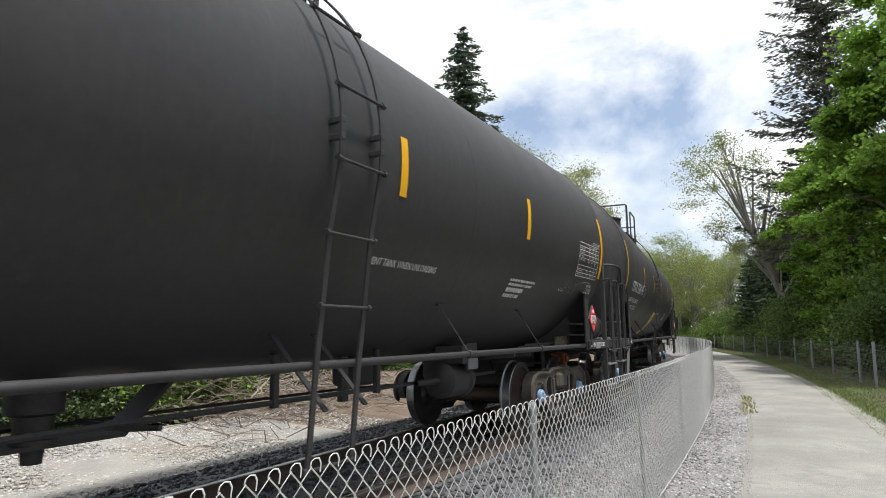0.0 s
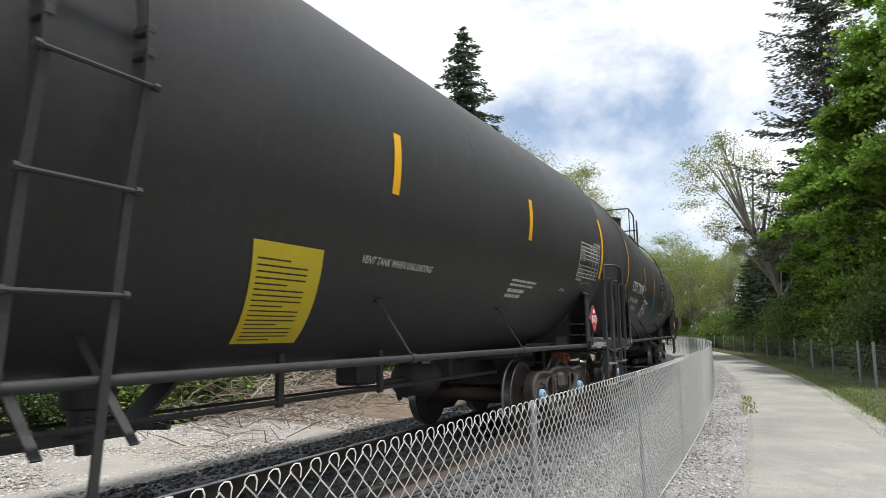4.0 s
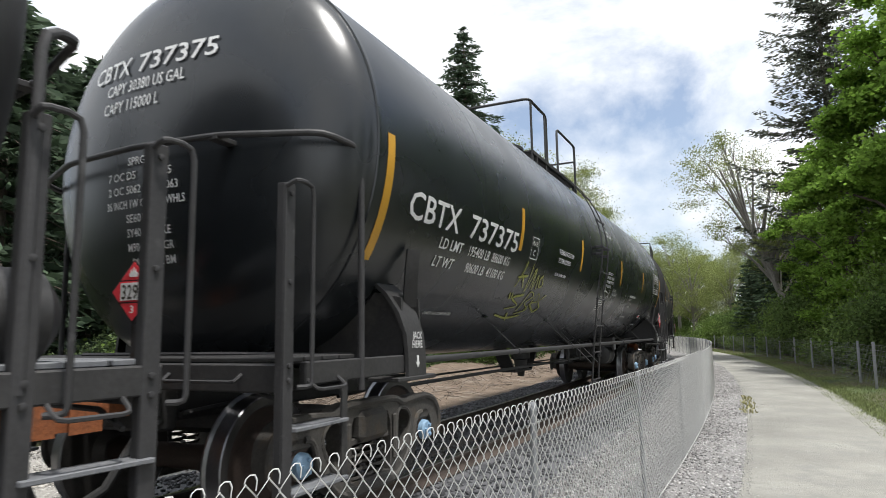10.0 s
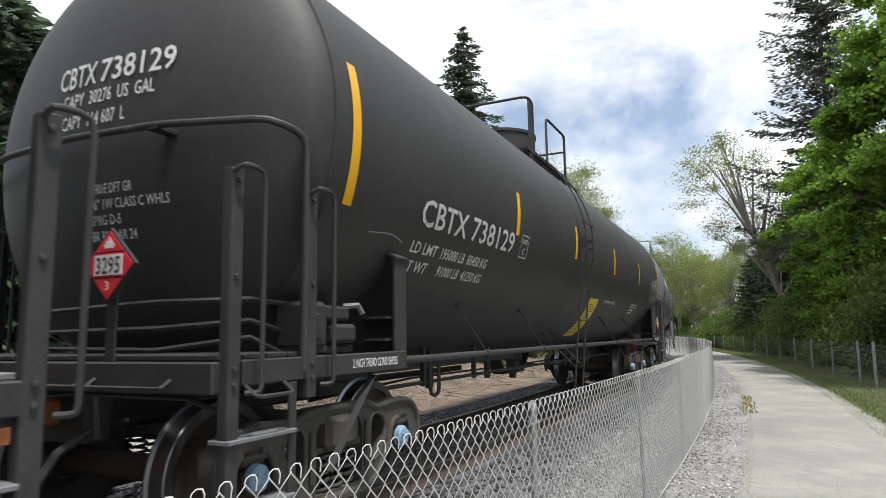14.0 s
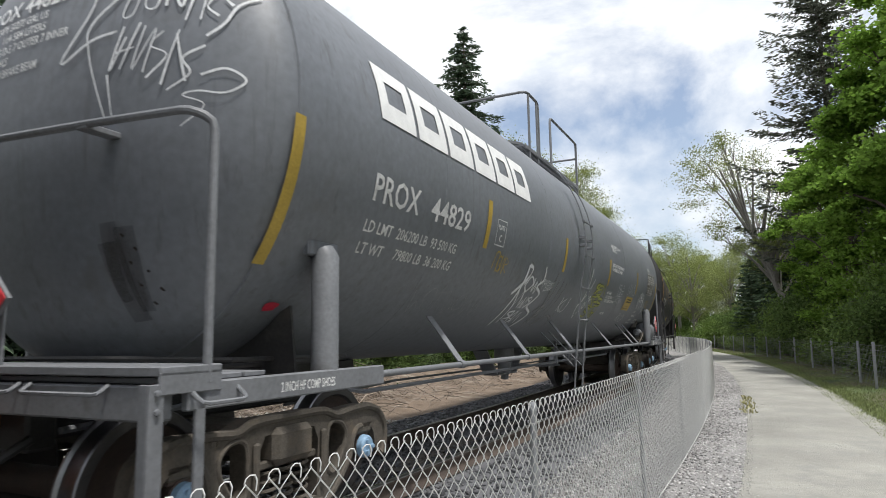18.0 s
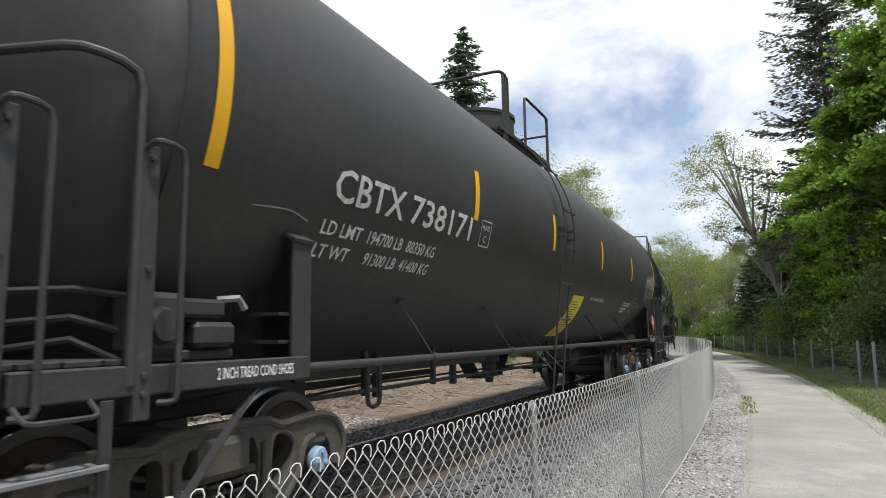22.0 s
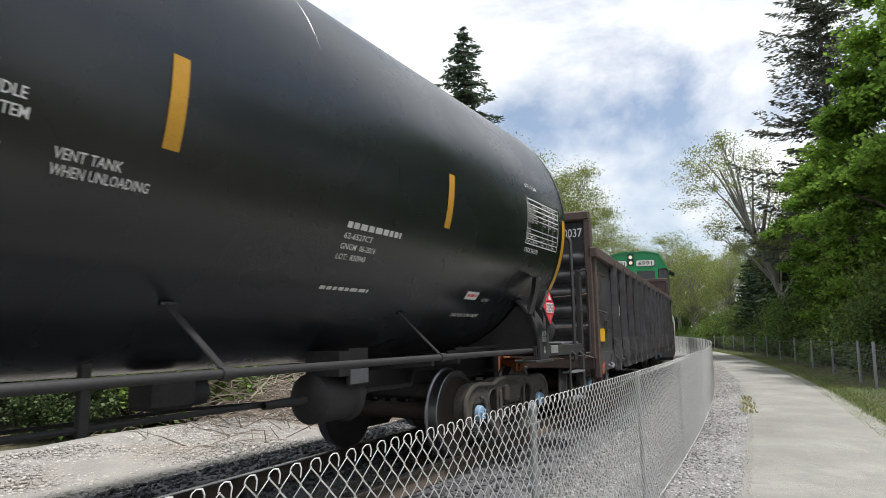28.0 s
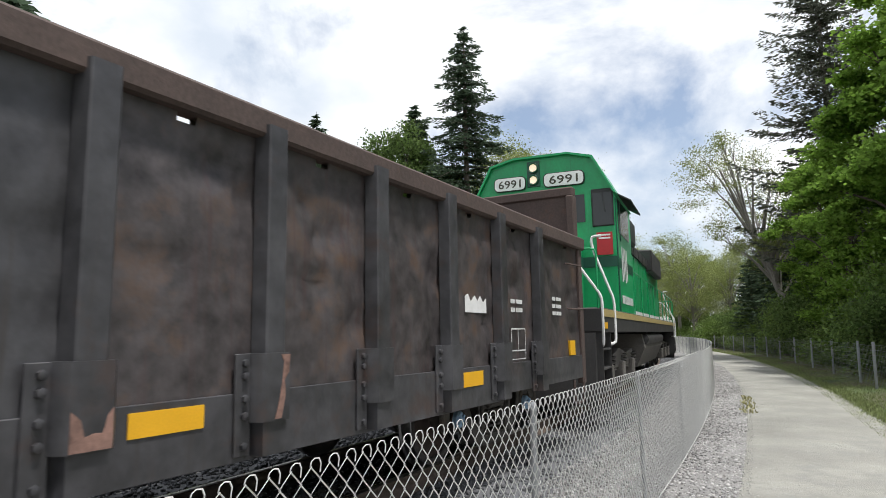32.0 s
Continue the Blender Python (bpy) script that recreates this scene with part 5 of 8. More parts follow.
    if P:
        rv = part("relay_valve", Shape().lathe([(6.35, 0.0), (6.36, 0.06), (6.40, 0.094), (6.46, 0.104), (6.58, 0.104), (6.63, 0.09), (6.655, 0.05), (6.66, 0.0)], 24, 'x', (0, -1.2, 1.285)), fr, car, "domed grey brake valve on a bracket")
        part("valve_bracket", Shape().box(6.30, 6.74, -1.32, -1.06, 1.10, 1.12, 0.005).box(6.37, 6.40, -1.32, -1.28, 1.12, 1.29, 0.004).box(6.60, 6.63, -1.32, -1.28, 1.12, 1.24, 0.004).box(6.42, 6.58, -1.28, -1.12, 1.12, 1.19, 0.01), "truck_dusty", rv)
        part("valve_pipe", Shape().tube([(6.70, -1.30, 1.30), (6.60, -1.33, 1.31), (6.40, -1.34, 1.22), (6.12, -1.30, 1.06), (5.9, -1.2, 1.0)], 0.014, 6), "truck_dusty", rv)
        part("timber_wedge", Shape().prism([(6.36, 1.42), (6.44, 1.42), (6.62, 1.50), (6.74, 1.50), (6.74, 1.58), (6.58, 1.58)], -1.18, -1.08), "tie", car, "weathered timber wedge")
    if A and flip > 0:
        cv = part("control_valve", Shape().box(-7.62, -7.36, -1.36, -1.12, 1.22, 1.52, 0.03), fr, car, "grey cast brake control valve on the end deck")
        part("valve_arm", Shape().box(-7.40, -7.08, -1.34, -1.14, 1.40, 1.50, 0.02), fr, cv)
        part("valve_body", Shape().box(-7.30, -7.02, -1.36, -1.10, 1.25, 1.38, 0.025), fr, cv)
        part("valve_cap", Shape().lathe([(-1.40, 0.0), (-1.40, 0.075), (-1.34, 0.10), (-1.30, 0.10)], 14, 'y', (-7.52, 0, 1.36)), fr, cv)
        part("valve_base", Shape().box(-7.6, -6.98, -1.30, -1.16, 1.19, 1.24, 0.01), fr, cv)
        part("valve_handle", Shape().tube([(-7.12, -1.3, 1.5), (-7.02, -1.36, 1.51), (-6.98, -1.37, 1.45)], 0.022, 6), "frame_grey", car)
        for k, z in ((0, 1.50), (1, 1.37), (2, 1.27)):
            part("air_line", Shape().tube([(-7.55, -1.2, z - 0.05 * k), (-7.8, -1.1, z + 0.03), (-8.05, -0.6, z + 0.02 - 0.03 * k), (-8.1, 0.6, z - 0.02)], 0.018, 6), rail, car)
        part("step_brace", Shape().tube([(-7.0, -1.47, 1.03), (-7.55, -1.50, 0.5)], 0, flat=(0.05, 0.012)), rail, car)
    if not P:
        part("wood_block", Shape().box(6.80, 6.97, -1.16, -1.0, 1.10, 1.25, 0.008), "tie", car, "weathered timber block")
        part("draft_key", Shape().box(7.66, 7.86, -0.86, -0.62, 0.80, 0.98, 0.02).box(7.70, 7.82, -0.90, -0.86, 0.84, 0.94, 0.01), "rust", car, "rust-red draft gear carrier")
    wheel_y, wheel_z = 0.35, 2.05
    hb = Shape().tube([(8.36, wheel_y + 0.28 * math.cos(a), wheel_z + 0.28 * math.sin(a)) for a in np.linspace(0, 2 * math.pi, 28)[:-1]], 0.014, 6, closed=True)
    for k in range(6):
        a = math.pi * k / 3
        hb.tube([(8.33, wheel_y, wheel_z), (8.36, wheel_y + 0.28 * math.cos(a), wheel_z + 0.28 * math.sin(a))], 0.010, 5)
    if not P:
        part("hand_brake_wheel", hb, rail, car, "spoked hand brake wheel")
        part("hand_brake_box", Shape().box(8.12, 8.3, wheel_y - 0.14, wheel_y + 0.14, wheel_z - 0.22, wheel_z + 0.16, 0.03), fr, car)
        part("hand_brake_post", Shape().box(8.06, 8.13, wheel_y - 0.08, wheel_y + 0.08, 1.16, wheel_z + 0.1, 0.01), fr, car)
        part("brake_chain", Shape().tube([(8.2, wheel_y, wheel_z - 0.2), (8.2, wheel_y + 0.02, 1.5), (8.18, wheel_y, 1.1), (7.9, wheel_y, 0.9)], 0.014, 5), "rubber", car)
    # placards: both sides at the rear, front end, rear end
    px = 6.70 if A else 6.83 if B else 6.68
    placard(car, pose(px, -1.62, 1.49 if not B else 1.59), "frame_grey" if P else fr)
    part("placard_stem", Shape().box(px - 0.03, px + 0.03, -1.605, -1.59, 1.12, 1.5, 0.004), "frame_grey" if P else fr, car)
    placard(car, Matrix.Translation((-8.46, *((-0.70, 1.70) if flip > 0 else (-0.56, 1.49))) if A else (-8.46, -0.29, 1.60) if B else (-8.46, -0.19, 1.52)) @ TURN_END[-1], fr)
    part("placard_stem", Shape().box(-8.445, -8.43, (-0.74 if flip > 0 else -0.60) if A else -0.33, (-0.66 if flip > 0 else -0.52) if A else -0.25, 1.1, 1.62 if A else 1.5, 0.004), fr, car)
    placard(car, Matrix.Translation((8.48, 0.28, 1.52)) @ TURN_END[1], fr)
    part("placard_stem", Shape().box(8.45, 8.465, 0.24, 0.32, 1.1, 1.5, 0.004), fr, car)
    for tx in ((-6.80, 6.80) if A else (-6.87, 6.95) if B else (-7.0, 6.74)):
        truck(car, tx, "truck_dusty" if P else "truck")
    car.scale = (LENGTH[style], 1, 1)
    return car, HL * LENGTH[style]


def outline_box(car, x0, x1, a0, a1, mat="white_worn", w=0.012, name="plate_outline"):
    h = TANK_R * radians(a1 - a0)
    W = x1 - x0
    v, fs = ribbons([[(0, 0), (W, 0)], [(W, 0), (W, h)], [(W, h), (0, h)], [(0, h), (0, 0)]], w / 0.9)
    return part(name, wrap(v, fs, x0, a0), mat, car, "stencilled square outline", smooth=0)


def plate_c(car, x0, x1, a0, a1, mat):
    outline_box(car, x0, x1, a0, a1, mat)
    mid = (a0 + a1) / 2
    tank_text(car, "PLATE", x0 + 0.035, mid + 1.2, 0.05, mat, (x1 - x0) * 0.7)
    tank_text(car, "C", x0 + (x1 - x0) * 0.36, mid - 3.2, 0.075, mat, (x1 - x0) * 0.28)


def bars(car, x0, angle, rows, height, gap, mat="white_worn", label="lines of small unreadable print", name="small_print"):
    """Lines of print too small to read, as broken bars; rows are line lengths."""
    rnd = random.Random(int(abs(x0) * 1000 + abs(angle) * 10))
    V, Fs = [], []
    y = 0.0
    for L in rows:
        x = 0.0
        while x < L:
            w = min(rnd.uniform(0.035, 0.09), L - x)
            b = len(V)
            V += [(x, y), (x + w, y), (x + w, y + height), (x, y + height)]
            Fs.append((b, b + 1, b + 2, b + 3))
            x += w + 0.018
        y -= gap
    return tagged(part(name, wrap(np.array(V), Fs, x0, angle), mat, car, label, smooth=0), kind="stuff")


def table(car, x0, x1, a0, a1, mat="white_worn", title="", station="GNGM", year="2016"):
    """The ruled test table stencilled on the tank's side."""
    h, W = TANK_R * radians(a1 - a0), x1 - x0
    n = 9
    st = [[(0, h * i / n), (W, h * i / n)] for i in (0, 1, 2, 3, 5, 6, 7, 8, 9)] + [[(W * q, 0), (W * q, h)] for q in (0, 0.48, 0.66, 0.82, 1.0)]
    v, fs = ribbons(st, 0.012)
    tagged(part("test_table", wrap(v, fs, x0, a0), mat, car, "ruled test table stencil", smooth=0), kind="stuff")
    V, Fs = [], []

    def put(text, x, i, w, k=0.42):
        v, fs = glyphs(text, h * k / n, min(w, len(text) * h * k / n * 0.72))
        b = len(V)
        V.extend((x + p, h * (i + 0.3) / n + q) for p, q in v)
        Fs.extend(tuple(j + b for j in f) for f in fs)

    rows = ("STUB SILL INSPECTION", "88.B.2 INSPECTION", "LINING:", "", "PRD: VALVE 75 PSI", "SERVICE EQUIPMENT", "THICKNESS TEST", "TANK QUALIFICATION", "")
    for i, text in enumerate(rows):
        if text:
            put(text, W * 0.015, i, W * 0.45)
            if text != "LINING:":
                for q, word in ((0.495, station), (0.68, year), (0.835, str(int(year) + 10))):
                    put(word, W * q, i, W * 0.14)
    for q, word, w in ((0.49, "STATION", 0.16), (0.665, "QUALIFIED", 0.15), (0.84, "DUE", 0.1)):
        put(word, W * q, 8, W * w)
    v, fs = cut_rows(np.array(V), Fs, 0.12)
    tagged(part("test_table_print", wrap(v, fs, x0, a0), mat, car, "white stencilled entries of the test table", smooth=0), kind="stuff")
    if title:
        tank_text(car, title, x0 + W * 0.66, a1 + 0.5, 0.05, mat, W * 0.36)


def sill_text(car, text, x0, z, h, width, mat="white"):
    v, fs = glyphs(text, h, width)
    s = Shape()
    s.v = [(x0 + a, -1.5145, z + b) for a, b in v]
    s.f = [tuple(f) for f in fs]
    tagged(part("lettering", s, mat, car, "stencilled lettering on the side sill", smooth=0), kind="stuff")


def sill_plate(car, x0, x1, z=1.06):
    part("data_plate", Shape().box(x0, x1, -1.522, -1.508, z, z + 0.09, 0.003), "steel", car, "bright blank metal plate")


def rear_stencils(car, blocks=False):
    tank_text(car, "BLT-12-16", 5.84, -29.4, 0.045, "white_worn", 0.19)
    for k, (s, w) in enumerate((("EMPTY LOAD", 0.22), ("1/4\" ADJ BLOCK", 0.27), ("INTEC BLCOM", 0.25), ("BLOCK", 0.13)) if blocks else ()):
        tank_text(car, s, 7.02 + 0.015 * k, -25.0 - 2.0 * k, 0.042, "white_worn", w)
    v, fs = ribbons([[(0, 0.0), (0.45, 0.03), (0.62, -0.06)]], 0.012)
    part("weld_line", wrap(v, fs, 6.62, -23.5), "spray_grey", car, "thin pale seam under the table", smooth=0)


def letters_a(car, num, mass, empty, gal, litres, notice=False):
    """The stencils of the matt black cars."""
    tank_text(car, "CBTX", -6.38, -18.0, 0.225, "white_worn", 0.90)
    tank_text(car, num, -5.37, -17.8, 0.225, "white_worn", 1.16)
    tank_text(car, "LD LMT", -6.40, -26.2, 0.10, "white_worn", 0.46)
    tank_text(car, mass, -5.85, -26.2, 0.10, "white_worn", 1.05)
    tank_text(car, "LT WT", -6.40, -32.0, 0.10, "white_worn", 0.40)
    tank_text(car, empty, -5.80, -32.0, 0.10, "white_worn", 1.0)
    plate_c(car, -3.98, -3.74, -18.4, -9.5, "white_worn")
    tank_text(car, "VENT TANK WHEN UNLOADING", 1.22 if notice else 1.36, -30.6, 0.064, "white_worn", 1.06)
    bars(car, 4.12, -28.5, (0.78, 0.72), 0.03, 0.055)
    bars(car, 4.12, -33.4, (0.5, 0.45), 0.045, 0.07)
    table(car, 6.315, 7.335, -20.0, -2.5, title="DOT 117J100W", station="TICM", year="2017")
    du, dz = (0.13, -0.09) if notice else (0.0, 0.0)
    head_text(car, "CBTX", -0.47 + du, 3.07 + dz, 0.165, *HEAD, -1, width=0.38)
    head_text(car, num, -0.01 + du * 0.7, 3.07 + dz, 0.165, *HEAD, -1, width=0.62)
    head_text(car, "CAPY  " + gal + "  US  GAL", -0.40 + du, 2.93 + dz, 0.095, *HEAD, -1, width=0.83)
    head_text(car, "CAPY  " + litres + "  L", -0.40 + du, 2.78 + dz, 0.095, *HEAD, -1, width=0.60)
    for k, (t, w) in enumerate((("M901E DFT GR", 0.36), ("36\" 1W CLASS C WHLS", 0.64), ("SPRG D-5", 0.26), ("BR BM AAR 24", 0.38))):
        head_text(car, t, -0.09 + du, 2.26 + dz * 0.4 - 0.10 * k, 0.066, *HEAD, -1, "white_worn", w)
    sill_text(car, "2 INCH TREAD COND SHOES", -7.31, 1.095, 0.058, 0.58)
    sill_text(car, "2 INCH TREAD", 6.95, 1.09, 0.062, 0.27)
    sill_text(car, "COND SHOES", 7.49, 1.09, 0.062, 0.27)
    sill_plate(car, 7.25, 7.46)
    rear_stencils(car, not notice)
    tank_text(car, "CBTX " + num, 6.33, -22.4, 0.042, "white_worn", 0.27)
    v, fs = ribbons([[(0, 0.0), (0.3, 0.02), (0.5, -0.02)]], 0.010)
    part("weld_line", wrap(v, fs, -7.05, -23.6), "spray_grey", car, "thin pale seam beside the saddle", smooth=0)
    if notice:
        tank_patch(car, "notice", 0.10, 0.76, -61, -29, "sign_yellow", "large yellow notice stuck on the tank", 0.006, 10, 0.42)
        h = TANK_R * radians(31)
        V, Fs = [], []
        for i in range(17):
            y = h * (0.06 + 0.052 * i)
            sk = 0.42 * (1 - y / h)
            b = len(V)
            V += [(0.05 + sk, y), (0.05 + sk + 0.5 * (0.95 if i % 4 else 0.6), y), (0.05 + sk + 0.5 * (0.95 if i % 4 else 0.6), y + 0.012), (0.05 + sk, y + 0.012)]
            Fs.append((b, b + 1, b + 2, b + 3))
        tagged(part("notice_print", wrap(np.array(V), Fs, 0.10, -61, proud=0.008), "print_dark", car, "unreadable dark print on the yellow notice", smooth=0), kind="stuff")


def letters_b(car, num, mass, empty, gal, litres):
    """The stencils of the glossy dark cars."""
    tank_text(car, "CBTX", -7.11, -17.3, 0.225, "white", 0.95)
    tank_text(car, num, -5.92, -17.3, 0.225, "white", 1.34)
    tank_text(car, "LD LMT", -6.45, -23.2, 0.10, "white", 0.48)
    tank_text(car, mass, -5.82, -23.2, 0.10, "white", 1.12)
    tank_text(car, "LT WT", -6.45, -29.0, 0.10, "white", 0.40)
    tank_text(car, empty, -5.77, -29.0, 0.10, "white", 1.05)
    plate_c(car, -4.09, -3.83, -17.6, -8.6, "white")
    tank_text(car, "THERMAL PROTECTION", -2.89, -11.2, 0.065, "white", 0.77)
    tank_text(car, "SYSTEM EQUIPPED", -2.88, -15.2, 0.065, "white", 0.63)
    tank_text(car, "0.5 IN CERAMIC FIBER", -2.89, -21.8, 0.042, "white", 0.57)
    for k, (t, w) in enumerate((("CLOSE AND LOCK", 0.46), ("BOV SAFETY HANDLE", 0.58), ("SECUREMENT SYSTEM", 0.60), ("BEFORE LOADING", 0.48))):
        tank_text(car, t, 0.43, -11.8 - 2.75 * k, 0.052, "white", w)
    tank_text(car, "CLOSED", 0.83, -21.8, 0.022, "white", 0.12)
    tank_text(car, "OPEN", 0.87, -26.4, 0.022, "white", 0.09)
    v, fs = ribbons([[(0, 0), (0.0, 0.09), (-0.02, 0.1)], [(0.0, -0.01), (0.08, 0.02), (0.30, -0.01)], [(0.46, 0.05), (0.42, -0.05), (0.30, -0.10)]], 0.022)
    part("diagram", wrap(v, fs, 0.47, -23.2), "white", car, "white handle diagram with arrow", smooth=0)
    bars(car, 0.31, -27.2, (0.14, 0.42, 0.47, 0.5, 0.46, 0.4, 0.36), 0.016, 0.036, "white")
    bars(car, 0.31, -36.3, (0.42,), 0.014, 0.04, "white")
    tank_text(car, "VENT TANK", 1.16, -21.8, 0.052, "white", 0.32)
    tank_text(car, "WHEN UNLOADING", 1.16, -24.4, 0.052, "white", 0.48)
    tank_text(car, "VENT TANK", 0.46, 15.8, 0.052, "white", 0.30)
    tank_text(car, "WHEN UNLOADING", 0.49, 13.0, 0.052, "white", 0.46)
    for k, t in enumerate(("PAINT: WILLIAMS-HAYWARD", "62-6527CT", "GNGM  06-2016", "LOT:  R50940")):
        if k:
            tank_text(car, t, 3.20, -22.4 - 2.8 * k, 0.045, "white", 0.34 if k != 2 else 0.42)
        else:
            bars(car, 3.20, -22.4, (0.68,), 0.045, 0.05, "white")
    bars(car, 3.20, -39.8, (0.58,), 0.03, 0.04, "white")
    tank_patch(car, "sticker", 5.41, 5.67, -39.0, -35.7, "white", "small white sticker with red print", 0.005, 3)
    bars(car, 5.44, -37.8, (0.2,), 0.03, 0.05, "red", "red print on the sticker")
    tank_text(car, "BLT-06-16", 5.83, -39.4, 0.04, "white_worn", 0.165)
    tank_text(car, "2 INCH HF COMP SHOES", 5.38, -47.1, 0.045, "white", 0.61)
    tank_text(car, "2 INCH HF COMP SHOES", -6.04, -46.8, 0.04, "white_worn", 0.6)
    table(car, 6.32, 7.335, -13.0, 5.1, "white")
    tank_text(car, "DOT 117J100W", 6.32, 9.8, 0.045, "white", 0.36)
    tank_text(car, "CBTX " + num, 6.32, -16.4, 0.05, "white", 0.41)
    head_text(car, "CBTX", -0.80, 3.30, 0.155, *HEAD, -1, width=0.47)
    head_text(car, num, -0.235, 3.30, 0.155, *HEAD, -1, width=0.77)
    head_text(car, "CAPY " + gal + " US GAL", -0.57, 3.15, 0.095, *HEAD, -1, width=0.84)
    head_text(car, "CAPY " + litres + " L", -0.58, 3.00, 0.095, *HEAD, -1, width=0.62)
    for k, (t, w, u) in enumerate((("SPRG", 0.18, -0.28), ("7 OC D5    5 IC D5", 0.66, -0.5), ("2 OC 5062  2 IC 5063", 0.72, -0.5), ("36 INCH 1W CLASS C WHLS", 0.80, -0.52), ("SE60EE CPL", 0.40, -0.3),
                                   ("SY40AE YOKE", 0.44, -0.3), ("M901E DFT GR", 0.46, -0.3), ("AAR 24 BR BM", 0.44, -0.28))):
        head_text(car, t, u + 0.05, 2.56 - 0.105 * k, 0.062, *HEAD, -1, "white", w)
    for e, PAD in ((-1, 7.0), (1, 6.84)):
        for side, t, z, h, w in ((0, "JACK", 1.27, 0.055, 0.15), (0, "HERE", 1.205, 0.055, 0.16)):
            v, fs = glyphs(t, h, w)
            s = Shape()
            s.v = [(e * PAD - w / 2 + a, -1.552, z + b) for a, b in v]
            s.f = [tuple(f) for f in fs]
            part("lettering", s, "white", car, "white JACK HERE lettering", smooth=0)
        s = Shape().prism([(e * PAD - 0.012, 1.15), (e * PAD - 0.012, 1.10), (e * PAD - 0.03, 1.10), (e * PAD, 1.06), (e * PAD + 0.03, 1.10), (e * PAD + 0.012, 1.10), (e * PAD + 0.012, 1.15)], -1.556, -1.552)
        part("arrow", s, "white", car, "white arrow pointing down")
    sill_plate(car, 7.165, 7.40)
    v, fs = ribbons([[(0, 0.0), (0.3, 0.02), (0.38, -0.01)]], 0.010)
    part("weld_line", wrap(v, fs, 6.72, -26.2), "spray_grey", car, "thin pale seam under the table", smooth=0)


def letters_p(car):
    """The stencils of the grey car."""
    h = TANK_R * radians(16.4)
    V, Fs = [], []
    x = 0.0
    for k in range(6):
        w, t = 0.53, 0.13
        outer = [(x, 0), (x + w, 0), (x + w, h), (x, h)]
        inner = [(x + t, h * 0.32), (x + w - t, h * 0.32), (x + w - t, h * 0.72), (x + t, h * 0.72)]
        b = len(V)
        V += outer + inner
        Fs += [(b + i, b + (i + 1) % 4, b + 4 + (i + 1) % 4, b + 4 + i) for i in range(4)]
        x += w + 0.05
    v, fs = cut_rows(np.array(V), Fs, 0.05)
    part("logo", wrap(v, fs, -6.70, 5.8), "white", car, "row of white block shapes", smooth=0)
    tank_text(car, "PROX", -6.75, -15.6, 0.20, "white_worn", 0.68)
    tank_text(car, "44829", -5.86, -15.6, 0.20, "white_worn", 0.80)
    tank_text(car, "LD LMT  206200 LB  93 500 KG", -6.76, -23.6, 0.09, "white_worn", 1.54)
    tank_text(car, "LT WT     79800 LB  36 200 KG", -6.75, -29.4, 0.09, "white_worn", 1.54)
    plate_c(car, -4.37, -4.11, -16.6, -7.3, "white_worn")
    for x0, a0, words, w in ((1.68, 6.8, "FLANGE GASKETS-GYLON 3545", 0.9), (1.69, 4.2, "O'RINGS 6375", 0.42), (1.69, -5.8, "LIQUID VALVE VFR 3636TT NEW 04-2017", 1.18), (1.70, -8.6, "PRD MCKENZIE 86381 NEW 04-2017", 1.05),
                             (1.68, -24.4, "BOV VFPP", 0.36), (1.70, -27.2, "UTCO RBLT 04-2017", 0.62), (1.71, -30.0, "FLANGE GASKET-GYLON 3545", 0.84), (1.94, -39.2, "HAT VFD VALVE", 0.34),
                             (5.28, -34.6, "BLT 04-2008", 0.20), (5.26, -38.2, "PAINTED 04-2017", 0.50), (5.26, -42.4, "SHOP UTCO", 0.34), (5.25, -45.8, "SYSTEM 584 B", 0.39), (6.02, -42.4, "EMPTY LOAD", 0.36), (6.0, -45.2, "1/4 IN ADJ BLOCK", 0.50),
                             (6.0, 3.8, "DOT117R100W", 0.29)):
        tank_text(car, words, x0 - (0.09 if x0 < 3 else 0.0), a0, 0.062 if a0 > -34 else 0.055, "white", w)
    tank_patch(car, "notice", 3.60, 4.34, -33.6, -22.5, "yellow_dirty", "dirty yellow emergency notice stuck on the tank", 0.006, 7)
    bars(car, 3.72, -25.2, (0.50, 0.56), 0.032, 0.055, "print_dark", "dark unreadable print")
    bars(car, 3.68, -30.2, (0.58,), 0.085, 0.05, "print_dark", "bold dark print turned to bars")
    bars(car, 3.66, -32.2, (0.6,), 0.016, 0.05, "print_dark", "fine dark unreadable print")
    table(car, 6.0, 7.03, -16.4, 1.3, "white", station="UTCO", year="2017")
    tank_patch(car, "test_table_panel", 5.98, 7.05, -16.7, 1.6, "print_dark", "dark ground of the test table", 0.003, 5)
    head_text(car, "PROX 44829", -0.70, 3.36, 0.12, *HEAD_GREY, -1, "white", 0.94)
    for k, (s, u, w) in enumerate((("CAPY 30270 GAL US", -0.50, 0.58), ("114 584 LITERS", -0.37, 0.45), ("SPRG D-5 7 OUTER 7 INNER", -0.52, 0.82), ("36\" WHLS", -0.52, 0.25), ("NO. 24 BRAKE BEAM", -0.51, 0.56))):
        head_text(car, s, u, 3.27 - 0.083 * k, 0.058, *HEAD_GREY, -1, "white_worn", w)
    sill_text(car, "2 INCH HF COMP SHOES", -7.65, 1.0, 0.055, 0.51)
    sill_text(car, "2 INCH HF COMP SHOES", 7.10, 0.99, 0.058, 0.53)
    sill_plate(car, 6.77, 6.99, 0.975)


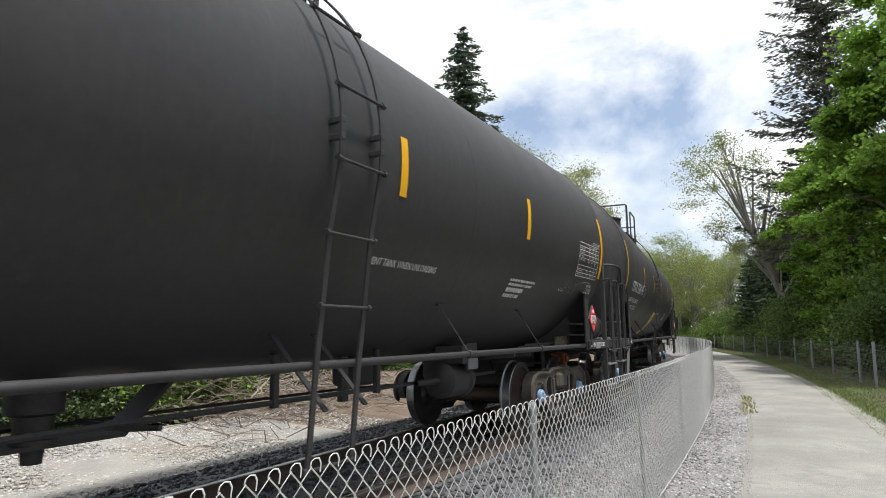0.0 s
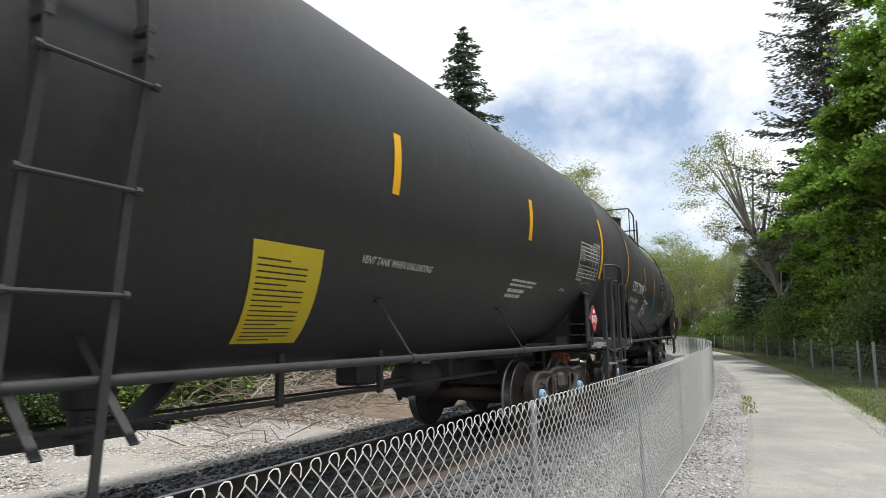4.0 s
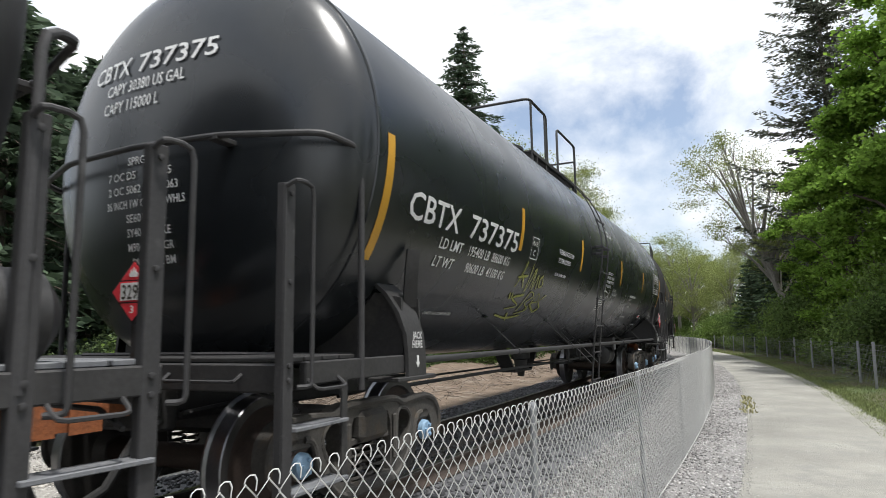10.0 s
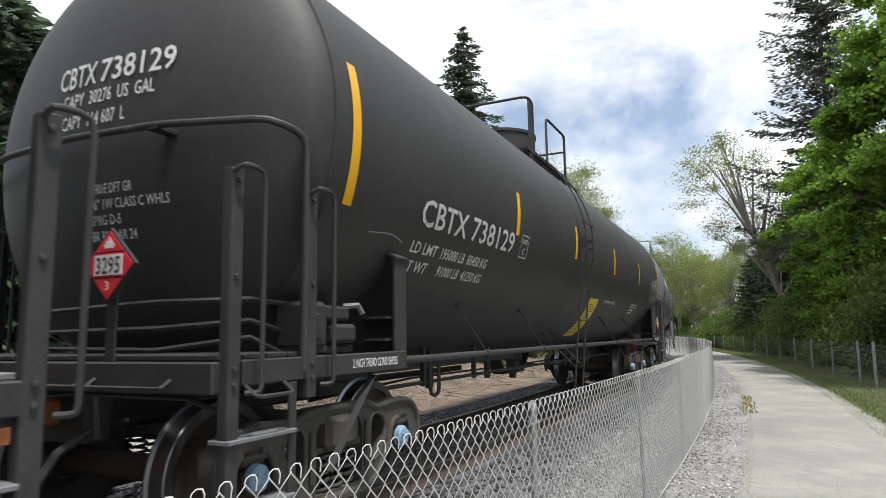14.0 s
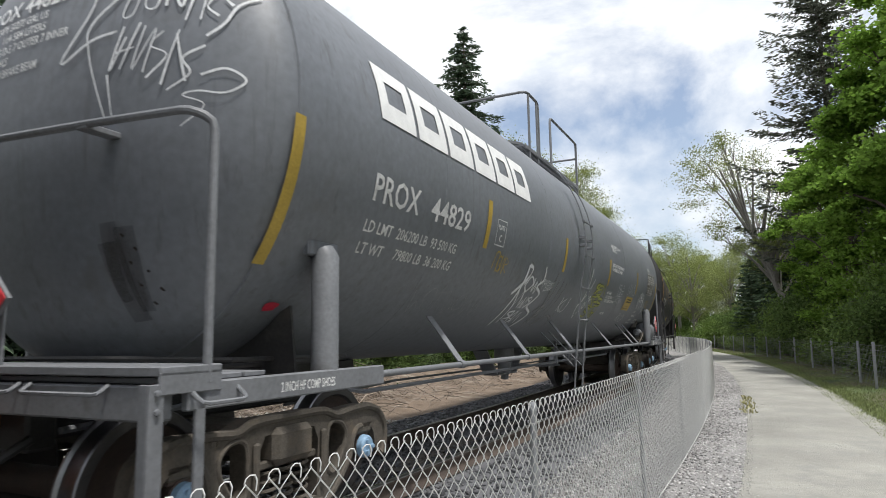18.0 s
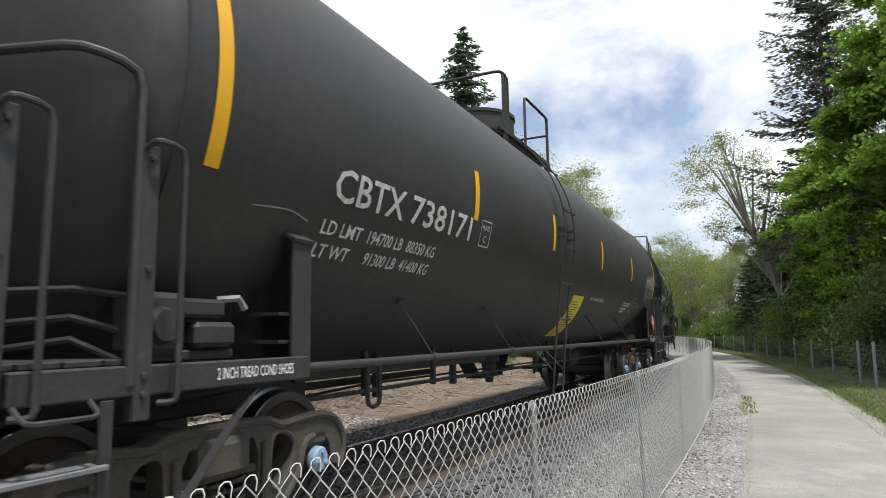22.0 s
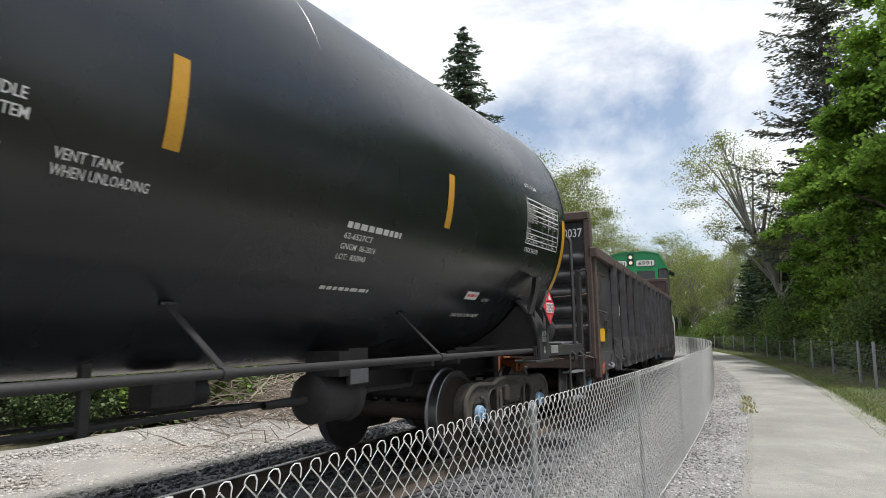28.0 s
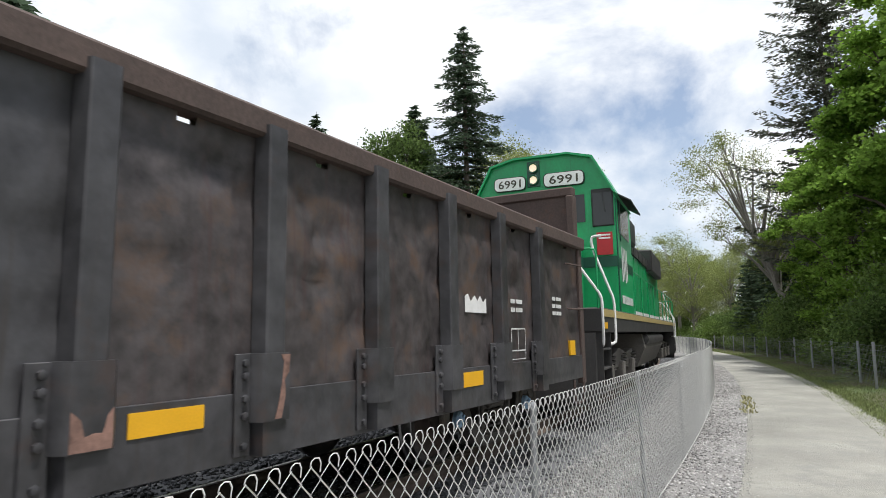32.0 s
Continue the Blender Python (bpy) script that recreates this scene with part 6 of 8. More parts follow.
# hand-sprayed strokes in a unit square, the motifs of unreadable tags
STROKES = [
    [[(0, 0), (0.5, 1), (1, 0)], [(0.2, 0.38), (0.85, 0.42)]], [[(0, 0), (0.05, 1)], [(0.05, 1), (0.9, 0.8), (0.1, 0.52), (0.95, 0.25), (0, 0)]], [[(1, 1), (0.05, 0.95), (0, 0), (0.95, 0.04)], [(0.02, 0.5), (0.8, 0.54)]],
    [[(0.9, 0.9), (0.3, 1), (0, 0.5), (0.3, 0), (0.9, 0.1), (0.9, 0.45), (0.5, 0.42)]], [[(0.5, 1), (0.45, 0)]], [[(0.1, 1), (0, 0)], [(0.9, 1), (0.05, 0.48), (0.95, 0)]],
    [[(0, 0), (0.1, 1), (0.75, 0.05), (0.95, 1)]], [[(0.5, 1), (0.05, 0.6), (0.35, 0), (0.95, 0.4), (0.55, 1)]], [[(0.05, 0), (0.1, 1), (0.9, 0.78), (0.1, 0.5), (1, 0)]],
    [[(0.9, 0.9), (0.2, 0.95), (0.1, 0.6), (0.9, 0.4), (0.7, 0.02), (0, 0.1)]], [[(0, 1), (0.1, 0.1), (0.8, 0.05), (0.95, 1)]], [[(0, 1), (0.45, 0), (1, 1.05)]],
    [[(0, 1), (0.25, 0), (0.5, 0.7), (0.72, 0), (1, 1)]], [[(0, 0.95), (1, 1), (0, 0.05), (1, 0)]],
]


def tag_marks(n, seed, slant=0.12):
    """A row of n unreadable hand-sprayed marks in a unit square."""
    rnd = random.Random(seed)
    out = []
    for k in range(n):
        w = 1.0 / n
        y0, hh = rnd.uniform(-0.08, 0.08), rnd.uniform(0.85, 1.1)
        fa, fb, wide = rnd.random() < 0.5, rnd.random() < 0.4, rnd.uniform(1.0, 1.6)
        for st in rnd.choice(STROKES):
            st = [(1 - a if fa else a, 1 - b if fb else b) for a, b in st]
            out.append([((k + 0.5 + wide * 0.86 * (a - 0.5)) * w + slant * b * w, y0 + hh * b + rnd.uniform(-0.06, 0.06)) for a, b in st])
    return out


def rows_of(*rows):
    """Stacks rows of strokes from the top down in one unit square."""
    n = len(rows)
    return [[(a, (n - 1 - i + 0.84 * b) / n) for a, b in st] for i, row in enumerate(rows) for st in row]


def scribble(seed, n, loops=0.35):
    """A made-up run of hand strokes in a unit square."""
    rnd = random.Random(seed)
    out = []
    for k in range(n):
        x = (k + 0.5) / n
        kind = rnd.random()
        w = 0.9 / n
        if kind < loops:
            out.append([(x + w * 0.5 * math.cos(t) * rnd.uniform(0.8, 1.1), 0.5 + 0.42 * math.sin(t) * rnd.uniform(0.7, 1.0)) for t in np.linspace(0.4, 6.6, 9)])
        elif kind < 0.7:
            out.append([(x - w * 0.5, rnd.uniform(0.7, 1.0)), (x - w * 0.1, 0.0), (x + w * 0.1, rnd.uniform(0.4, 0.7)), (x + w * 0.5, rnd.uniform(0.0, 0.2))])
        else:
            out.append([(x - w * 0.3, 0.05), (x - w * 0.2, 1.0)])
            out.append([(x - w * 0.6, rnd.uniform(0.5, 0.9)), (x + w * 0.6, rnd.uniform(0.5, 1.0))])
    return out


# ---- the train ----
TRAIN = []


def label_car(ob, words):
    return tagged(ob, words, "tank car", "tank cars of the train")


car_a, HL_A = tank_car("A")
car_b, HL_B = tank_car("B")
car_p, HL_P = tank_car("P")
car_turned, _half = tank_car("A", -1)
cars_a = [copy_thing(car_turned, Matrix.Identity(4)), car_a, car_turned, copy_thing(car_a, Matrix.Identity(4)), copy_thing(car_a, Matrix.Identity(4))]
cars_b = [car_b, copy_thing(car_b, Matrix.Identity(4))]

c = label_car(cars_a[0], "matt black tank car with yellow tape stripes and side ladder")
tank_text(c, "VENT TANK WHEN UNLOADING", 1.36, -30.6, 0.064, "white_worn", 1.05)
bars(c, 4.12, -28.5, (0.78, 0.72, 0.5), 0.03, 0.055)
bars(c, 4.12, -33.4, (0.5, 0.45), 0.045, 0.07)
table(c, 6.315, 7.335, -20.0, -2.5, title="DOT 117J100W", station="TICM", year="2017")
sill_text(c, "2 INCH TREAD", 6.95, 1.09, 0.062, 0.27)
sill_text(c, "COND SHOES", 7.49, 1.09, 0.062, 0.27)
sill_plate(c, 7.25, 7.46)
rear_stencils(c, True)
tank_spray(c, [[(0.05, 1.0), (0.0, 0.55), (0.22, 0.5)], [(0.2, 0.95), (0.12, 0.1)], [(0.42, 0.9), (0.36, 0.05)], [(0.5, 0.55), (0.62, 0.62), (0.6, 0.3), (0.5, 0.2), (0.72, 0.2)], [(0.78, 0.75), (1.0, 0.8), (0.84, 0.1)]],
           6.0, -31, 0.52, 0.22, 0.008, "spray_grey", "thin chalk figures below the table")
TRAIN.append((c, 5.969, HL_A))

c = label_car(cars_a[1], "matt black tank car with white numbers and a yellow notice")
letters_a(c, "738145", "195100 LB  88450 KG", "90900 LB  41250 KG", "30290", "114 657", True)
TRAIN.append((c, 23.235, HL_A))

c = label_car(cars_a[2], "matt black tank car tagged with white and blue graffiti")
letters_a(c, "738099", "194900 LB  88400 KG", "91100 LB  41300 KG", "30320", "114 770")
tank_spray(c, [[(0.0, 1.0), (0.04, 0.56), (0.1, 0.12)], [(0.0, 1.0), (0.21, 0.98), (0.2, 0.75), (0.02, 0.56)], [(0.02, 0.56), (0.24, 0.49), (0.24, 0.22), (0.1, 0.12)], [(0.22, 0.94), (0.43, 0.95)], [(0.33, 0.93), (0.34, 0.52), (0.28, 0.1), (0.45, 0.11)],
               [(0.31, 0.54), (0.52, 0.56)], [(0.46, 0.9), (0.84, 0.9)], [(0.65, 0.88), (0.67, 0.37), (0.58, 0.04)], [(0.69, 0.32), (0.79, 0.4), (0.89, 0.31), (1.0, 0.31)], [(0.98, 0.32), (0.8, 0.17), (0.73, 0.0)]],
           -3.562, -37.6, 1.165, 0.454, 0.045, "spray_white", "white sprayed tag on the black tank")
tank_spray(c, [[(0.0, 0.88), (0.0, 0.63), (0.06, 0.39)], [(0.01, 0.84), (0.2, 0.94), (0.23, 0.67), (0.38, 0.0)], [(0.2, 0.94), (0.38, 1.0), (0.39, 0.65), (0.49, 0.01)], [(0.39, 0.96), (0.59, 0.95), (0.56, 0.63), (0.52, 0.07)], [(0.8, 0.99), (0.74, 0.79), (0.65, 0.54), (0.51, 0.33)],
               [(0.08, 0.42), (0.23, 0.67)], [(0.65, 0.54), (1.0, 0.55), (0.7, 0.4), (0.58, 0.13)], [(0.67, 0.32), (0.99, 0.36), (0.95, 0.24), (0.7, 0.08), (0.56, 0.02)], [(0.07, 0.28), (0.1, 0.14), (0.31, 0.0), (0.4, 0.17)], [(0.16, 0.19), (0.4, 0.36), (0.49, 0.47)]],
           -1.292, -39.2, 0.821, 0.838, 0.030, "spray_blue", "sky blue sprayed tag on the black tank")
tank_spray(c, [[(0.06, 1.0), (0.0, 0.0), (0.17, 0.22)], [(0.15, 0.91), (0.49, 0.41)], [(0.05, 0.54), (0.44, 0.8)], [(0.42, 0.96), (0.56, 0.28)], [(0.72, 0.85), (0.63, 0.63), (1.0, 0.48)], [(0.74, 0.91), (0.9, 0.39), (0.95, 0.8)]],
           -1.44, -42.1, 0.251, 0.129, 0.012, "spray_blue", "small sky blue marks beside the tag")
tank_spray(c, [[(0.1, 0.9), (0.15, 0.74), (0.14, 0.62), (0.24, 0.76), (0.3, 0.79), (0.23, 0.53), (0.12, 0.31), (0.05, 0.14), (0.0, 0.0)], [(0.09, 0.26), (0.17, 0.34), (0.28, 0.4), (0.33, 0.34), (0.33, 0.23)], [(0.39, 0.8), (0.35, 0.59), (0.4, 0.4), (0.47, 0.33), (0.51, 0.47), (0.52, 0.64), (0.46, 0.76), (0.39, 0.8)],
               [(0.35, 0.57), (0.51, 0.55), (0.61, 0.71)], [(0.55, 0.77), (0.54, 0.56), (0.55, 0.39), (0.62, 0.54), (0.64, 0.67)], [(0.67, 1.0), (0.68, 0.77), (0.67, 0.56), (0.62, 0.34), (0.83, 0.37), (0.8, 0.59), (0.67, 1.0)], [(0.68, 0.68), (0.85, 0.83)], [(0.79, 0.76), (0.79, 0.56), (0.85, 0.51)],
               [(0.88, 0.81), (0.85, 0.56), (0.96, 0.37)], [(0.87, 0.65), (0.95, 0.53), (1.0, 0.85)]],
           2.553, -39.8, 1.717, 0.914, 0.029, "spray_white", "white sprayed tag trailing across the tank")
tank_spray(c, [[(0.5 + 0.42 * math.cos(q), 0.45 + 0.42 * math.sin(q)) for q in np.linspace(0.3, 6.6, 12)], [(0.3, 0.85), (0.2, 1.0), (0.12, 0.7)], [(0.4, 0.45), (0.5, 0.55), (0.55, 0.4)], [(0.7, 0.4), (0.8, 0.6), (0.72, 0.3)], [(0.95, 0.5), (1.2, 0.85), (1.1, 0.6), (1.4, 0.95)], [(1.2, 0.4), (1.6, 0.42)], [(1.25, 0.3), (1.5, 0.3)]],
           -6.33, -47.5, 0.34, 0.42, 0.008, "spray_rust", "dull orange outlined doodle of a face")
tank_spray(c, scribble(4, 5, 0.7), -4.75, -46, 0.52, 0.5, 0.008, "spray_grey", "thin grey scrawl on the tank")
tank_spray(c, scribble(9, 6, 0.1), 5.85, -27, 0.35, 0.3, 0.01, "spray_grey", "thin grey scratches on the tank")
tank_spray(c, [[(0.05, 1.0), (0.0, 0.5), (0.2, 0.55)], [(0.22, 1.0), (0.16, 0.35)], [(0.48, 0.9), (0.28, 0.0)], [(0.55, 0.6), (0.68, 0.62), (0.6, 0.3), (0.52, 0.2), (0.75, 0.24)], [(0.85, 0.7), (1.0, 0.6), (0.84, 0.4), (0.98, 0.2), (0.82, 0.25), (0.98, 0.6)]],
           6.08, -35.6, 0.43, 0.44, 0.008, "spray_grey", "thin chalk figures below the table")
TRAIN.append((c, 40.479, HL_A))

c = label_car(cars_b[0], "glossy dark green-black tank car with olive graffiti")
letters_b(c, "737375", "195400 LB  88600 KG", "90600 LB  41100 KG", "30380", "115000")
tank_spray(c, [[(0.0, 0.75), (0.22, 0.8)], [(0.12, 1.0), (0.02, 0.6)], [(0.1, 0.8), (0.22, 0.6)], [(0.28, 1.0), (0.3, 0.55), (0.38, 0.95), (0.4, 0.6)], [(0.4, 0.95), (0.46, 0.6), (0.5, 0.85), (0.56, 0.62)], [(0.62, 0.85), (0.7, 0.72), (0.64, 0.66), (0.58, 0.78), (0.64, 0.86)],
               [(0.0, 0.5), (0.05, 0.4)], [(0.06, 0.5), (0.1, 0.4)], [(0.35, 0.5), (0.12, 0.42), (0.34, 0.3), (0.1, 0.22)], [(0.42, 0.2), (0.48, 0.55), (0.62, 0.5), (0.5, 0.36), (0.66, 0.25), (0.42, 0.14)], [(0.6, 0.2), (0.72, 0.55), (0.82, 0.42), (0.66, 0.36), (0.86, 0.22)], [(0.98, 0.55), (0.86, 0.42), (0.98, 0.3), (0.88, 0.2)],
               [(0.0, 0.1), (0.3, 0.05), (0.6, 0.12)], [(0.25, 0.15), (0.35, 0.0)]],
           -4.25, -48, 1.42, 0.80, 0.028, "spray_olive", "olive yellow sprayed tag on the dark tank")
tank_spray(c, scribble(12, 6, 0.6), 1.75, -36.5, 0.92, 0.26, 0.008, "spray_grey", "thin outlined tag on the dark tank")
TRAIN.append((c, 57.932, HL_B))

c = label_car(cars_a[3], "matt black tank car with white numbers and a yellow notice")
letters_a(c, "738129", "195000 LB  88450 KG", "91000 LB  41250 KG", "30276", "114 607", True)
TRAIN.append((c, 75.444, HL_A))

c = label_car(car_p, "grey tank car covered in white graffiti tags")
letters_p(c)
WHITE, PALE = "spray_white", "spray_grey"
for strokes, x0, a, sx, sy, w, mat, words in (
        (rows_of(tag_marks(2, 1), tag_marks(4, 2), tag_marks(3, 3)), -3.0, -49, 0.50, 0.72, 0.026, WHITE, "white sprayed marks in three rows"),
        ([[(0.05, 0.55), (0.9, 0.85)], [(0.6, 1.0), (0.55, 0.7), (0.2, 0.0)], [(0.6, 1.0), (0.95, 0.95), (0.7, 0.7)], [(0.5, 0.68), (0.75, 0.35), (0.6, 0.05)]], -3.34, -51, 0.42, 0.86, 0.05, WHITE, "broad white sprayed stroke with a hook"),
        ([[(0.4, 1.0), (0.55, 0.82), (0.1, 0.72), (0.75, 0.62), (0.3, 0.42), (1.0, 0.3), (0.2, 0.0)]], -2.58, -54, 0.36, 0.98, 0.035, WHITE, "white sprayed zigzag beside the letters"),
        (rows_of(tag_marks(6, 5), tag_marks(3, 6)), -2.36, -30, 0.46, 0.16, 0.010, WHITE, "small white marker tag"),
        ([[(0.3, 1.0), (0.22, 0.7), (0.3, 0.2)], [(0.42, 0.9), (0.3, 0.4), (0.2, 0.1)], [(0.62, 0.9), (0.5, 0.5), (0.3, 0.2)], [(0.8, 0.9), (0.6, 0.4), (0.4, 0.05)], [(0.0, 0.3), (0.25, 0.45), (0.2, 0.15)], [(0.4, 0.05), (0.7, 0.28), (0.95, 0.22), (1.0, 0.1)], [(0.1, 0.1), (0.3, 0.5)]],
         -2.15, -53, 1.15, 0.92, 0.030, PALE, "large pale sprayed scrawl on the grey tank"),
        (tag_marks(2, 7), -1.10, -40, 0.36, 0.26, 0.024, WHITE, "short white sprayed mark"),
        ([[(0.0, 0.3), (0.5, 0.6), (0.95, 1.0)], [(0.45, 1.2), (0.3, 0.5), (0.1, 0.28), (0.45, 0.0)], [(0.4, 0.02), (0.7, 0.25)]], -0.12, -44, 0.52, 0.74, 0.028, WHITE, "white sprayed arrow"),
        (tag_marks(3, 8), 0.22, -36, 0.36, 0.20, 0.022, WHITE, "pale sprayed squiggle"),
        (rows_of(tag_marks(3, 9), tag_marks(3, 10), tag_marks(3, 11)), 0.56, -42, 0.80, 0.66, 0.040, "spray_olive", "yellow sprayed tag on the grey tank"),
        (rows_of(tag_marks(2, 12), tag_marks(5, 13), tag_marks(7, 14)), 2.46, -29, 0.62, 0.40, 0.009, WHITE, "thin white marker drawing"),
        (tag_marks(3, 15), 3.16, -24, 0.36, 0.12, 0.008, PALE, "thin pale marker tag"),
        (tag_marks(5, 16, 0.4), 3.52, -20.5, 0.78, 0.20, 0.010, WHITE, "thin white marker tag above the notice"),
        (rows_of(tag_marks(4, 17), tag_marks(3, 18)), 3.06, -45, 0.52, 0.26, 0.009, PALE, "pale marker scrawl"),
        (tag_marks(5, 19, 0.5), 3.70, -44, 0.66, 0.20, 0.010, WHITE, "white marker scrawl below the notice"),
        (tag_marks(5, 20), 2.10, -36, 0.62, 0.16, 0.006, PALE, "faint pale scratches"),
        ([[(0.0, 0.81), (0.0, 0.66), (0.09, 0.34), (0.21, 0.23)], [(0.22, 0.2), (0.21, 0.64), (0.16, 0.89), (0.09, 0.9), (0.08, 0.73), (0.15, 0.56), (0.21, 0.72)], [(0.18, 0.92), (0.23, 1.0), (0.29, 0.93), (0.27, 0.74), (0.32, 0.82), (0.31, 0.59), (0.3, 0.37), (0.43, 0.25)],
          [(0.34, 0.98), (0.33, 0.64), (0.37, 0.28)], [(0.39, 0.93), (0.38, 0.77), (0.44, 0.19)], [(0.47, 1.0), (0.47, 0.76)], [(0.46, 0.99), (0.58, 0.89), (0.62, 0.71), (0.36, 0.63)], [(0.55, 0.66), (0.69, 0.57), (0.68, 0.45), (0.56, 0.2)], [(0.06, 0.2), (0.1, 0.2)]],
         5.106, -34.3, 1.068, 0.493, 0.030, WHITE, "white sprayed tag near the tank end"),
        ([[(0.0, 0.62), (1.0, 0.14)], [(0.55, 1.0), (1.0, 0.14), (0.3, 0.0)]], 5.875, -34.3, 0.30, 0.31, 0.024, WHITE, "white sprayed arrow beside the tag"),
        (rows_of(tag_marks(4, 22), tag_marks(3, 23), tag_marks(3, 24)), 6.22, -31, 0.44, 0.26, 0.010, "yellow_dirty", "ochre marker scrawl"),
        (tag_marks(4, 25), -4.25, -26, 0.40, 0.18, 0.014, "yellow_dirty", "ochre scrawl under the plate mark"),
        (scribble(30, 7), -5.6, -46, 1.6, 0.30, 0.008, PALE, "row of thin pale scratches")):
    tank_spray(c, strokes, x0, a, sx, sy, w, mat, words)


def head_spray(car, strokes, u0, z0, su, sz, width, mat, words):
    v, fs = ribbons([[(a * su, b * sz) for a, b in st] for st in strokes], width)
    s = Shape()
    for a, b in v:
        u, z = u0 + a, z0 + b
        s.v.append((-(head_x(math.hypot(u, z - TANK_Z), *HEAD_GREY) + 0.014), -u, z))
    s.f = [tuple(f) for f in fs]
    return tagged(part("graffiti", s, mat, car, words, smooth=0), kind="stuff")


head_spray(c, [[(0.16, 1.0), (0.17, 0.69), (0.0, 0.4), (0.19, 0.49), (0.35, 0.52)], [(0.47, 0.94), (0.38, 0.77), (0.18, 0.58), (0.19, 0.42), (0.32, 0.07)], [(0.32, 0.29), (0.36, 0.08)], [(0.4, 0.74), (0.37, 0.6), (0.43, 0.61), (0.45, 0.75), (0.4, 0.74)], [(0.49, 0.76), (0.49, 0.64), (0.55, 0.63), (0.57, 0.75)],
               [(0.6, 0.76), (0.6, 0.63)], [(0.61, 0.75), (0.68, 0.62), (0.69, 0.74)], [(0.75, 0.81), (0.71, 0.54)], [(0.68, 0.68), (0.77, 0.71)], [(0.79, 0.69), (0.78, 0.54)], [(0.79, 0.69), (0.85, 0.71), (0.8, 0.62), (0.86, 0.56)], [(0.87, 0.66), (0.91, 0.62)], [(1.0, 0.68), (0.93, 0.62), (0.89, 0.52), (0.82, 0.45)]],
           0.281, 2.45, 1.139, 1.162, 0.017, "spray_white", "white sprayed writing across the tank end")
head_spray(c, [[(0.39, 0.54), (0.33, 0.31), (0.41, 0.48)], [(0.48, 0.55), (0.39, 0.31)], [(0.36, 0.4), (0.46, 0.42)], [(0.51, 0.53), (0.46, 0.3), (0.57, 0.51), (0.52, 0.28)], [(0.61, 0.49), (0.55, 0.42), (0.64, 0.36), (0.54, 0.25)], [(0.69, 0.49), (0.62, 0.21)], [(0.68, 0.47), (0.74, 0.22)],
               [(0.82, 0.4), (0.72, 0.34), (0.76, 0.26), (0.65, 0.18)], [(0.81, 0.25), (0.92, 0.28), (1.0, 0.22), (0.92, 0.16), (0.8, 0.17), (0.73, 0.15), (0.83, 0.1), (0.72, 0.0)]],
           0.281, 2.45, 1.139, 1.162, 0.015, "spray_white", "second row of white sprayed writing on the tank end")
head_spray(c, [[(0.1, 0.9), (0.2, 0.6), (0.05, 0.1)], [(0.3, 1.0), (0.35, 0.5), (0.2, 0.0)], [(0.5, 0.9), (0.5, 0.4), (0.4, 0.1)], [(0.35, 0.5), (0.7, 0.6), (1.0, 0.5)], [(0.7, 1.0), (0.6, 0.7), (0.75, 0.55)]], -1.25, 2.35, 0.85, 1.0, 0.024, "spray_white", "faint white sprayed tag at the tank end's edge")
head_spray(c, [[(0.1, 1.0), (0.2, 0.5), (0.35, 0.0)], [(0.5, 0.95), (0.55, 0.5), (0.6, 0.1)], [(0.0, 0.8), (0.1, 0.4), (0.2, 0.2)]], 0.60, 1.40, 0.24, 0.55, 0.13, "grime_thin", "brown grime run down the tank end")
head_spray(c, [[(a, b), (a + 0.05, b + 0.02)] for a, b in ((0.2, 0.9), (0.5, 0.75), (0.3, 0.6), (0.7, 0.5), (0.4, 0.35), (0.6, 0.15), (0.9, 0.3))], 0.66, 1.42, 0.22, 0.5, 0.028, "grime", "dark rust spots on the tank end")
tank_spray(c, [[(0.0, 0.6), (0.4, 0.8), (1.0, 0.7)], [(0.1, 0.3), (0.9, 0.35)], [(0.0, 0.5), (0.9, 0.55)]], -7.33, -48.5, 0.13, 0.09, 0.035, "spray_red", "short dab of red spray paint")
TRAIN.append((c, 92.942, HL_P))

c = label_car(cars_a[4], "matt black tank car with white numbers and a yellow notice")
letters_a(c, "738171", "194700 LB  88350 KG", "91300 LB  41400 KG", "30286", "114 640", True)
tank_spray(c, [[(0.25, 0.75), (0.1, 0.9), (0.4, 1.0), (0.75, 0.98), (0.9, 0.75), (0.7, 0.45), (0.75, 0.25), (0.4, 0.05), (0.1, 0.15), (0.12, 0.4), (0.02, 0.55), (0.25, 0.75)], [(0.3, 0.7), (0.55, 0.72), (0.65, 0.6)], [(0.3, 0.5), (0.5, 0.42), (0.6, 0.5)],
               [(0.35, 0.35), (0.6, 0.32)], [(0.2, 0.2), (0.45, 0.12), (0.7, 0.22)]], 5.02, -44, 0.48, 0.60, 0.008, "spray_white", "thin white outlined round doodle")
tank_text(c, "CALL", 5.47, -26.9, 0.045, "spray_grey", 0.15, "thin marker writing")
tank_text(c, "ME BACK", 5.48, -29.4, 0.045, "spray_grey", 0.22, "thin marker writing")
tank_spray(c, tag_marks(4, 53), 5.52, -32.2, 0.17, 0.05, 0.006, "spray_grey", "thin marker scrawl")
TRAIN.append((c, 110.183, HL_A))

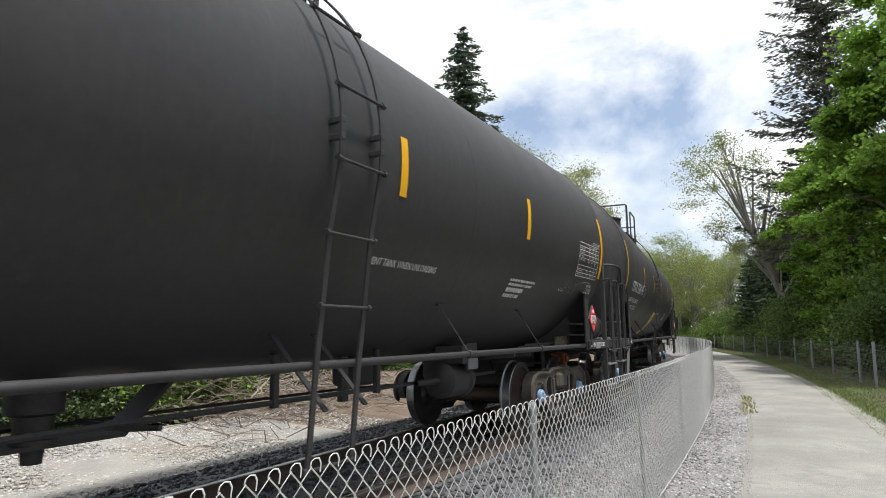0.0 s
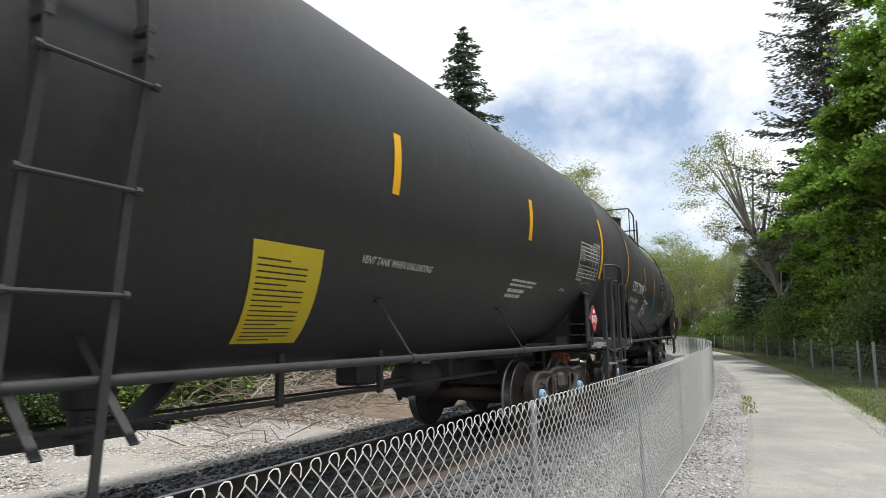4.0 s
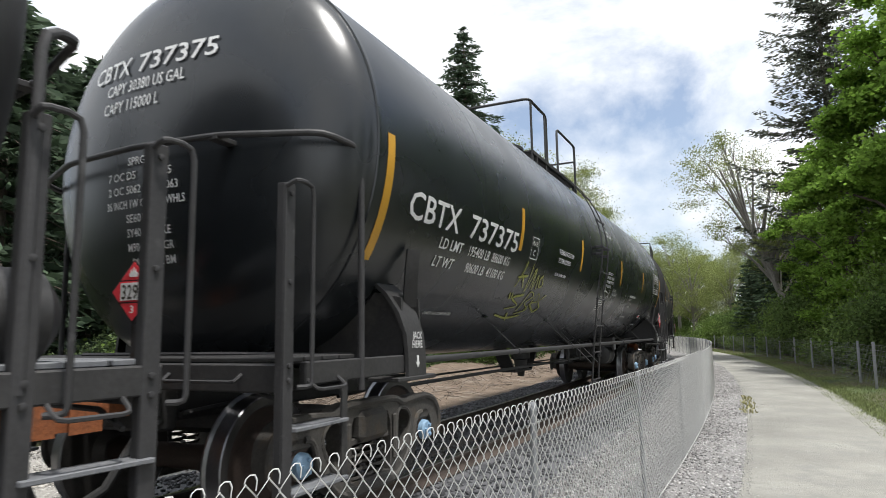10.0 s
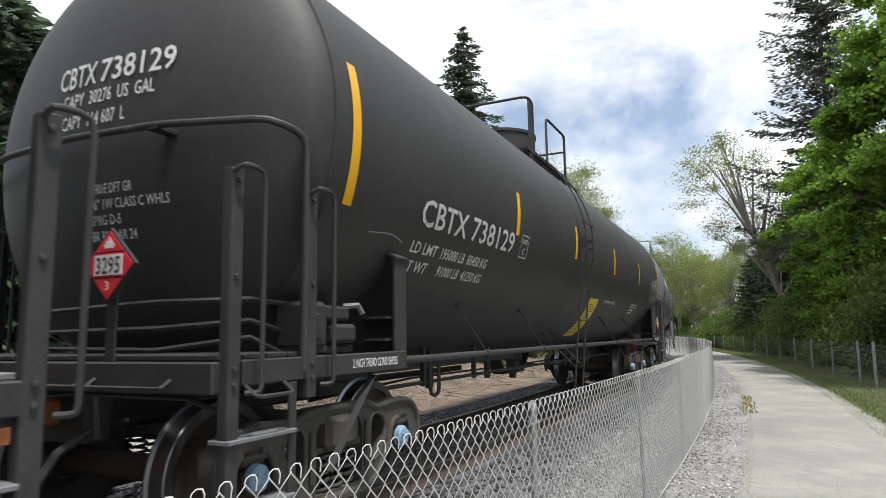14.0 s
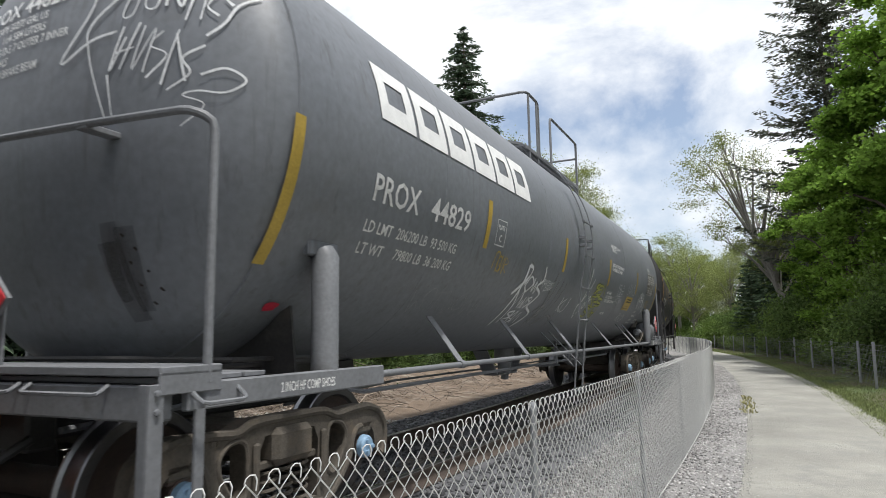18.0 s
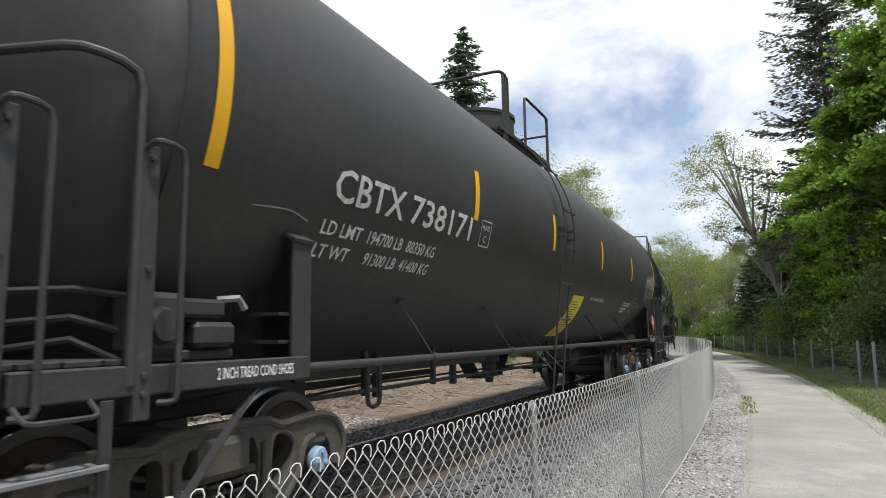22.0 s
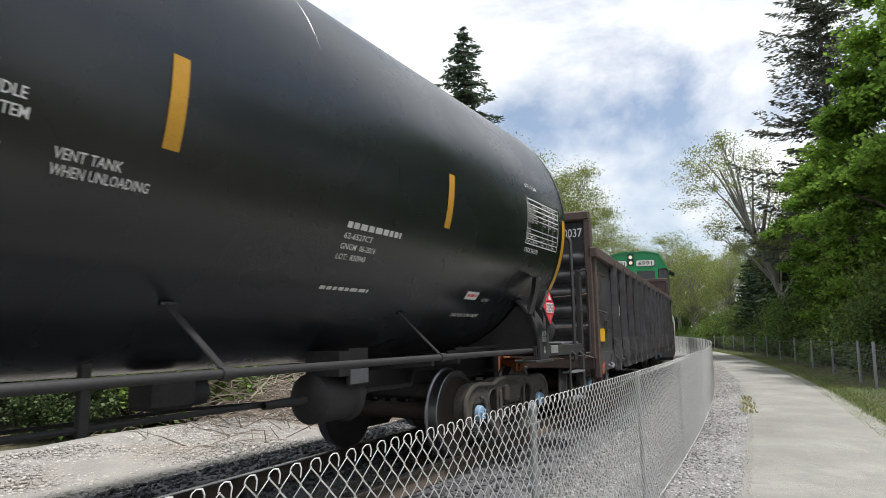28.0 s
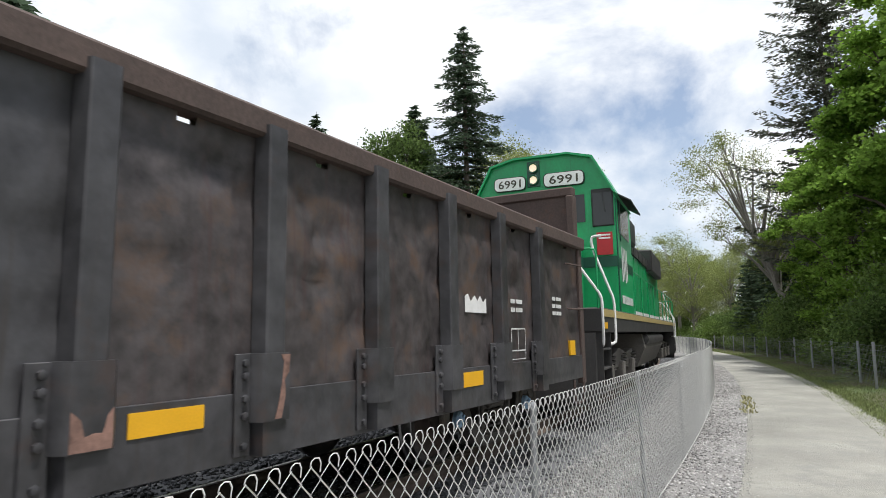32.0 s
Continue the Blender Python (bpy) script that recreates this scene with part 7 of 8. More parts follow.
c = label_car(cars_b[1], "glossy dark green-black tank car with pale graffiti streaks")
letters_b(c, "737378", "194600 LB  88250 KG", "91200 LB  41350 KG", "30400", "115080")
tank_spray(c, [[(0.0, 0.0), (0.2, 1.0)], [(0.15, 0.1), (0.35, 0.95)], [(0.3, 0.1), (0.5, 0.9)], [(0.45, 0.15), (0.6, 0.8)], [(0.6, 0.3), (0.8, 0.7), (0.7, 0.2)], [(0.0, 0.05), (0.5, 0.2)]],
           -3.9, -45, 1.0, 0.75, 0.02, "spray_grey", "pale sprayed streaks on the dark tank")
tank_spray(c, [[(0.0, 0.9), (0.4, 1.0), (0.5, 0.8), (0.1, 0.65)], [(0.0, 0.75), (0.5, 0.6), (0.9, 0.55)], [(0.3, 0.6), (0.15, 0.3), (0.6, 0.35), (0.9, 0.3)], [(0.0, 0.3), (0.3, 0.1), (0.0, 0.05)], [(0.6, 0.3), (0.45, 0.05), (0.7, 0.1), (0.75, 0.4)]],
           -1.5, -42, 0.8, 0.6, 0.026, "spray_olive", "olive sprayed tag on the dark tank")
TRAIN.append((c, 127.581, HL_B))


# ---- the open gondola car ----
def flat_text(car, text, x0, z, h, w, y, mat="white", words="white stencilled lettering"):
    v, fs = glyphs(text, h, w)
    for v, fs in (letters_apart(v, fs) if h >= 0.15 else [(v, fs)]):
        s = Shape()
        s.v = [(x0 + a, y, z + b) for a, b in v]
        s.f = [tuple(f) for f in fs]
        tagged(part("letter" if h >= 0.15 else "lettering", s, mat, car, words, smooth=0), kind="" if h >= 0.15 else "stuff")


def dented_panel(x0, x1, z0, z1, side, y, hole, rng):
    """A thin steel panel, bulged and dented between its ribs, with one small punched hole."""
    xs = sorted(set([x0 + (x1 - x0) * k / 16 for k in range(17)] + [hole[0] - 0.06, hole[0] + 0.06]))
    zs = sorted(set([z0 + (z1 - z0) * k / 18 for k in range(19)] + [hole[1] - 0.028, hole[1] + 0.028]))
    marks = [(rng.uniform(x0, x1), rng.uniform(z0 + 0.3, z1 - 0.1), rng.uniform(0.05, 0.16), rng.uniform(0.04, 0.11), rng.uniform(-0.060, 0.012)) for _ in range(12)]
    arch = rng.uniform(0.55, 0.75)
    v, n = [], len(zs)
    for x in xs:
        for z in zs:
            p, q = (x - x0) / (x1 - x0), (z - z0) / (z1 - z0)
            edge = max(0.0, min(1.0, 10 * p, 10 * (1 - p))) * max(0.0, min(1.0, 8 * q, 10 * (1 - q)))
            d = -0.014 + 0.014 * math.sin(math.pi * p) * (1 if q < arch - 0.25 * (p - 0.5) ** 2 * 4 else max(0.0, 1 - (q - arch) * 9))
            for mx, mz, rx, rz, h in marks:
                d += h * math.exp(-((x - mx) / rx) ** 2 - ((z - mz) / rz) ** 2)
            v.append((x, side * (y + min(0.0, max(-0.055, d)) * edge), z))
    v += [(x, side * (y - 0.062), z) for x in xs for z in zs]
    k, f = len(xs) * n, []
    for i in range(len(xs) - 1):
        for j in range(n - 1):
            if abs(xs[i] + xs[i + 1] - 2 * hole[0]) < 0.1 and abs(zs[j] + zs[j + 1] - 2 * hole[1]) < 0.05 and abs(xs[i] - hole[0]) < 0.07 and abs(zs[j] - hole[1]) < 0.03:
                continue
            c = (i * n + j, (i + 1) * n + j, (i + 1) * n + j + 1, i * n + j + 1)
            f += [c, tuple(k + q for q in c[::-1])]
    return v, f


def gondola_car():
    g = tagged(new("gondola_car"), "weathered brown-black open gondola car with ribbed sides", "gondola car")
    HALF, Y, LOW, TOP = 8.2, 1.47, 0.64, 2.62
    ribs = [-6.49 + 1.076 * k for k in range(13)]
    rng = random.Random(31)
    edges = [-HALF] + ribs + [HALF]
    for side in (-1, 1):
        y0, y1 = sorted((side * (Y - 0.012), side * Y))
        for i in range(len(edges) - 1):
            a, b = edges[i], edges[i + 1]
            s = Shape()
            m = (a + b) / 2 - 0.03 if 0 < i < len(edges) - 2 else (a + b) / 2 + 0.3
            s.add(*dented_panel(a, b, LOW + 0.33, TOP - 0.1, side, Y, (m, 2.43), rng))
            part("side_panel", s, "gondola" if i < 8 else "gondola_rear", g, "" if i < 8 else "dented side panel with rust stains", smooth=60)
            lo = LOW if 1 < i < len(edges) - 3 else LOW + 0.06
            part("side_sill_panel", Shape().box(a + 0.003, b - 0.003, min(side * (Y + 0.004), side * (Y + 0.022)), max(side * (Y + 0.004), side * (Y + 0.022)), lo, LOW + 0.36, 0.004), "gondola", g)
        for k, x in enumerate(ribs):
            prof = [(x - 0.092, Y), (x - 0.076, Y + 0.092), (x - 0.066, Y + 0.10), (x + 0.066, Y + 0.10), (x + 0.076, Y + 0.092), (x + 0.092, Y)]
            s = Shape().prism([(a, side * b) for a, b in prof], LOW + 0.55, TOP - 0.1, 'z')
            prof = [(x - 0.145, Y), (x - 0.125, Y + 0.085), (x - 0.095, Y + 0.118), (x + 0.095, Y + 0.118), (x + 0.125, Y + 0.085), (x + 0.145, Y)]
            s.prism([(a, side * b) for a, b in prof], LOW + 0.20, LOW + 0.57, 'z')
            prof = [(x - 0.11, Y), (x - 0.09, Y + 0.10), (x + 0.09, Y + 0.10), (x + 0.11, Y)]
            s.prism([(a, side * b) for a, b in prof], LOW + 0.02, LOW + 0.21, 'z')
            rib = part("rib", s, "gondola", g, "hat-shaped side post")
            if side < 0 and k in (7, 8):
                j = 0.03 * math.sin(k * 5.1)
                if k == 8:
                    chip = [(x - 0.02, LOW + 0.21), (x + 0.03, LOW + 0.21), (x + 0.06, LOW + 0.34), (x + 0.05, LOW + 0.42), (x + 0.085, LOW + 0.46), (x + 0.093, LOW + 0.56), (x + 0.02, LOW + 0.56), (x + 0.045, LOW + 0.52), (x + 0.03, LOW + 0.40), (x + 0.01, LOW + 0.30)]
                else:
                    chip = [(x - 0.093, LOW + 0.205), (x + 0.093, LOW + 0.205), (x + 0.093, LOW + 0.40 + j), (x + 0.07, LOW + 0.37 + j), (x + 0.05, LOW + 0.30 + j), (x + 0.01, LOW + 0.275), (x - 0.03, LOW + 0.29 + j), (x - 0.05, LOW + 0.36 + j), (x - 0.093, LOW + 0.37)]
                part("worn_patch", Shape().prism(chip, -Y - 0.1215, -Y - 0.1165), "primer", rib, "chipped patch of salmon primer")
            f = Shape().box(x - 0.235, x - 0.125, min(side * (Y + 0.022), side * (Y + 0.04)), max(side * (Y + 0.022), side * (Y + 0.04)), LOW + 0.03, LOW + 0.57, 0.004)
            bolts(f, [(x - 0.175, side * (Y + 0.04), LOW + q) for q in (0.08, 0.24, 0.33, 0.45, 0.52)], 0.022, 0.02, 'y', side)
            part("rib_plate", f, "gondola", rib)
        part("top_rail", Shape().box(-HALF - 0.06, HALF + 0.06, min(side * (Y - 0.09), side * (Y + 0.07)), max(side * (Y - 0.09), side * (Y + 0.07)), TOP - 0.17, TOP, 0.02), "gondola_rim", g, "rust-brown top rail")
        for x in (-HALF + 0.06, HALF - 0.06):
            part("corner_post", Shape().box(x - 0.07, x + 0.07, min(side * (Y - 0.05), side * (Y + 0.03)), max(side * (Y - 0.05), side * (Y + 0.03)), LOW - 0.02, TOP - 0.12, 0.012), "gondola_rim", g)
        for e in (-1, 1):
            for z in (1.62, 2.21):
                x0, x1 = e * (HALF - 0.15), e * (HALF - 0.62)
                part("grab_iron", grab([(x0, side * Y, z + 0.02), (x0, side * (Y + 0.075), z), (x1, side * (Y + 0.075), z - 0.015), (x1, side * Y, z)], 0.012, 6), "gondola_rim", g)
            part("step", grab([(e * (HALF - 0.1), side * (Y + 0.02), LOW + 0.05), (e * (HALF - 0.1), side * (Y + 0.02), 0.38), (e * (HALF - 0.5), side * (Y + 0.02), 0.38), (e * (HALF - 0.5), side * (Y + 0.02), LOW + 0.05)], 0.018, 6), "gondola_rim", g)
    part("floor_plate", Shape().box(-HALF, HALF, -Y + 0.02, Y - 0.02, 1.06, 1.10), "gondola_rim", g)
    part("center_sill", Shape().box(-HALF, HALF, -0.2, 0.2, 0.70, 1.05, 0.01), "frame_black", g)
    for x in ribs[::2]:
        part("cross_bearer", Shape().box(x - 0.06, x + 0.06, -Y + 0.05, Y - 0.05, 0.80, 1.055, 0.006), "frame_black", g)
    for e in (-1, 1):
        xw = e * (HALF - 0.03)
        n, z0, z1 = 5, 1.22, 2.58
        prof = [(xw - e * 0.03, 0.98), (xw, 0.98)]
        for k in range(n):
            b = z0 + (z1 - z0) * k / n
            hgt = (z1 - z0) / n
            for q, d in ((0.1, 0.0), (0.25, 0.05), (0.42, 0.075), (0.6, 0.075), (0.78, 0.05), (0.92, 0.0)):
                prof.append((xw + e * d, b + hgt * q))
        top = 3.10 if e < 0 else 3.28
        prof += [(xw, top), (xw - e * 0.03, top)]
        part("end_wall", Shape().prism(prof[::int(e)], -1.36, 1.36, 'y'), "gondola" if e < 0 else "gondola_rim", g, "corrugated steel end wall raised above the sides", smooth=50)
        part("end_top_rail", Shape().box(min(xw - e * 0.06, xw + e * 0.10), max(xw - e * 0.06, xw + e * 0.10), -1.44, 1.44, top - 0.05, top + 0.09, 0.02), "gondola_rim", g)
        for side in (-1, 1):
            part("end_post", Shape().box(min(xw - e * 0.08, xw + e * 0.09), max(xw - e * 0.08, xw + e * 0.09), min(side * 1.34, side * 1.45), max(side * 1.34, side * 1.45), 0.9, top - 0.04, 0.015), "gondola_rim", g)
            for z in (0.95, 1.42, 1.9):
                part("end_grab_iron", grab([(xw + e * 0.08, side * 1.35, z), (xw + e * 0.16, side * 1.33, z - 0.02), (xw + e * 0.16, side * 0.85, z - 0.05), (xw + e * 0.08, side * 0.83, z - 0.04)], 0.012, 6), "gondola_rim", g)
        part("end_sill", Shape().box(min(xw - e * 0.1, xw + e * 0.06), max(xw - e * 0.1, xw + e * 0.06), -1.42, 1.42, 0.76, 0.98, 0.012), "gondola_rim", g)
        coupler(g, 8.18, e)
    hb = Shape().tube([(-8.42, 0.95 + 0.27 * math.cos(a), 1.95 + 0.27 * math.sin(a)) for a in np.linspace(0, 2 * math.pi, 28)[:-1]], 0.014, 6, closed=True)
    for k in range(5):
        a = 2 * math.pi * k / 5
        hb.tube([(-8.38, 0.95, 1.95), (-8.42, 0.95 + 0.27 * math.cos(a), 1.95 + 0.27 * math.sin(a))], 0.010, 5)
    part("hand_brake_wheel", hb, "pipe", g, "spoked hand brake wheel")
    part("hand_brake_box", Shape().box(-8.38, -8.2, 0.8, 1.1, 1.7, 2.1, 0.03), "truck", g)
    for x0, x1, z0, z1 in ((-8.08, -7.64, 1.16, 1.36), (-4.10, -3.72, 0.85, 0.96), (-1.98, -1.56, 0.85, 0.96), (1.27, 1.69, 0.85, 0.965), (4.50, 4.94, 0.83, 0.96), (7.56, 7.77, 1.01, 1.20)):
        part("reflective_tape", Shape().box(x0, x1, -Y - 0.029, -Y - 0.004, z0, z1), "yellow", g, "bright yellow reflective tape", smooth=0)
    yf = -Y - 0.004
    flat_text(g, "WE", -6.16, 2.02, 0.235, 0.36, yf)
    flat_text(g, "9 0 0", -6.29, 1.615, 0.215, 0.64, yf)
    flat_text(g, "0 3 7", -5.20, 1.635, 0.215, 0.57, yf)
    flat_text(g, "LD LMT", -6.285, 1.27, 0.11, 0.40, yf)
    flat_text(g, "LT WT", -6.28, 1.085, 0.11, 0.37, yf)
    flat_text(g, "216300", -5.19, 1.275, 0.105, 0.5, yf)
    flat_text(g, "69700", -5.15, 1.10, 0.105, 0.44, yf)
    flat_text(g, "BUFFER CAR", -0.88, 1.56, 0.12, 0.60, yf)
    flat_text(g, "SERVICE ONLY", -0.90, 1.38, 0.12, 0.64, yf)
    flat_text(g, "TOE", -4.02, 1.68, 0.09, 0.22, yf, "white_worn", "chalk writing")
    flat_text(g, "BEANS", -4.0, 1.55, 0.08, 0.28, yf, "white_worn", "chalk writing")
    v, fs = ribbons([[(0, 0), (0, 0.69)], [(0, 0.69), (0.49, 0.69)], [(0.49, 0.69), (0.49, 0.02)], [(0.49, 0.02), (0, 0)]], 0.012)
    s = Shape()
    s.v, s.f = [(-4.11 + a, yf, 1.15 + b) for a, b in v], [tuple(f) for f in fs]
    part("chalk_frame", s, "white_worn", g, "chalk rectangle round the writing", smooth=0)
    s = Shape()
    for cx, cz, rx, rz in ((-3.72, 1.30, 0.035, 0.09), (-3.70, 1.42, 0.045, 0.06), (-3.745, 1.50, 0.012, 0.014), (-3.715, 1.515, 0.012, 0.014), (-3.685, 1.51, 0.012, 0.014), (-3.66, 1.495, 0.011, 0.013), (-3.9, 1.27, 0.06, 0.05)):
        b = len(s.v)
        s.v += [(cx + rx * math.cos(t), yf - 0.001, cz + rz * math.sin(t)) for t in np.linspace(0, 2 * math.pi, 13)[:-1]]
        s.f.append(tuple(range(b, b + 12)))
    part("chalk_foot", s, "white_worn", g, "chalk drawing of a foot and paw", smooth=0)
    part("paint_patch", Shape().prism([(4.64, 1.50), (5.09, 1.50), (5.09, 1.64), (5.02, 1.60), (4.96, 1.66), (4.90, 1.61), (4.84, 1.66), (4.76, 1.60), (4.70, 1.67), (4.64, 1.65)], -Y - 0.006, -Y - 0.002), "white", g, "torn white paint patch")
    v, fs = ribbons([[(0, 0), (0, 0.32)], [(0, 0.32), (0.38, 0.32)], [(0.38, 0.32), (0.38, 0)], [(0.38, 0), (0, 0)], [(0.18, 0.09), (0.18, 0.32)], [(0, 0.09), (0.38, 0.09)]], 0.016)
    s = Shape()
    s.v, s.f = [(5.70 + a, yf, 1.03 + b) for a, b in v], [tuple(f) for f in fs]
    part("stencil_frame", s, "white_worn", g, "worn white data stencil frame", smooth=0)
    for x0, z0, n in ((5.70, 1.62, 2), (5.72, 0.86, 1), (7.0, 1.7, 3), (6.95, 0.9, 1)):
        s = Shape()
        for k in range(n):
            s.box(x0, x0 + 0.11, yf - 0.002, yf + 0.002, z0 - k * 0.09, z0 - k * 0.09 + 0.045).box(x0 + 0.14, x0 + 0.32, yf - 0.002, yf + 0.002, z0 - k * 0.09, z0 - k * 0.09 + 0.045)
        part("small_print", s, "white_worn", g, "worn unreadable print", smooth=0)
    v, fs = glyphs("WE,900037", 0.14, 0.72)
    s = Shape()
    s.v, s.f = [(-8.245, -(0.60 + a), 2.79 + b) for a, b in v], [tuple(f) for f in fs]
    part("lettering", s, "white_worn", g, "white stencilled number on the end wall", smooth=0)
    card = Shape().box(-7.47, -7.24, -Y - 0.05, -Y, 1.33, 1.35, 0.004).box(-7.47, -7.24, -Y - 0.05, -Y, 1.475, 1.495, 0.004).box(-7.47, -7.45, -Y - 0.048, -Y, 1.35, 1.475).box(-7.26, -7.24, -Y - 0.048, -Y, 1.35, 1.475).box(-7.45, -7.26, -Y - 0.04, -Y, 1.35, 1.475)
    card.box(-7.45, -7.26, -Y - 0.046, -Y - 0.04, 1.42, 1.43).box(-7.36, -7.35, -Y - 0.046, -Y - 0.04, 1.36, 1.42)
    part("card_holder", card, "gondola", g, "shallow framed card holder")
    part("patch_plate", Shape().box(-7.10, -6.85, -Y - 0.034, -Y - 0.02, 0.755, 0.935, 0.004).box(-7.12, -7.09, -Y - 0.04, -Y - 0.02, 0.75, 0.96, 0.004), "gondola", g, "welded patch plate on the sill")
    part("worn_patch", Shape().prism([(-8.02, 0.66), (-7.80, 0.67), (-7.77, 0.80), (-7.80, 0.85), (-7.84, 0.79), (-7.92, 0.82), (-7.98, 0.79), (-8.02, 0.83)], -Y - 0.026, -Y - 0.0215), "rust", g, "orange rust patch on the sill")
    part("drain_pipe", Shape().tube([(-6.12, -Y - 0.02, 0.83), (-6.05, -Y - 0.07, 0.82), (-5.93, -Y - 0.08, 0.80)], 0.024, 8), "gondola_rim", g, "short rusted pipe stub")
    part("lading_hook", Shape().tube([(-7.45, -Y - 0.02, 0.78), (-7.40, -Y - 0.08, 0.74), (-7.2, -Y - 0.08, 0.76), (-7.15, -Y - 0.03, 0.80)], 0.022, 8), "frame_grey", g)
    truck(g, -6.1)
    truck(g, 6.1)
    return g


gondola = gondola_car()
TRAIN.append((gondola, 145.085, 6.1))


# ---- the locomotive that pushes at the end ----
def locomotive():
    L = tagged(new("locomotive"), "bright green diesel locomotive with white handrails and numberboards", "locomotive")
    GR, DK = "loco_green", "frame_black"
    part("deck", Shape().box(-10.0, 10.0, -1.46, 1.46, 1.30, 1.69, 0.02), DK, L)
    for side in (-1, 1):
        part("deck_stripe", Shape().box(-10.0, 10.0, min(side * 1.462, side * 1.47), max(side * 1.462, side * 1.47), 1.55, 1.67), "stripe", L, "pale gold stripe along the deck edge", smooth=0)
    # cab with cut-off roof corners
    cab = [(-1.42, 1.62), (-1.42, 4.02), (-1.02, 4.72), (-0.55, 4.84), (0.55, 4.84), (1.02, 4.72), (1.42, 4.02), (1.42, 1.62)]
    part("cab", Shape().prism(cab, -7.64, -5.15, 'x'), GR, L, "green cab with sloped roof corners")
    roof = [(-1.46, 3.98), (-1.05, 4.76), (-0.56, 4.88), (0.56, 4.88), (1.05, 4.76), (1.46, 3.98), (1.42, 3.98), (1.02, 4.72), (0.55, 4.84), (-0.55, 4.84), (-1.02, 4.72), (-1.42, 3.98)]
    part("cab_roof", Shape().prism(roof, -7.72, -5.08, 'x'), GR, L)
    for u0, u1 in ((-1.38, -1.02), (1.02, 1.38)):
        part("window_frame", Shape().box(-7.668, -7.645, min(-u0, -u1) - 0.03, max(-u0, -u1) + 0.03, 3.34, 4.08, 0.02), "rubber", L)
        part("window_pane", Shape().box(-7.675, -7.655, min(-u0, -u1), max(-u0, -u1), 3.36, 4.00), "glass", L, "dark cab window", smooth=0)
        part("wiper", Shape().tube([(-7.69, -(u0 + u1) / 2, 4.02), (-7.70, -(u0 + u1) / 2 - 0.05, 3.62)], 0.008, 5), "rubber", L)
    for u0, u1 in ((-0.86, -0.1), (0.1, 0.86)):
        part("window_pane", Shape().box(-7.66, -7.648, -u1, -u0, 3.45, 4.0), "glass", L, "dark cab window", smooth=0)
    for u0, bw in ((-0.97, 0.66), (0.07, 0.80)):
        board = []
        for cx, cz, a0 in ((bw - 0.09, 0.10, -90), (bw - 0.09, 0.20, 0), (0.09, 0.20, 90), (0.09, 0.10, 180)):
            board += [(cx + 0.08 * math.cos(radians(a0 + q)), cz + 0.08 * math.sin(radians(a0 + q))) for q in (0, 30, 60, 90)]
        part("number_board_frame", Shape().prism([(-(u0 + bw / 2 + (a - bw / 2) * 1.05), 4.20 + 0.15 + (b - 0.15) * 1.12) for a, b in board], -7.685, -7.64, 'x'), "rubber", L, "black rounded frame")
        part("number_board", Shape().prism([(-(u0 + a), 4.20 + b) for a, b in board], -7.70, -7.66, 'x'), "white", L, "white number board")
        v, fs = glyphs("6991", 0.17, bw * 0.72)
        s = Shape()
        s.v, s.f = [(-7.704, -(u0 + bw * 0.14 + a), 4.265 + b) for a, b in v], [tuple(f) for f in fs]
        part("lettering", s, "print_dark", L, "black number on the board", smooth=0)
    part("headlight_plate", Shape().box(-7.66, -7.645, 0.01, 0.28, 4.25, 4.78, 0.02), "loco_dark", L)
    for z in (4.39, 4.64):
        lamp = part("headlight", Shape().lathe([(-7.64, 0.11), (-7.70, 0.11), (-7.715, 0.098), (-7.69, 0.075)], 20, 'x', (0, 0.145, z)), "loco_dark", L)
        part("lens", Shape().lathe([(-7.690, 0.076), (-7.672, 0.04), (-7.668, 0.0)], 20, 'x', (0, 0.145, z)), "headlamp", lamp, "lit warm headlight lens")
    # low nose
    part("nose", Shape().box(-9.55, -7.64, -0.78, 0.78, 1.62, 3.12, 0.10), GR, L, "low green nose")
    part("nose_band", Shape().box(-9.56, -7.64, -0.785, 0.785, 2.55, 2.75), "loco_dark", L, smooth=0)
    part("cab_band", Shape().box(-7.65, -5.1, -1.426, 1.426, 2.55, 2.75), "loco_dark", L, smooth=0)
    part("warning_sign", Shape().box(-7.662, -7.650, -1.36, -1.06, 2.78, 3.22), "red_sign", L, "red safety sign on the cab front", smooth=0)
    s = Shape()
    for k in range(2):
        s.box(-7.665, -7.660, -1.32, -1.10, 3.15 - k * 0.06, 3.18 - k * 0.06)
    part("sign_print", s, "white", L, "unreadable white print", smooth=0)
    # side windows, door, awning
    for side in (-1, 1):
        part("side_window", Shape().box(-7.2, -5.6, min(side * 1.425, side * 1.432), max(side * 1.425, side * 1.432), 3.25, 3.95), "glass", L, "dark side window", smooth=0)
        part("awning", Shape().prism([(side * 1.42, 4.05), (side * 1.70, 3.88), (side * 1.69, 3.855), (side * 1.42, 4.02)][::-int(side)], -7.3, -5.5, 'x'), "rubber", L, "dark window awning")
        logo = Shape()
        for k in range(4):
            logo.box(-7.0 + 0.24 * k, -6.9 + 0.24 * k, min(side * 1.428, side * 1.436), max(side * 1.428, side * 1.436), 2.3 + 0.05 * (k % 2), 3.0)
        part("cab_logo", logo, "white_worn", L, "white upright blocks on the cab side", smooth=0)
        low = Shape()
        for k in range(9):
            low.box(-7.2 + 0.2 * k, -7.08 + 0.2 * k, min(side * 1.428, side * 1.436), max(side * 1.428, side * 1.436), 1.86, 2.02)
        part("cab_logo", low, "white_worn", L, "row of white blocks under the cab window", smooth=0)
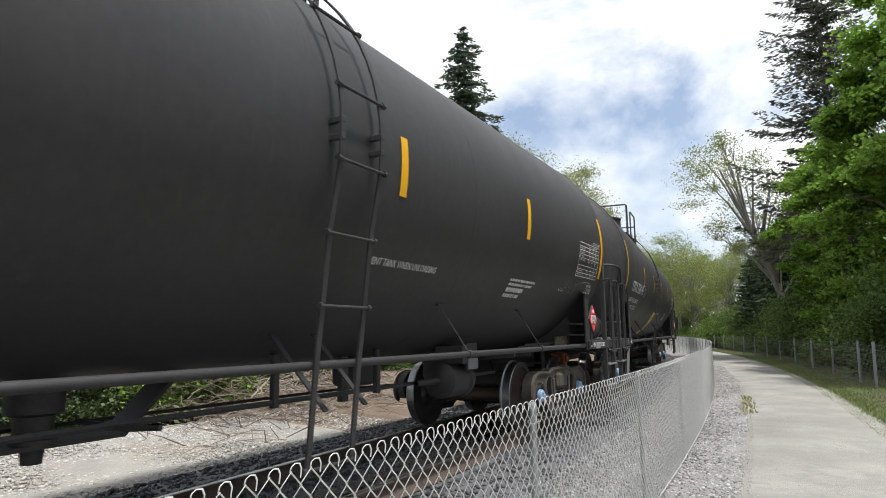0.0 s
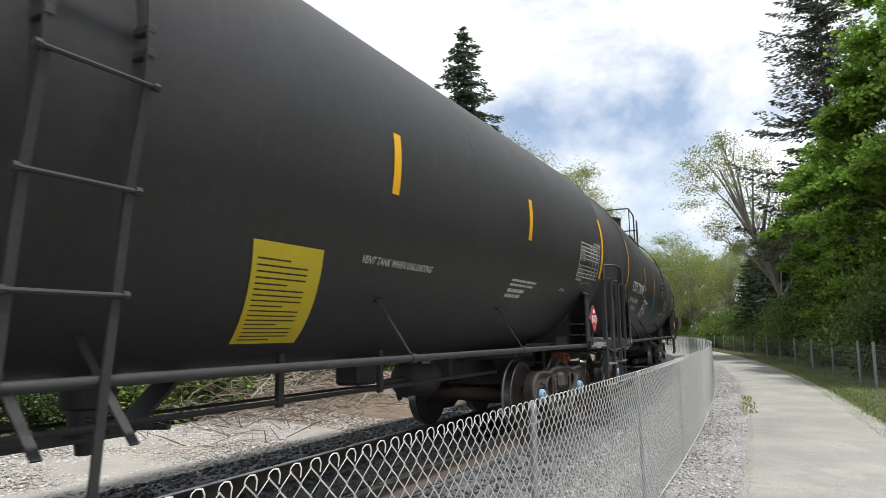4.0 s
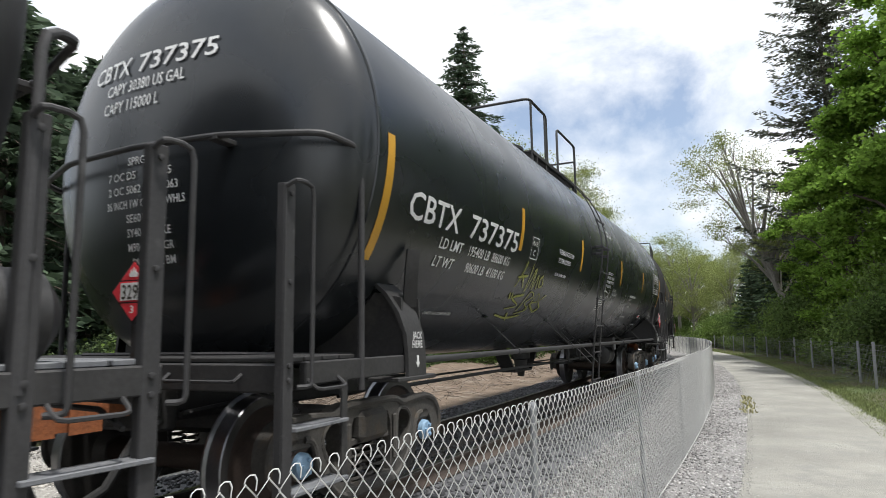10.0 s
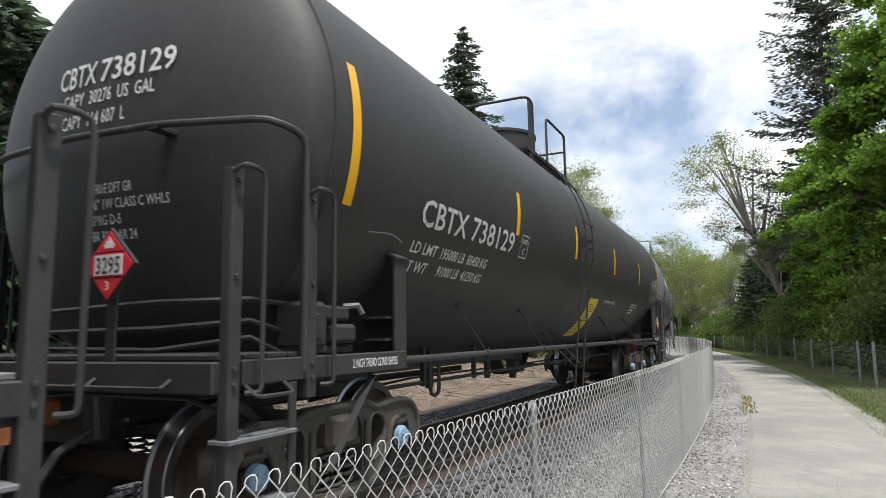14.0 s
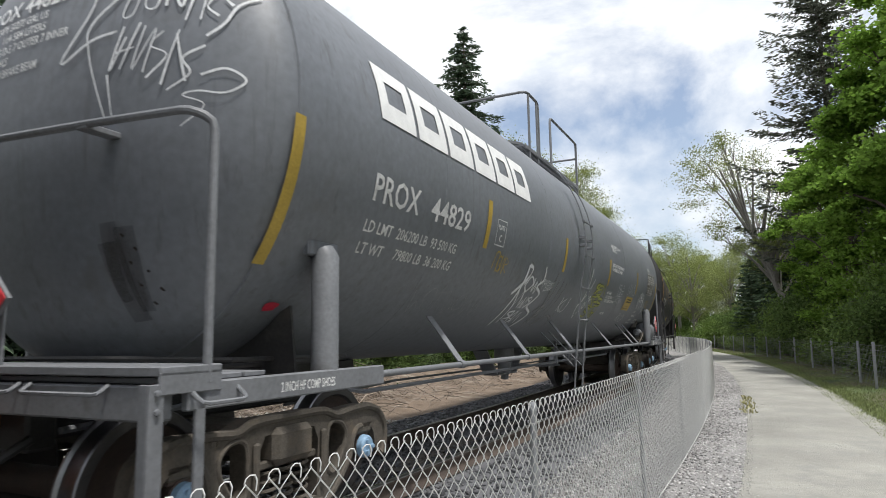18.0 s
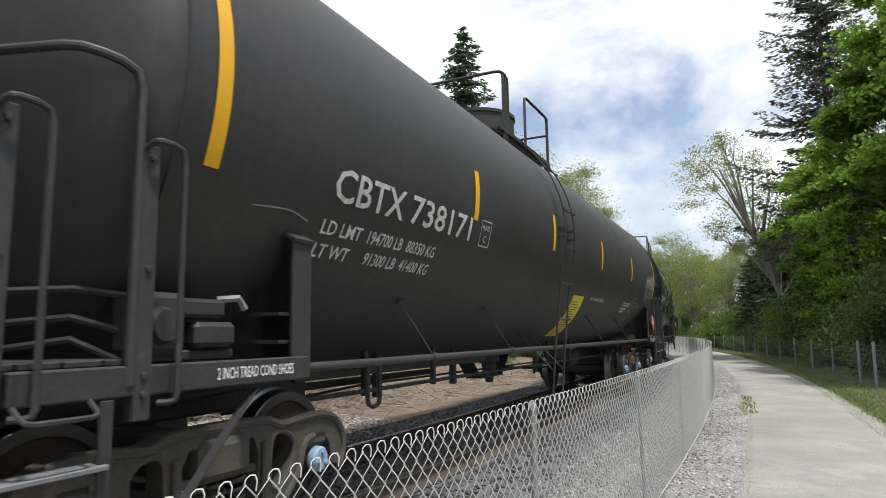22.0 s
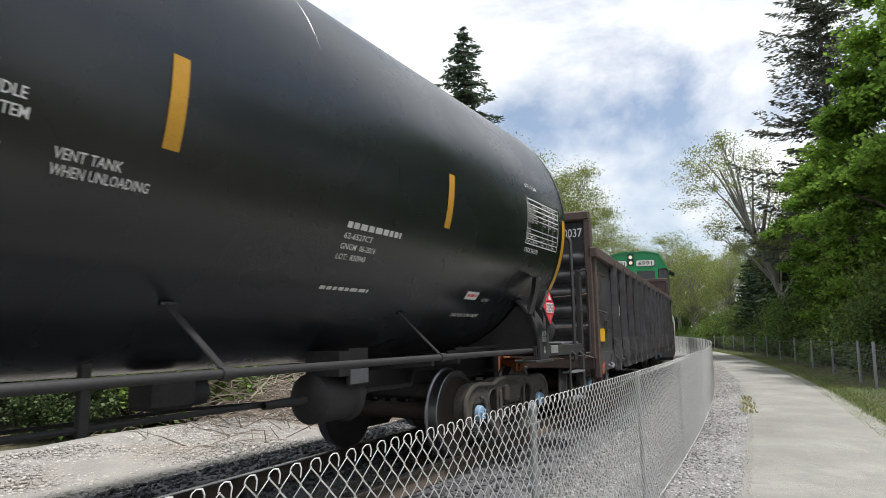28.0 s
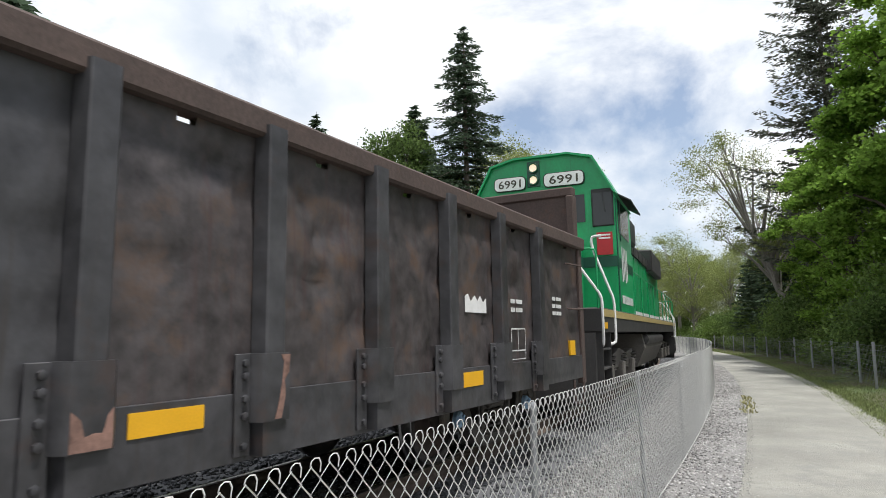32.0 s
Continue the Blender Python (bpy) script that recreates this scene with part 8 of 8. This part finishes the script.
        part("door_frame", Shape().box(-7.58, -7.50, min(side * 1.422, side * 1.44), max(side * 1.422, side * 1.44), 1.7, 3.9, 0.006).box(-7.06, -7.0, min(side * 1.422, side * 1.44), max(side * 1.422, side * 1.44), 3.1, 3.9, 0.006), "loco_dark", L)
        for k in range(11):
            part("intake_grille", Shape().box(-4.9 + 1.26 * k, -3.78 + 1.26 * k, min(side * 0.87, side * 0.93), max(side * 0.87, side * 0.93), 3.62, 3.92, 0.01), "frame_black", L, "dark louvred air intake")
        part("walkway_kick", Shape().box(-5.1, 9.3, min(side * 1.36, side * 1.40), max(side * 1.36, side * 1.40), 1.62, 1.78), "white_worn", L, "pale dusty board along the walkway", smooth=0)
    # long hood
    part("hood", Shape().prism([(-0.86, 1.62), (-0.86, 3.95), (-0.66, 4.22), (0.66, 4.22), (0.86, 3.95), (0.86, 1.62)], -5.15, 9.4, 'x'), GR, L, "long green engine hood")
    for k in range(9):
        x = -4.6 + k * 1.25
        for side in (-1, 1):
            part("hood_door", Shape().box(x, x + 1.1, min(side * 0.862, side * 0.885), max(side * 0.862, side * 0.885), 1.9, 3.6, 0.012), GR, L)
    part("dynamic_brake", Shape().box(-4.7, -0.4, -1.05, 1.05, 3.80, 4.50, 0.06), "frame_black", L, "dark raised grid housing")
    for x in (-3.6, 5.2, 7.0):
        part("roof_fan", Shape().lathe([(4.2, 0.55), (4.42, 0.55), (4.45, 0.48), (4.45, 0.0)], 28, 'z', (x, 0, 0)), "frame_black", L)
    part("radiator", Shape().box(4.3, 8.6, -1.1, 1.1, 3.5, 4.3, 0.05), "frame_black", L)
    # handrails
    for side in (-1, 1):
        y = side * 1.40
        for k in range(9):
            x = -4.9 + k * 1.75
            part("handrail_post", Shape().tube([(x, y, 1.6), (x, y, 2.68)], 0.018, 6), GR, L)
        part("handrail", Shape().tube([(-4.9, y, 2.68), (9.1, y, 2.68)], 0.018, 6), GR, L)
        for e in (-1, 1):
            part("white_handrail", grab([(e * 9.75, side * 1.36, 1.08), (e * 9.98, side * 1.46, 1.10), (e * 9.98, side * 1.46, 1.86), (e * 9.98, side * 1.06, 2.45), (e * 9.98, side * 0.95, 2.60), (e * 9.98, side * 0.6, 2.60)], 0.024, 8), "white", L, "white painted step handrail")
            part("white_handrail", grab([(e * 8.86, side * 1.36, 1.10), (e * 8.7, side * 1.47, 1.12), (e * 8.7, side * 1.47, 1.86), (e * 8.7, side * 1.14, 2.78), (e * 8.7, side * 1.12, 3.0), (e * 8.7, side * 1.30, 3.0)], 0.024, 8), "white", L, "white painted step handrail")
            st = Shape()
            for k in range(4):
                st.box(min(e * 9.1, e * 9.95), max(e * 9.1, e * 9.95), min(side * 1.05, side * 1.44), max(side * 1.05, side * 1.44), 0.42 + k * 0.30, 0.45 + k * 0.30, 0.004)
            st.box(min(e * 9.08, e * 9.12), max(e * 9.08, e * 9.12), min(side * 1.05, side * 1.44), max(side * 1.05, side * 1.44), 0.40, 1.35).box(min(e * 9.94, e * 9.98), max(e * 9.94, e * 9.98), min(side * 1.05, side * 1.44), max(side * 1.05, side * 1.44), 0.40, 1.35)
            part("step_well", st, DK, L)
    for e in (-1, 1):
        part("pilot", Shape().prism([(e * 10.0, 1.3), (e * 10.08, 1.3), (e * 10.2, 0.3), (e * 10.0, 0.18)][::int(e)], -1.35, 1.35, 'y'), DK, L)
        part("end_rail", grab([(e * 9.98, -1.40, 1.62), (e * 9.98, -1.40, 2.62), (e * 9.98, -0.5, 2.62), (e * 9.98, -0.5, 1.62)], 0.018, 6), GR, L)
        part("end_rail", grab([(e * 9.98, 1.40, 1.62), (e * 9.98, 1.40, 2.62), (e * 9.98, 0.5, 2.62), (e * 9.98, 0.5, 1.62)], 0.018, 6), GR, L)
        coupler(L, 9.75, e)
        part("draft_box", Shape().box(min(e * 9.2, e * 9.9), max(e * 9.2, e * 9.9), -0.3, 0.3, 0.7, 1.3, 0.02), DK, L)
    part("deck_tape", Shape().box(-9.9, -9.6, -1.476, -1.47, 1.36, 1.46), "yellow", L, smooth=0)
    part("fuel_tank", Shape().prism([(-1.30, 1.25), (-1.38, 0.9), (-1.15, 0.42), (1.15, 0.42), (1.38, 0.9), (1.30, 1.25)], -2.9, 2.9, 'x'), "loco_dust", L, "large dusty fuel tank")
    for side in (-1, 1):
        part("air_reservoir", Shape().lathe([(-2.6, 0.0), (-2.55, 0.14), (2.55, 0.14), (2.6, 0.0)], 16, 'x', (0, side * 1.32, 1.12)), DK, L)
    for tx in (-6.2, 6.2):
        for side in (-1, 1):
            s = Shape().prism([(tx - 2.4, 0.62), (tx - 2.3, 0.92), (tx - 1.0, 0.86), (tx, 0.98), (tx + 1.0, 0.86), (tx + 2.3, 0.92), (tx + 2.4, 0.62), (tx + 1.6, 0.50), (tx + 0.6, 0.60), (tx - 0.6, 0.60), (tx - 1.6, 0.50)], min(side * 1.0, side * 1.18), max(side * 1.0, side * 1.18))
            part("truck_frame", s, "loco_dust", L)
            for d in (-1.68, 0, 1.68):
                part("journal_box", Shape().box(tx + d - 0.17, tx + d + 0.17, min(side * 1.02, side * 1.28), max(side * 1.02, side * 1.28), 0.36, 0.72, 0.03), "loco_dust", L)
                part("coil_spring", Shape().tube(helix(0.08, 0.3, 4, 0.55, tx + d + 0.32, side * 1.2), 0.018, 5), "truck", L)
        for d in (-1.68, 0, 1.68):
            w = copy_thing(WHEELSET, pose(tx + d, 0, 0.457))
            w.parent = L
    return L


_hm = bpy.data.materials.new("lit_headlamp_lens")
_hm.use_nodes = True
_hb = _hm.node_tree.nodes["Principled BSDF"]
_hb.inputs["Base Color"].default_value = (0.9, 0.85, 0.7, 1)
_hb.inputs["Emission Color"].default_value = (1.0, 0.72, 0.48, 1)
_hb.inputs["Emission Strength"].default_value = 0.55
M["headlamp"] = _hm
loco = locomotive()
TRAIN.append((loco, 164.240, 6.2))
for o in reversed([WHEELSET, *WHEELSET.children_recursive]):
    bpy.data.objects.remove(o)


# ---- trees ----
def cards(centres, size, rng, long=1.6, axis=None, flat=0.0):
    """Small pointed leaves, each a rhombus, at the given places."""
    n = len(centres)
    d = rng.normal(size=(n, 3)) if axis is None else axis + rng.normal(size=(n, 3)) * 0.35
    d[:, 2] *= 1 - flat
    d /= np.linalg.norm(d, axis=1)[:, None] + 1e-9
    e = rng.normal(size=(n, 3))
    e -= d * (e * d).sum(1)[:, None]
    e /= np.linalg.norm(e, axis=1)[:, None] + 1e-9
    s = size * rng.uniform(0.6, 1.25, n)[:, None]
    a, b = d * s * long * 0.5, e * s * 0.5
    v = np.stack([centres - a, centres + b - a * 0.1, centres + a, centres - b - a * 0.1], 1).reshape(-1, 3)
    q = np.arange(n * 4).reshape(-1, 4)
    return v, q


def spruce(seed, h, r, mat="needle", fine=1.0, bare=0.06, droop=0.35, gap=0.42, ragged=0.25, power=0.5):
    """A conifer: straight trunk, whorls of drooping boughs with short needle sprays."""
    rng = np.random.default_rng(seed)
    t = tagged(new("spruce_tree"), "dark green spruce with drooping boughs and a thin top", "tree", "trees round the railway")
    tr = Shape().tube([(0, 0, -0.3), (0.03, 0, h * 0.3), (0, 0.04, h * 0.7), (0, 0, h * 0.995)], [h * 0.014, h * 0.011, h * 0.006, 0.01], 8)
    C, A = [], []
    z = h * bare
    while z < h * 0.985:
        q = 1 - z / h
        L0 = r * min(1.0, q ** power) * min(1.0, q * 14) + 0.10
        for k in range(rng.integers(8, 12)):
            a = rng.uniform(0, 6.283)
            L = L0 * rng.uniform(1 - ragged * 2, 1 + ragged * 0.4)
            n = max(4, int(L / 0.042 * fine))
            f = np.linspace(0.12, 1, n)
            out = f * L
            zz = z + L * (0.12 * f - droop * f ** 1.6 + 0.14 * f ** 4) + q * 0.1
            x, y = out * math.cos(a), out * math.sin(a)
            width = 0.30 * L * (1 - f * 0.65) + 0.06
            off = rng.uniform(-1, 1, n) * width
            C.append(np.stack([x - math.sin(a) * off, y + math.cos(a) * off, zz - np.abs(off) * 0.25 + rng.normal(0, 0.04, n)], 1))
            ax = np.stack([np.full(n, math.cos(a)) - np.sin(a) * np.sign(off) * 0.7, np.full(n, math.sin(a)) + np.cos(a) * np.sign(off) * 0.7, np.full(n, -0.25)], 1)
            A.append(ax)
            if L > 0.8 and k % 2 == 0:
                tr.tube([(0, 0, z), (L * 0.5 * math.cos(a), L * 0.5 * math.sin(a), z + L * (0.06 - droop * 0.3)), (L * 0.85 * math.cos(a), L * 0.85 * math.sin(a), z - L * (droop * 0.62))], [0.03, 0.018, 0.006], 4, caps=False)
        z += gap * rng.uniform(0.7, 1.3) * (0.6 + 0.6 * q)
    part("trunk", tr, "bark", t)
    v, q = cards(np.concatenate(C), 0.125 / fine ** 0.5, rng, 3.4, np.concatenate(A), 0.2)
    part("crown", np_mesh("crown", v, q, mat), None, t, "ragged boughs of needles")
    return t


def broadleaf(seed, h, r, leaf, leaves, mat, low=0.25, lean=(0, 0), bark="bark", clumps=70, spread=0.62, name="broadleaf_tree", words="leafy green tree with spreading limbs", limbs=26):
    """A leafy tree: tapered trunk, limbs out to clumps of leaves, gaps between them."""
    rng = np.random.default_rng(seed)
    t = tagged(new(name), words, "tree", "trees round the railway")
    top = Vector((lean[0], lean[1], h))
    path_ = [Vector((0, 0, -0.3))] + [Vector((lean[0] * f ** 1.5 + rng.normal(0, 0.12), lean[1] * f ** 1.5 + rng.normal(0, 0.12), h * f)) for f in (0.2, 0.4, 0.6, 0.8)]
    tr = Shape().tube(path_, [h * 0.017, h * 0.014, h * 0.011, h * 0.008, h * 0.004], 9)
    cz, rz = h * (1 + low) / 2, h * (1 - low) / 2
    C = []
    while len(C) < clumps:
        p = rng.normal(size=3)
        p /= np.linalg.norm(p)
        p *= rng.uniform(0.35, 1.0) ** 0.5
        f = max(0, p[2] * 0.5 + 0.5)
        c = np.array([lean[0] * f + p[0] * r * (1.05 - 0.35 * f), lean[1] * f + p[1] * r * (1.05 - 0.35 * f), cz + p[2] * rz * 0.97])
        C.append(c)
    C = np.array(C)
    for k in range(min(limbs, clumps)):
        c = Vector(C[k])
        f = max(0.12, (c.z / h) * 0.62)
        i = min(int(f * 5), 3)
        b = path_[i].lerp(path_[i + 1], f * 5 - i if f * 5 - i < 1 else 1)
        m = b.lerp(c, 0.5) + Vector((0, 0, 0.25 * (c - b).length * 0.3))
        tr.tube([b, m, c], [h * 0.006, h * 0.0035, 0.012], 5, caps=False)
        for _ in range(2):
            d = Vector(rng.normal(size=3)) * spread
            tr.tube([m.lerp(c, 0.5), c + d], [h * 0.002, 0.006], 4, caps=False)
    part("trunk", tr, bark, t)
    idx = rng.integers(0, clumps, leaves)
    size = rng.uniform(0.6, 1.3, clumps)
    P = C[idx] + rng.normal(size=(leaves, 3)) * (spread * size[idx])[:, None] * np.array([1, 1, 0.5])
    v, q = cards(P, leaf, rng, 1.35, None, 0.7)
    part("crown", np_mesh("crown", v, q, mat), None, t, "many small leaves in loose clumps")
    return t


def shrub(seed, h, r, leaf, leaves, mat, words="low leafy shrub beside the line"):
    return broadleaf(seed, h, r, leaf, leaves, mat, 0.05, (0, 0), "bark", 46, 0.24 * r, "shrub", words, 12)


def plant(kind, s, u, turn, size=1.0, z=-0.36, tall=1.0):
    p = along(s, u, z)
    m = Matrix.Translation(p) @ Matrix.Rotation(turn, 4, 'Z') @ Matrix.Diagonal((size, size, size * tall, 1))
    return copy_thing(kind, m)


def at(bearing, d, z=-0.36):
    """A place by bearing from the path's standpoint, in degrees right of straight on, and distance."""
    return Vector((d * math.sin(radians(bearing)), d * math.cos(radians(bearing)), z))


def stand(kind, bearing, d, turn=0.0, size=1.0, tall=1.0):
    return copy_thing(kind, Matrix.Translation(at(bearing, d)) @ Matrix.Rotation(turn, 4, 'Z') @ Matrix.Diagonal((size, size, size * tall, 1)))


# the kinds, each planted once where it stands best
hero_spruce = spruce(3, 22.0, 4.3, fine=1.7, ragged=0.44, gap=0.56)
hero_spruce.matrix_basis = Matrix.Translation(at(-27.0, 40))
spruce_b = spruce(8, 15.0, 3.2, fine=1.2, ragged=0.32, power=0.6)
spruce_b.matrix_basis = Matrix.Translation(at(-29.4, 48))
pine = spruce(15, 22.5, 5.8, "needle_pale", 1.7, 0.22, 0.02, 0.74, 0.4, 0.5)
tagged(pine, "tall grey-green pine with open ragged boughs", "tree")
pine.matrix_basis = Matrix.Translation(along(38, 10.2, -0.36))
maple = broadleaf(21, 15.5, 5.3, 0.14, 95000, "leaf_maple", 0.10, clumps=120, spread=0.35, words="large bright green maple in full leaf")
maple.matrix_basis = Matrix.Translation(along(27, 11.2, -0.36))
pale = broadleaf(25, 14.5, 3.6, 0.075, 24000, "leaf_spring", 0.35, (-5.0, -1.0), "bark_pale", 85, 0.46, limbs=40, words="thin leaning tree with pale spring leaves")
pale.matrix_basis = Matrix.Translation(along(42, 8.6, -0.36))
pale_b = broadleaf(31, 14.0, 4.2, 0.095, 22000, "leaf_spring", 0.25, (0.4, 0.2), "bark_pale", 80, 0.6, words="pale spring-leaved tree behind the track")
pale_b.matrix_basis = Matrix.Translation(at(-20.2, 48))
dark = broadleaf(35, 12.0, 4.2, 0.12, 48000, "leaf_dark", 0.08, clumps=120, spread=0.45, words="shaded deep green tree in the woods")
dark.matrix_basis = Matrix.Translation(along(34, 15.5, -0.36))
fir = spruce(41, 8.0, 2.4, fine=1.0, droop=0.25)
fir.matrix_basis = Matrix.Translation(along(52, 9.5, -0.36))
bush = shrub(51, 2.2, 1.3, 0.075, 9000, "shrub")
bush.matrix_basis = Matrix.Translation(along(9, -6.4, -0.3))
bush_dark = shrub(55, 2.6, 1.5, 0.085, 9000, "leaf_dark", "dark green shrub at the wood's edge")
bush_dark.matrix_basis = Matrix.Translation(along(24, 8.2, -0.3))

# the bank's bush, with tree shade painted into the leaf colour
bush_bank = shrub(57, 2.4, 1.4, 0.08, 9000, "leaf_bank_shade", "shrub behind the track, leaves coloured dark to stand for shade")
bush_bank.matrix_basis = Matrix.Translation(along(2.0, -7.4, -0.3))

R2 = random.Random(11)
# behind the track: far tops over the train, nearer pines to the left
for b, d, k, sz, tl in ((-31.6, 43, spruce_b, 1.1, 1.08), (-32.8, 42, dark, 1.0, 1.36), (-30.2, 42, dark, 0.9, 1.28), (-40.57, 60, spruce_b, 1.2, 1.28), (-47.6, 58, spruce_b, 1.1, 1.40), (-34.4, 46, dark, 1.0, 1.33), (-36.2, 48, dark, 0.95, 1.33), (-29.6, 50, dark, 0.9, 1.25), (-32.3, 48, pale_b, 0.95, 1.1), (-24.6, 46, dark, 0.9, 1.15),
                        (-26.0, 50, pale_b, 0.9, 1.15), (-23.2, 46, pale_b, 1.0, 1.2), (-64.4, 27, spruce_b, 0.95, 0.95), (-61.8, 30, spruce_b, 1.0, 0.95), (-21.4, 50, pale_b, 0.9, 1.28), (-22.8, 44, dark, 0.85, 1.1), (-17.9, 56, pale_b, 0.95, 1.26), (-19.6, 60, dark, 0.9, 1.2), (-15.4, 66, pale_b, 0.95, 1.05), (-13.4, 70, pale_b, 0.9, 0.95),
                        (-38.4, 52, pale_b, 0.85, 0.9), (-43.5, 46, dark, 0.8, 0.8), (-60.0, 25, spruce_b, 0.78, 0.97), (-63.5, 22, spruce_b, 0.7, 0.95), (-57.3, 29, spruce_b, 0.85, 1.0), (-66.5, 26, spruce_b, 0.8, 0.95), (-70, 24, spruce_b, 0.8, 0.95),
                        (-53.0, 33, dark, 0.75, 0.75), (-58.5, 20, fir, 0.8, 0.9), (-62, 18, fir, 0.6, 0.8), (-49.5, 34, dark, 0.7, 0.7), (-46, 30, fir, 0.8, 0.8), (-9.3, 82, pale_b, 0.95, 1.05), (-8.2, 74, pale_b, 0.8, 0.95), (-11.5, 84, pale_b, 1.0, 0.9)):
    stand(k, b, d, R2.uniform(0, 6.28), sz, tl)
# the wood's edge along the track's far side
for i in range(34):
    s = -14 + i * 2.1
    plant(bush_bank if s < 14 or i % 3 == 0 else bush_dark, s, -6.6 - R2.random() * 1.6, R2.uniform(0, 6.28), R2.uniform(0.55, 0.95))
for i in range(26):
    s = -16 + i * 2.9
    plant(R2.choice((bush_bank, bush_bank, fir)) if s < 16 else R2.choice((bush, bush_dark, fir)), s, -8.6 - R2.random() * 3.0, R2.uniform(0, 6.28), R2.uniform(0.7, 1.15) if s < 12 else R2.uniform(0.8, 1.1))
for i in range(16):
    s = -30 + i * 7.0
    plant(R2.choice((dark, spruce_b, pale_b)), s, -24 - R2.random() * 9, R2.uniform(0, 6.28), R2.uniform(0.45, 0.6) if s < 45 else 0.85)
# the woods beyond the path
for s, u, k, sz in ((33, 9.4, maple, 0.72), (21.5, 12.2, maple, 1.0), (30, 16, pine, 0.95), (44, 14, dark, 1.15), (50, 12, dark, 0.9), (24, 18, dark, 1.3), (56, 12.5, pale_b, 0.75), (48, 9.2, fir, 0.95), (55, 8.8, fir, 0.8),
                    (61, 10.5, fir, 1.05), (60, 14, dark, 0.9), (68, 10, pale_b, 0.7), (66, 14, dark, 0.9), (75, 12, pale_b, 0.8), (82, 10, pale_b, 0.85), (90, 14, dark, 1.0), (74, 18, pale_b, 0.9), (98, 9, pale_b, 0.9), (104, 14, pale_b, 1.0),
                    (38, 18, dark, 1.3), (52, 18, pale_b, 0.9), (6, 27, dark, 1.2), (-4, 28, maple, 1.0), (-14, 26, dark, 1.2), (18, 22, dark, 1.1), (44, 10.5, spruce_b, 0.5)):
    plant(k, s, u, R2.uniform(0, 6.28), sz)
for i in range(44):
    s = 12 + i * 1.9
    plant((bush_dark, bush, bush_dark)[i % 3], s, 7.9 + R2.random() * 2.2, R2.uniform(0, 6.28), R2.uniform(0.6, 1.25), tall=R2.uniform(0.9, 1.5))
for i in range(18):
    s = 52 + i * 3.1
    plant(bush, s, 7.4 + R2.random() * 2.0, R2.uniform(0, 6.28), R2.uniform(0.7, 1.3))


# grass at the path's edges, dry twigs on the far bank
def tufts(name, n, s0, s1, u0, u1, z, size, mat, label, near=1.3, tall=2.6):
    s = s0 + (s1 - s0) * RNG.random(n) ** near
    u = RNG.uniform(u0, u1, n)
    T = np.interp(s, LINE_S, LINE_T)
    P = np.stack([np.interp(s, LINE_S, LINE_X) + u * np.cos(T), np.interp(s, LINE_S, LINE_Y) + u * np.sin(T), np.full(n, z) + size * 0.8], 1)
    up = np.tile(np.array([[0.0, 0.0, 1.0]]), (n, 1))
    v, q = cards(P, size, RNG, tall, up)
    return tagged(new(name, np_mesh(name, v, q, mat)), label, "grass", kind="stuff")


tufts("verge_grass", 70000, 6, 60, 5.6, 8.2, -0.29, 0.026, "grass", "green and dry grass along the verge beyond the path", 1.5, 4.5)
tufts("path_verge_grass", 16000, 6, 40, 5.25, 6.1, -0.295, 0.018, "grass", "short grass creeping over the path's edge", 1.4, 3.6)
tufts("path_edge_grass", 130, 13.5, 17, 3.4, 3.7, -0.29, 0.035, "straw", "sparse yellow-green tuft at the path's edge")
tufts("bank_weeds", 1500, -8, 40, -7.4, -5.7, -0.2, 0.09, "leaf_dark", "green weeds along the far gravel bank", 1.0, 1.6)


def twigs(name, n, s0, s1, u0, u1, z0, z1, label):
    sh = Shape()
    rnd = random.Random(3)
    for _ in range(n):
        s, u = rnd.uniform(s0, s1), rnd.uniform(u0, u1)
        p = along(s, u, rnd.uniform(z0, z1) * rnd.random() + z0 * 0)
        p.z = z0 + (z1 - z0) * rnd.random() ** 2
        a, e, L = rnd.uniform(0, 6.28), rnd.uniform(-0.25, 0.5), rnd.uniform(0.3, 1.1)
        d = Vector((math.cos(a) * math.cos(e), math.sin(a) * math.cos(e), math.sin(e))) * L
        q = Vector((rnd.uniform(-0.1, 0.1), rnd.uniform(-0.1, 0.1), rnd.uniform(0, 0.1)))
        sh.tube([p, p + d * 0.5 + q, p + d], [0.010, 0.008, 0.003], 3, caps=False)
    return tagged(part(name, sh, "twig", smooth=0), label, "brush", kind="stuff")


twigs("brush_pile", 900, 7.8, 14.0, -6.3, -3.9, -0.15, 0.5, "pile of dry grey cut branches on the bank")
twigs("fallen_twigs", 700, 6.5, 30, -6.4, -2.7, -0.2, -0.02, "dry twigs scattered on the far bank")


# ---- movement: the train rolls along its track, every wheelset turns ----
def car_pose(centre, half, t):
    d = run(t)
    a, b = along(centre - half - d), along(centre + half - d)
    e = b - a
    return Matrix.Translation((a + b) / 2) @ Matrix.Rotation(math.atan2(e.y, e.x), 4, 'Z')


def motions():
    for thing, centre, half in TRAIN:
        walk(thing, [(t, car_pose(centre, half, t)) for t in np.arange(0, 32.01, 0.5)])
        for child in thing.children:
            if child.name.startswith("wheelset"):
                x, z = child.location.x, child.location.z
                first = run(0.0)
                walk(child, [(t, pose(x, 0, z, 0, -math.degrees((run(t) - first) / 0.457), 0)) for t in np.arange(0, 32.001, 0.1)])


motions()
